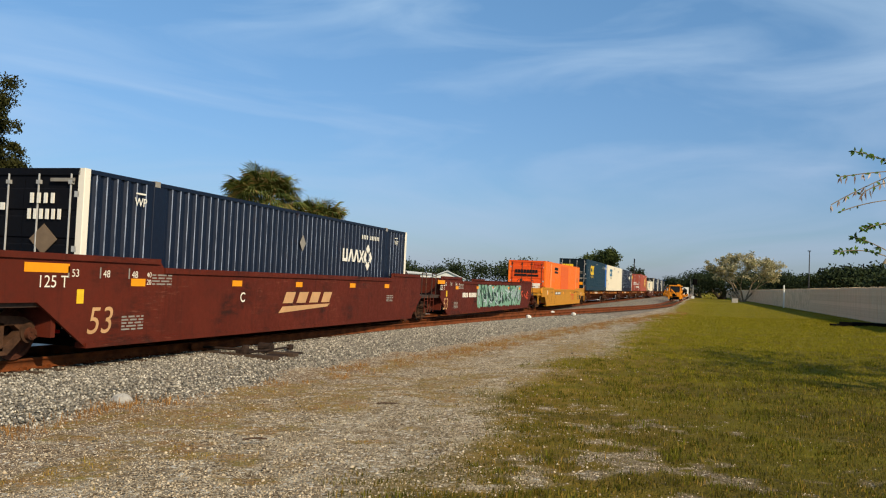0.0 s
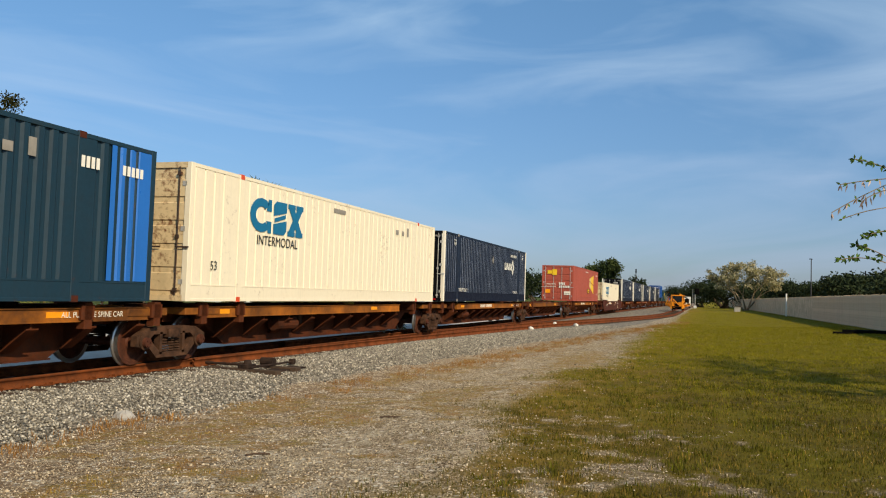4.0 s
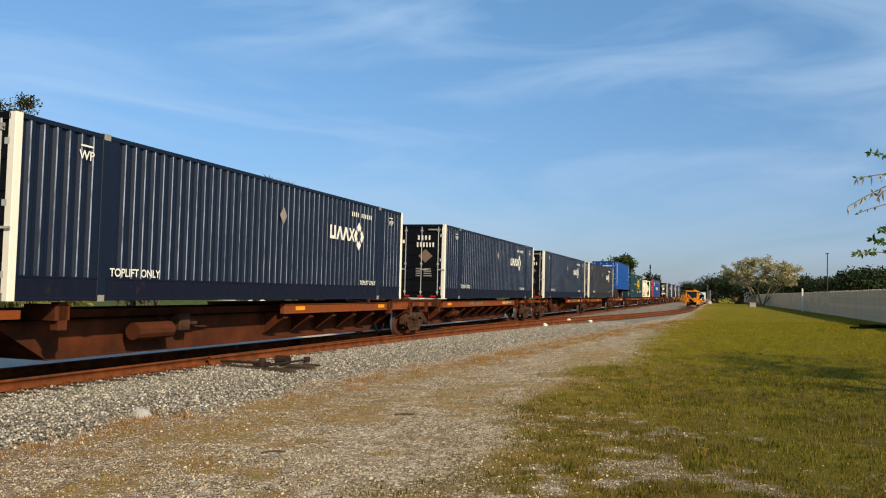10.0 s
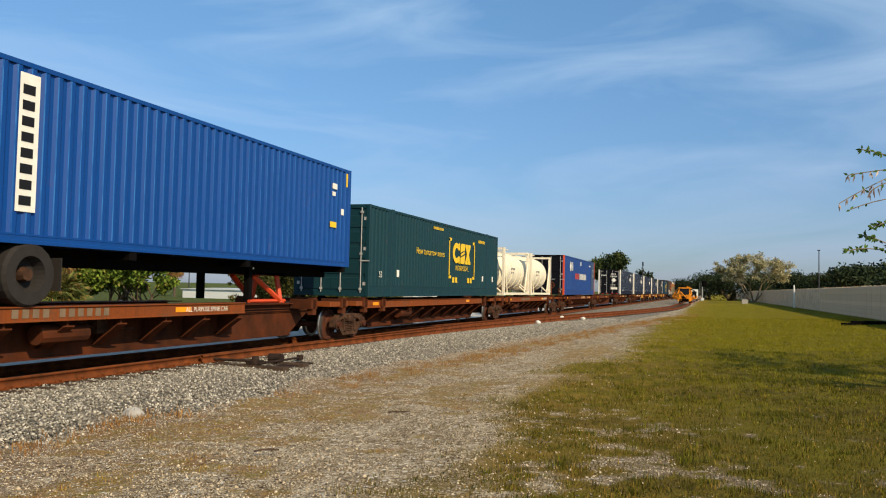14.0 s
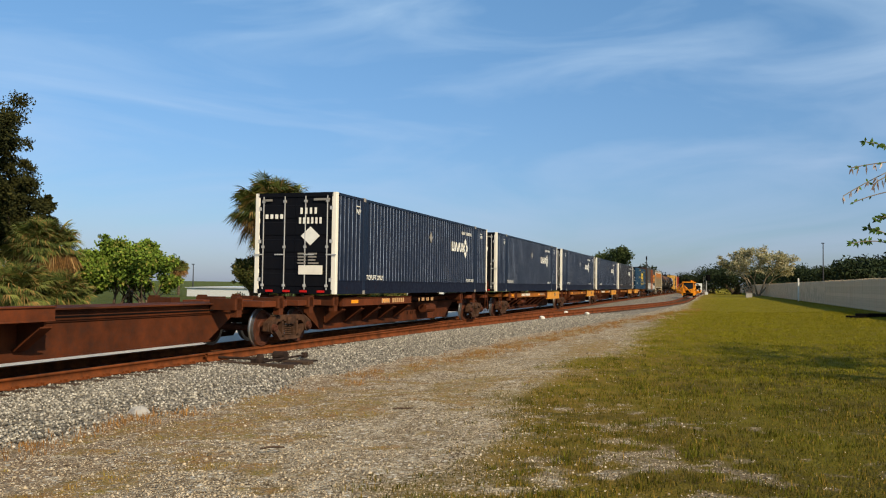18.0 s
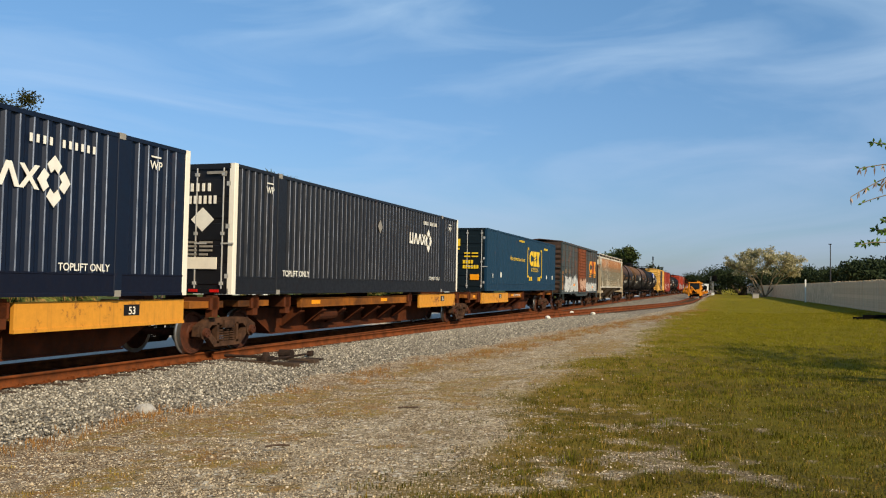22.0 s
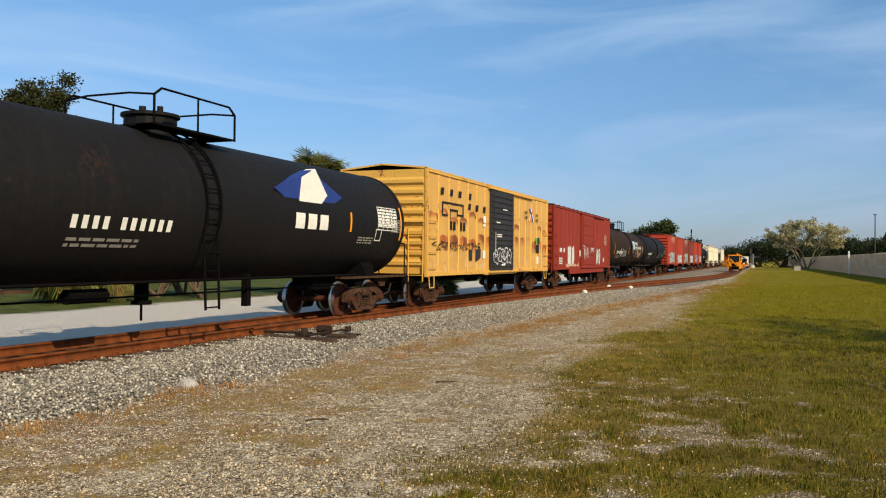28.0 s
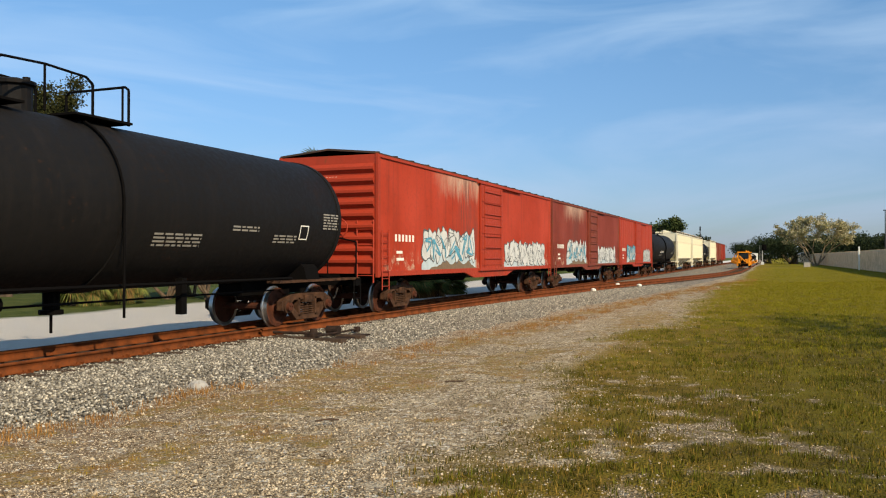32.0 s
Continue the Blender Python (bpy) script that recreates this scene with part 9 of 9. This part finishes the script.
def tank_container(u, z):
    """A white tank in an open twenty-foot frame."""
    c = aboard("tank_container", "cream tank container in an open steel frame", "container", u, "tank containers")
    c.location.z += z
    L, H, h = 6.06, 2.5, 1.22
    part("tank", Mesh().lathe([(0.25, 0.05), (0.3, 0.5), (0.42, 0.85), (0.6, 1.05), (5.45, 1.05), (5.63, 0.85), (5.75, 0.5), (5.8, 0.05)], 0, 0, 1.3, "y", 32), "cream", c, smooth=40)
    for x in (h - 0.07, -h + 0.07):
        for y in (0.07, L - 0.07):
            part("frame_post", Mesh().box(x - 0.07, x + 0.07, y - 0.07, y + 0.07, 0, H, 0.01), "cream", c)
        part("frame_rail", Mesh().box(x - 0.05, x + 0.05, 0.1, L - 0.1, 0.02, 0.14), "cream", c)
        part("frame_brace", Mesh().tube([(x, 0.1, 1.9), (x, 0.9, 0.15)], 0.05, 6).tube([(x, L - 0.1, 1.9), (x, L - 0.9, 0.15)], 0.05, 6).tube([(x, 0.1, 0.6), (x * 0.9, 0.7, 0.6)], 0.04, 6).tube([(x, L - 0.1, 2.4), (x, L - 1.0, 2.4)], 0.03, 6).tube([(x, 0.1, 2.4), (x, 1.0, 2.4)], 0.03, 6), "cream", c)
    for y in (0.07, L - 0.07):
        part("end_header", Mesh().box(-h + 0.1, h - 0.1, y - 0.06, y + 0.06, H - 0.12, H), "cream", c)
        part("frame_end", Mesh().box(-h + 0.1, h - 0.1, y - 0.06, y + 0.06, 0, 0.13).tube([(-h + 0.1, y, 0.1), (0, y, 1.0)], 0.05, 6).tube([(h - 0.1, y, 0.1), (0, y, 1.0)], 0.05, 6), "cream", c)
    part("walkway", Mesh().box(-0.6, 0.0, 0.3, 5.7, 2.37, 2.41), "steel", c)
    part("manlid", Mesh().lathe([(0, 0.28), (0.12, 0.3), (0.16, 0.1)], 0.2, 3.0, 2.33, "z", 12), "steel", c)
    for k in range(4):
        part("stiff_ring", Mesh().lathe([(1.2 + 1.2 * k, 1.04), (1.2 + 1.2 * k, 1.08), (1.28 + 1.2 * k, 1.08), (1.28 + 1.2 * k, 1.04)], 0, 0, 1.3, "y", 32), "cream", c)
    part("marks", bars([(2.2, 1.4, 0.9, 0.1), (2.2, 1.2, 0.6, 0.08)], 1.06), "grey_mark", c)


def build_freight():
    c, x = boxcar(483.6, 15.85, "box_grey", "box_dark", "weathered grey boxcar with a rusty door and white graffiti", 4.45, 1.0, (6.36, 9.56), 1, [2.0, 14.3], 1.2, True, "box_rust", "box_grey_worn", "box_dark")
    old = block_letters(11.6, 2.55, 3.4, 1.0)
    part("logo", shape(old[:14] + old[17:], x - 0.004), "amber", c, "worn yellow block logo")
    part("logo_worn", shape(old[14:17], x - 0.004), "logo_rust", c, "rust-red worn middle of the block logo")
    part("number_stencil", bars([(1.1 + 0.36 * k, 2.4, 0.26, 0.28) for k in range(2)] + [(2.4 + 0.36 * k, 2.4, 0.26, 0.28) for k in range(2)] + [(1.15 + 0.36 * k, 1.95, 0.24, 0.26) for k in range(2)], x - 0.004), "tan_mark", c)
    bubble_tag(c, 11, 1.0, 6.2, 1.02, 2.25, x - 0.006, 8, "graf_white", "graf_grey", "white sprayed graffiti")
    part("graffiti", scrawl(12, 1.4, 6.0, 1.05, 1.5, x + 0.012, 7, 0.07), "graf_white", c)
    bubble_tag(c, 13, 6.6, 9.3, 1.2, 2.15, x + 0.085, 4, "graf_peach", "box_rust", "pale sprayed graffiti on the door")
    bubble_tag(c, 14, 9.9, 15.4, 1.08, 1.85, x - 0.006, 11, "graf_white", "graf_grey", "white sprayed graffiti")
    part("logo_bar", bars([(11.6, 2.42 - 0.16 * k, 1.05, 0.09) for k in range(2)] + [(13.9, 2.42 - 0.16 * k, 1.05, 0.09) for k in range(2)], x - 0.004), "amber", c)
    part("reflector", bars([(4.3, 1.55, 0.7, 0.16), (0.15, 1.3, 0.12, 1.2), (12.9, 1.4, 0.6, 0.14)], x + 0.005), "amber", c)
    c, x = hopper_car(500.8, 17.0, "hopper_peel", "hopper_rib", "grey covered hopper with peeling weathered paint", 4.1, [1.6, 15.9], 3)
    for yp in (12.12, 12.93):
        part("data_panel", Mesh().box(x - 0.03, x - 0.024, yp, yp + 0.56, 1.6, 2.0), "hopper", c, "pale painted data panel")
    part("stencil_bars", bars(small_print(random.Random(77), 12.95, 2.3, 0.5, 3, 0.06), x - 0.025), "white", c)
    part("tag", scrawl(78, 10.5, 11.8, 1.6, 2.05, x - 0.03, 3, 0.05), "graf_peach", c, "thin pink spray tag")
    part("number_plate", Mesh().box(0.9, 1.48, 0.1, 0.145, 3.42, 3.85), "post_white", c, "white number board")
    for y0, y1, z0, z1 in ((3.22, 3.86, 2.15, 3.12), (4.02, 4.6, 2.15, 3.12), (4.78, 5.38, 2.12, 2.55), (6.3, 6.9, 1.55, 2.1), (9.6, 10.1, 1.6, 1.95)):
        part("data_panel", Mesh().box(x - 0.03, x - 0.025, y0, y1, z0, z1), "hopper", c, "pale painted data panel")
    part("print_bars", bars([(y0 + 0.3 * k, z0, 0.13, 0.22) for y0 in (3.3, 4.1) for k in range(2) for z0 in (2.3, 2.72)] + [(4.88 + 0.25 * k, 2.22, 0.12, 0.22) for k in range(2)], x - 0.023), "graf_grey", c)
    part("stencil_bars", bars(small_print(random.Random(79), 3.3, 2.0, 0.5, 3, 0.05) + small_print(random.Random(80), 4.05, 2.0, 0.5, 3, 0.05), x - 0.024), "graf_grey", c)
    r = 1.5
    st1 = [(519.95, 2.04, 0.92), (522.08, 2.17, 0.5), (523.5, 2.2, 0.48), (526.77, 2.25, 0.46), (530.1, 2.3, 0.6)]
    tank_car(517.9, 518.7, 530.6, 13.2, "tank_stained", "black tank car with rust over its upper half", 4.15, r, [2.7, 11.6], st1, 3, 524.4, True, 3.15)
    st2 = [(532.65, 2.2, 0.9), (541.5, 2.5, 0.5), (543.6, 2.5, 0.5), (546.6, 2.3, 0.7)]
    c, cv, zc, mid = tank_car(531.1, 531.7, 548.6, 18.1, "tank_rust", "long tank car with rusty brown shell and tags", 4.15, r, [2.7, 16.6], st2, 4, 540.0, True, 2.7)
    part("tag", wrapped(scrawl(21, 6.0, 8.6, 2.3, 2.9, r + 0.02, 5, 0.06), r, 2.65), "graf_white", c, "small white spray tag")
    st3 = [(550.8, 2.2, 0.9), (563.26, 2.25, 0.5), (566.4, 2.1, 0.95)]
    c, cv, zc, mid = tank_car(549.2, 549.9, 567.3, 18.2, "tank_black", "glossy black tank car with a blue and white emblem", 4.05, r, [2.5, 15.8], st3, 5, 557.5)
    part("emblem", Mesh().prism([(10.6, 3.1), (12.1, 2.45), (13.7, 3.1), (12.1, 3.65)], r - 0.32, r - 0.05, "x"), "logo_navy", c, "blue diamond emblem")
    part("emblem_leaf", Mesh().prism([(11.6, 2.85), (12.3, 2.62), (12.9, 3.1), (12.3, 3.7), (11.7, 3.45)], r - 0.3, r - 0.04, "x"), "white", c)
    part("name_bars", cv([(11.4 + 0.55 * k, 2.25, 0.4, 0.36) for k in range(3)]), "white", c)
    part("data_bars", cv([(15.7, 2.35 + 0.09 * k, 1.25, 0.02) for k in range(8)] + [(15.7 + 0.31 * k, 2.35, 0.02, 0.65) for k in range(5)] + small_print(random.Random(91), 15.72, 2.9, 1.2, 6, 0.045)), "white", c, "white ruled data table")
    c, x = boxcar(568.35, 15.6, "box_yellow", "box_yellow", "bright yellow boxcar with a black door and rust patches", 4.43, 0.98, (6.4, 9.5), 2, [1.55, 14.2], 0.92, False, "black_door", "box_yellow_rust", drop=0.02, ramp=0.1)
    part("name_bars", shape([[(y, z), (y + 0.25, z), (y + 0.3, z + 0.23), (y + 0.05, z + 0.23)] for y, z in ((1.15, 3.7), (2.0, 3.7), (2.85, 3.7), (3.9, 3.7), (3.85, 3.33), (4.7, 3.33), (5.57, 3.33))], x), "black", c, "two rows of slanted black blocks")
    part("arrow_mark", bars([(1.3, 3.0, 0.5, 0.06), (1.3, 3.42, 2.0, 0.06), (1.3, 3.0, 0.07, 0.42), (3.3, 3.05, 0.07, 0.43), (2.75, 3.05, 0.6, 0.06), (2.0, 2.9, 0.06, 0.34), (2.0, 3.2, 0.75, 0.06), (2.72, 3.05, 0.06, 0.2)], x), "black", c)
    part("number_stencil", bars([(2.02, 2.55, 0.2, 0.3), (2.36, 2.55, 0.2, 0.3), (3.02, 2.55, 0.2, 0.3), (3.36, 2.55, 0.2, 0.3)], x), "black", c)
    part("tag", scrawl(33, 0.4, 5.2, 1.85, 2.15, x, 12, 0.03), "black", c, "row of thin black spray tags")
    part("patch", shape([[(3.95, 1.52), (4.33, 1.5), (4.35, 1.9), (3.93, 1.9)], [(4.75, 1.45), (5.29, 1.6), (5.29, 1.95), (4.77, 1.92)]], x), "black_door", c)
    part("white_patch", bars([(5.55, 1.58, 0.3, 0.3), (5.6, 2.95, 0.3, 0.24), (5.6, 2.78, 0.24, 0.12), (13.55, 1.35, 0.3, 0.34)], x), "white", c)
    part("placard", bars([(13.45, 1.85, 0.5, 0.4)], x), "black", c, "black placard with a pale frame")
    part("green_patch", bars([(13.35, 2.3, 0.28, 0.26)], x), "leaf_paint", c, "small bright green patch")
    part("black_patch", bars([(13.65, 2.3, 0.4, 0.28)], x), "black_door", c)
    words("next", 11.65, 3.6, 0.19, "black", x, c, True)
    words("load", 11.65, 3.38, 0.19, "black", x, c, True)
    words("any", 13.5, 3.55, 0.19, "black", x, c, True)
    words("road", 13.5, 3.33, 0.19, "black", x, c, True)
    arms = [[(12.22, 3.3), (12.36, 3.3), (12.88, 3.88), (12.74, 3.88)], [(12.74, 3.3), (12.88, 3.3), (12.36, 3.88), (12.22, 3.88)]]
    part("cross_mark", shape(arms[:1], x), "logo_red", c, "red and blue crossed bands")
    part("cross_mark", shape(arms[1:], x + 0.003), "logo_navy", c)
    part("cross_edge", shape([[(p[0] + 0.1 * (1 if k else -1), p[1]) for p in a] for k, a in enumerate(arms)], x - 0.001), "white", c)
    bubble_tag(c, 31, 6.7, 9.0, 1.4, 2.0, x + 0.084, 5, "black_door", "graf_white", "white outline graffiti on the door")
    part("door_bars", bars([(7.1, 2.44, 0.62, 0.04), (7.1, 2.52, 0.62, 0.04), (7.0, 3.0, 0.5, 0.045), (7.85, 3.55, 0.6, 0.04), (7.7, 1.3, 0.5, 0.06), (6.9, 1.6, 0.03, 1.0)], x + 0.085), "white", c)
    c, x = boxcar(585.4, 16.3, "box_red", "box_red", "oxide-red boxcar with white tags along its side", 4.36, 1.0, (6.6, 10.3), 3, [2.3, 15.2], 1.0, False, drop=0.24, ramp=0.15, belly=(3.6, 13.8))
    part("tag", scrawl(41, 6.9, 8.5, 1.55, 2.4, x + 0.09, 4, 0.04), "graf_white", c, "thin white spray tag")
    part("tag", scrawl(45, 9.0, 10.1, 2.0, 2.3, x + 0.09, 4, 0.035), "graf_white", c, "small thin spray tag")
    bubble_tag(c, 42, 11.45, 12.75, 1.3, 2.3, x - 0.02, 2, "graf_white", "graf_dark", "thick white painted letters")
    part("tag", scrawl(43, 14.0, 14.9, 2.5, 3.3, x, 3, 0.045), "graf_white", c)
    part("patch", sprayed_block(46, 3.1, 4.9, 1.25, 2.35, x - 0.028), "graf_white", c, "scraped pale patch")
    part("scrape", sprayed_block(47, 2.6, 5.9, 1.12, 1.36, x + 0.012), "graf_peach", c, "scraped sill edge")
    for mark in ((6.2, 1.75, 0.34, 0.34), (13.7, 1.4, 0.4, 0.28), (1.2, 1.95, 0.5, 0.22), (2.1, 1.95, 0.3, 0.22)):
        part("white_mark", bars([mark], x), "graf_white", c)
    part("print_bars", bars(small_print(random.Random(3), 1.0, 1.6, 0.8, 4, 0.05) + small_print(random.Random(4), 6.9, 1.05, 3.0, 1, 0.12), x + 0.012), "white", c)
    st4 = [(604.3, 1.95, 0.85), (611.06, 2.05, 0.5), (613.37, 2.1, 0.48), (615.95, 2.1, 0.48), (619.0, 1.9, 0.85)]
    c, cv, zc, mid = tank_car(601.9, 602.6, 620.0, 18.7, "tank_dull", "dull black tank car with a blue emblem and white lettering bars", 4.0, r, [3.2, 17.5], st4, 6, 612.3, True, 3.48)
    part("emblem", cv([(11.35, 2.4, 1.12, 0.7)]), "emblem_blue", c, "pale blue square emblem")
    part("emblem_white", cv([(11.65, 2.5, 0.6, 0.1), (11.65, 2.7, 0.6, 0.1), (11.65, 2.92, 0.6, 0.08)], 0.014), "white", c)
    part("name_bars", cv([(12.6 + 0.38 * k, 2.8, 0.17, 0.26) for k in range(5)] + [(12.75 + 0.31 * k, 2.45, 0.14, 0.24) for k in range(11)]), "white", c, "two rows of white lettering bars")
    part("graffiti", wrapped(scrawl(51, 5.2, 8.0, 1.75, 2.4, r + 0.02, 6, 0.04), r, 2.5), "graf_white", c, "white sprayed scrawl")
    part("graffiti", wrapped(scrawl(52, 13.0, 16.0, 1.7, 2.4, r + 0.02, 6, 0.04), r, 2.5), "graf_peach", c, "pink sprayed scrawl")
    c, cv, zc, mid = tank_car(620.6, 621.2, 638.0, 18.2, "tank_black", "black tank car with small white data panels", 4.0, r, [2.8, 15.9], [], 7, 630.1, True, 3.0)
    for u, mat, lab, sd in ((639.35, "box_scarlet", "faded scarlet boxcar with white graffiti along the bottom", 5), (658.4, "box_faded", "rust-faded red boxcar with pale graffiti", 6), (677.4, "box_scarlet", "scarlet boxcar with blue and white graffiti", 7)):
        c, x = boxcar(u, 18.6 if sd != 7 else 16.6, mat, mat, lab, 4.42, 1.05, (8.3, 10.9) if sd != 7 else (7, 10), sd, [2.5, 17.4 - (1.6 if sd == 7 else 0)], 1.25 if sd == 5 else 0.9, False, None, {5: "red_worn", 6: "red_brown_worn"}.get(sd), None, "boxcars", sd < 7)
        x = x - 0.027 if sd < 7 else x
        far = {5: 17.7, 6: 17.4, 7: 15.5}[sd]
        part("ground_coat", block_fill(50 + sd, 3.0, 7.9, 1.1, 2.45, x), "graf_pale", c, "pale sprayed ground coat")
        part("ground_coat", block_fill(55 + sd, 11.3, far, 1.1, 2.3, x), "graf_pale", c, "pale sprayed ground coat")
        part("tan_coat", block_fill(58 + sd, 3.6, 8.1, 1.09, 1.5, x + 0.002), "tan_mark", c, "tan sprayed patch under the tag")
        part("letter_outline", scrawl(85 + sd, 11.6, far - 0.3, 1.2, 2.2, x + 0.004, 9, 0.05), "graf_grey", c)
        part("end_mark", end_bars([(-0.35 + 0.1 * k, 3.72, 0.06, 0.1) for k in range(7)], -0.03), "white", c)
        bubble_tag(c, 60 + sd, 3.1, 7.8, 1.45, 2.5, x + 0.002, 9, "graf_white" if sd != 7 else "graf_blue", "graf_grey", "pale sprayed graffiti letters")
        part("graffiti", scrawl(90 + sd, 3.3, 7.6, 1.5, 2.35, x + 0.016, 7, 0.07), "graf_blue" if sd != 7 else "graf_white", c, "pale blue sprayed strokes")
        bubble_tag(c, 80 + sd, 11.4, far - 0.2, 1.25, 2.25, x + 0.002, 10, "graf_white", "graf_grey", "pale sprayed graffiti letters")
        part("number_stencil", bars([(1.1 + 0.24 * k, 2.05, 0.12, 0.2) for k in range(6)] + [(1.2, 1.7, 0.4, 0.08), (1.2, 1.5, 0.5, 0.08)], x), "white", c)
    tank_car(694.6, 695.2, 713.8, 19.8, "tank_black", "black tank car further back", 4.0, r, [2.8, 17.0], [], 8)
    for u in (714.8, 733.6):
        hopper_car(u, 18.2, "white_hop", "white_hop", "pale cream covered hopper", 4.3, [2.0, 16.2], 4)
    tank_car(752.6, 753.2, 766.6, 14.6, "tank_black", "short black tank car near the end", 4.0, r, [2.5, 12.1], [], 9)
    hopper_car(767.8, 17.0, "white_hop", "white_hop", "pale covered hopper near the end", 4.3, [2.0, 15.0], 3)
    boxcar(785.6, 16.0, "box_faded", "box_faded", "faded red boxcar near the end of the train", 4.4, 1.05, (6.5, 9.5), 9, [2.0, 14.0])
    boxcar(802.4, 16.0, "box_red", "box_red", "oxide-red boxcar at the end of the train", 4.4, 1.05, (6.5, 9.5), 10, [2.0, 14.0])


for _n, _c in (("graf_green", (128, 170, 142)), ("graf_dark", (40, 66, 54)), ("graf_white", (214, 214, 206)), ("graf_grey", (96, 100, 100)), ("graf_pale", (190, 204, 204)), ("graf_peach", (214, 172, 140)), ("graf_blue", (90, 160, 180)), ("leaf_paint", (96, 176, 40)), ("logo_navy", (40, 62, 130)), ("emblem_blue", (140, 178, 200)), ("cream_mark", (206, 160, 110)), ("logo_rust", (176, 84, 34))):
    MAT[_n] = plain(_n + "_paint", lin(*_c), 0.6, 0, 0.2, 3.0)
MAT["black_door"] = paint("black_door_paint", lin(44, 42, 42), 0.55, 0.1, 0.3, 0.2)
build_train()


# ---- the run of the train ----
def run(t):
    """Metres that the train has gone by t seconds."""
    return 19.854 * t - 0.2894 * t * t / 32 - 0.2094 * t ** 3 / 1024


def motions():
    times = [2.0 * k for k in range(17)]
    for ob, u in TRAIN:
        x, y, z = ob.location
        walk(ob, [(t, pose(x, u - run(t), z)) for t in times])
    first = WHEELSETS[0]
    walk(first, [(k / FPS, pose(0, 0, 0, math.degrees(run(k / FPS) / WHEEL_R) % 360)) for k in range(32 * FPS + 1)])
    for w in WHEELSETS[1:]:
        w.rotation_mode = "QUATERNION"
        w.animation_data_create()
        w.animation_data.action = first.animation_data.action
        w.animation_data.action_slot = first.animation_data.action_slot


motions()
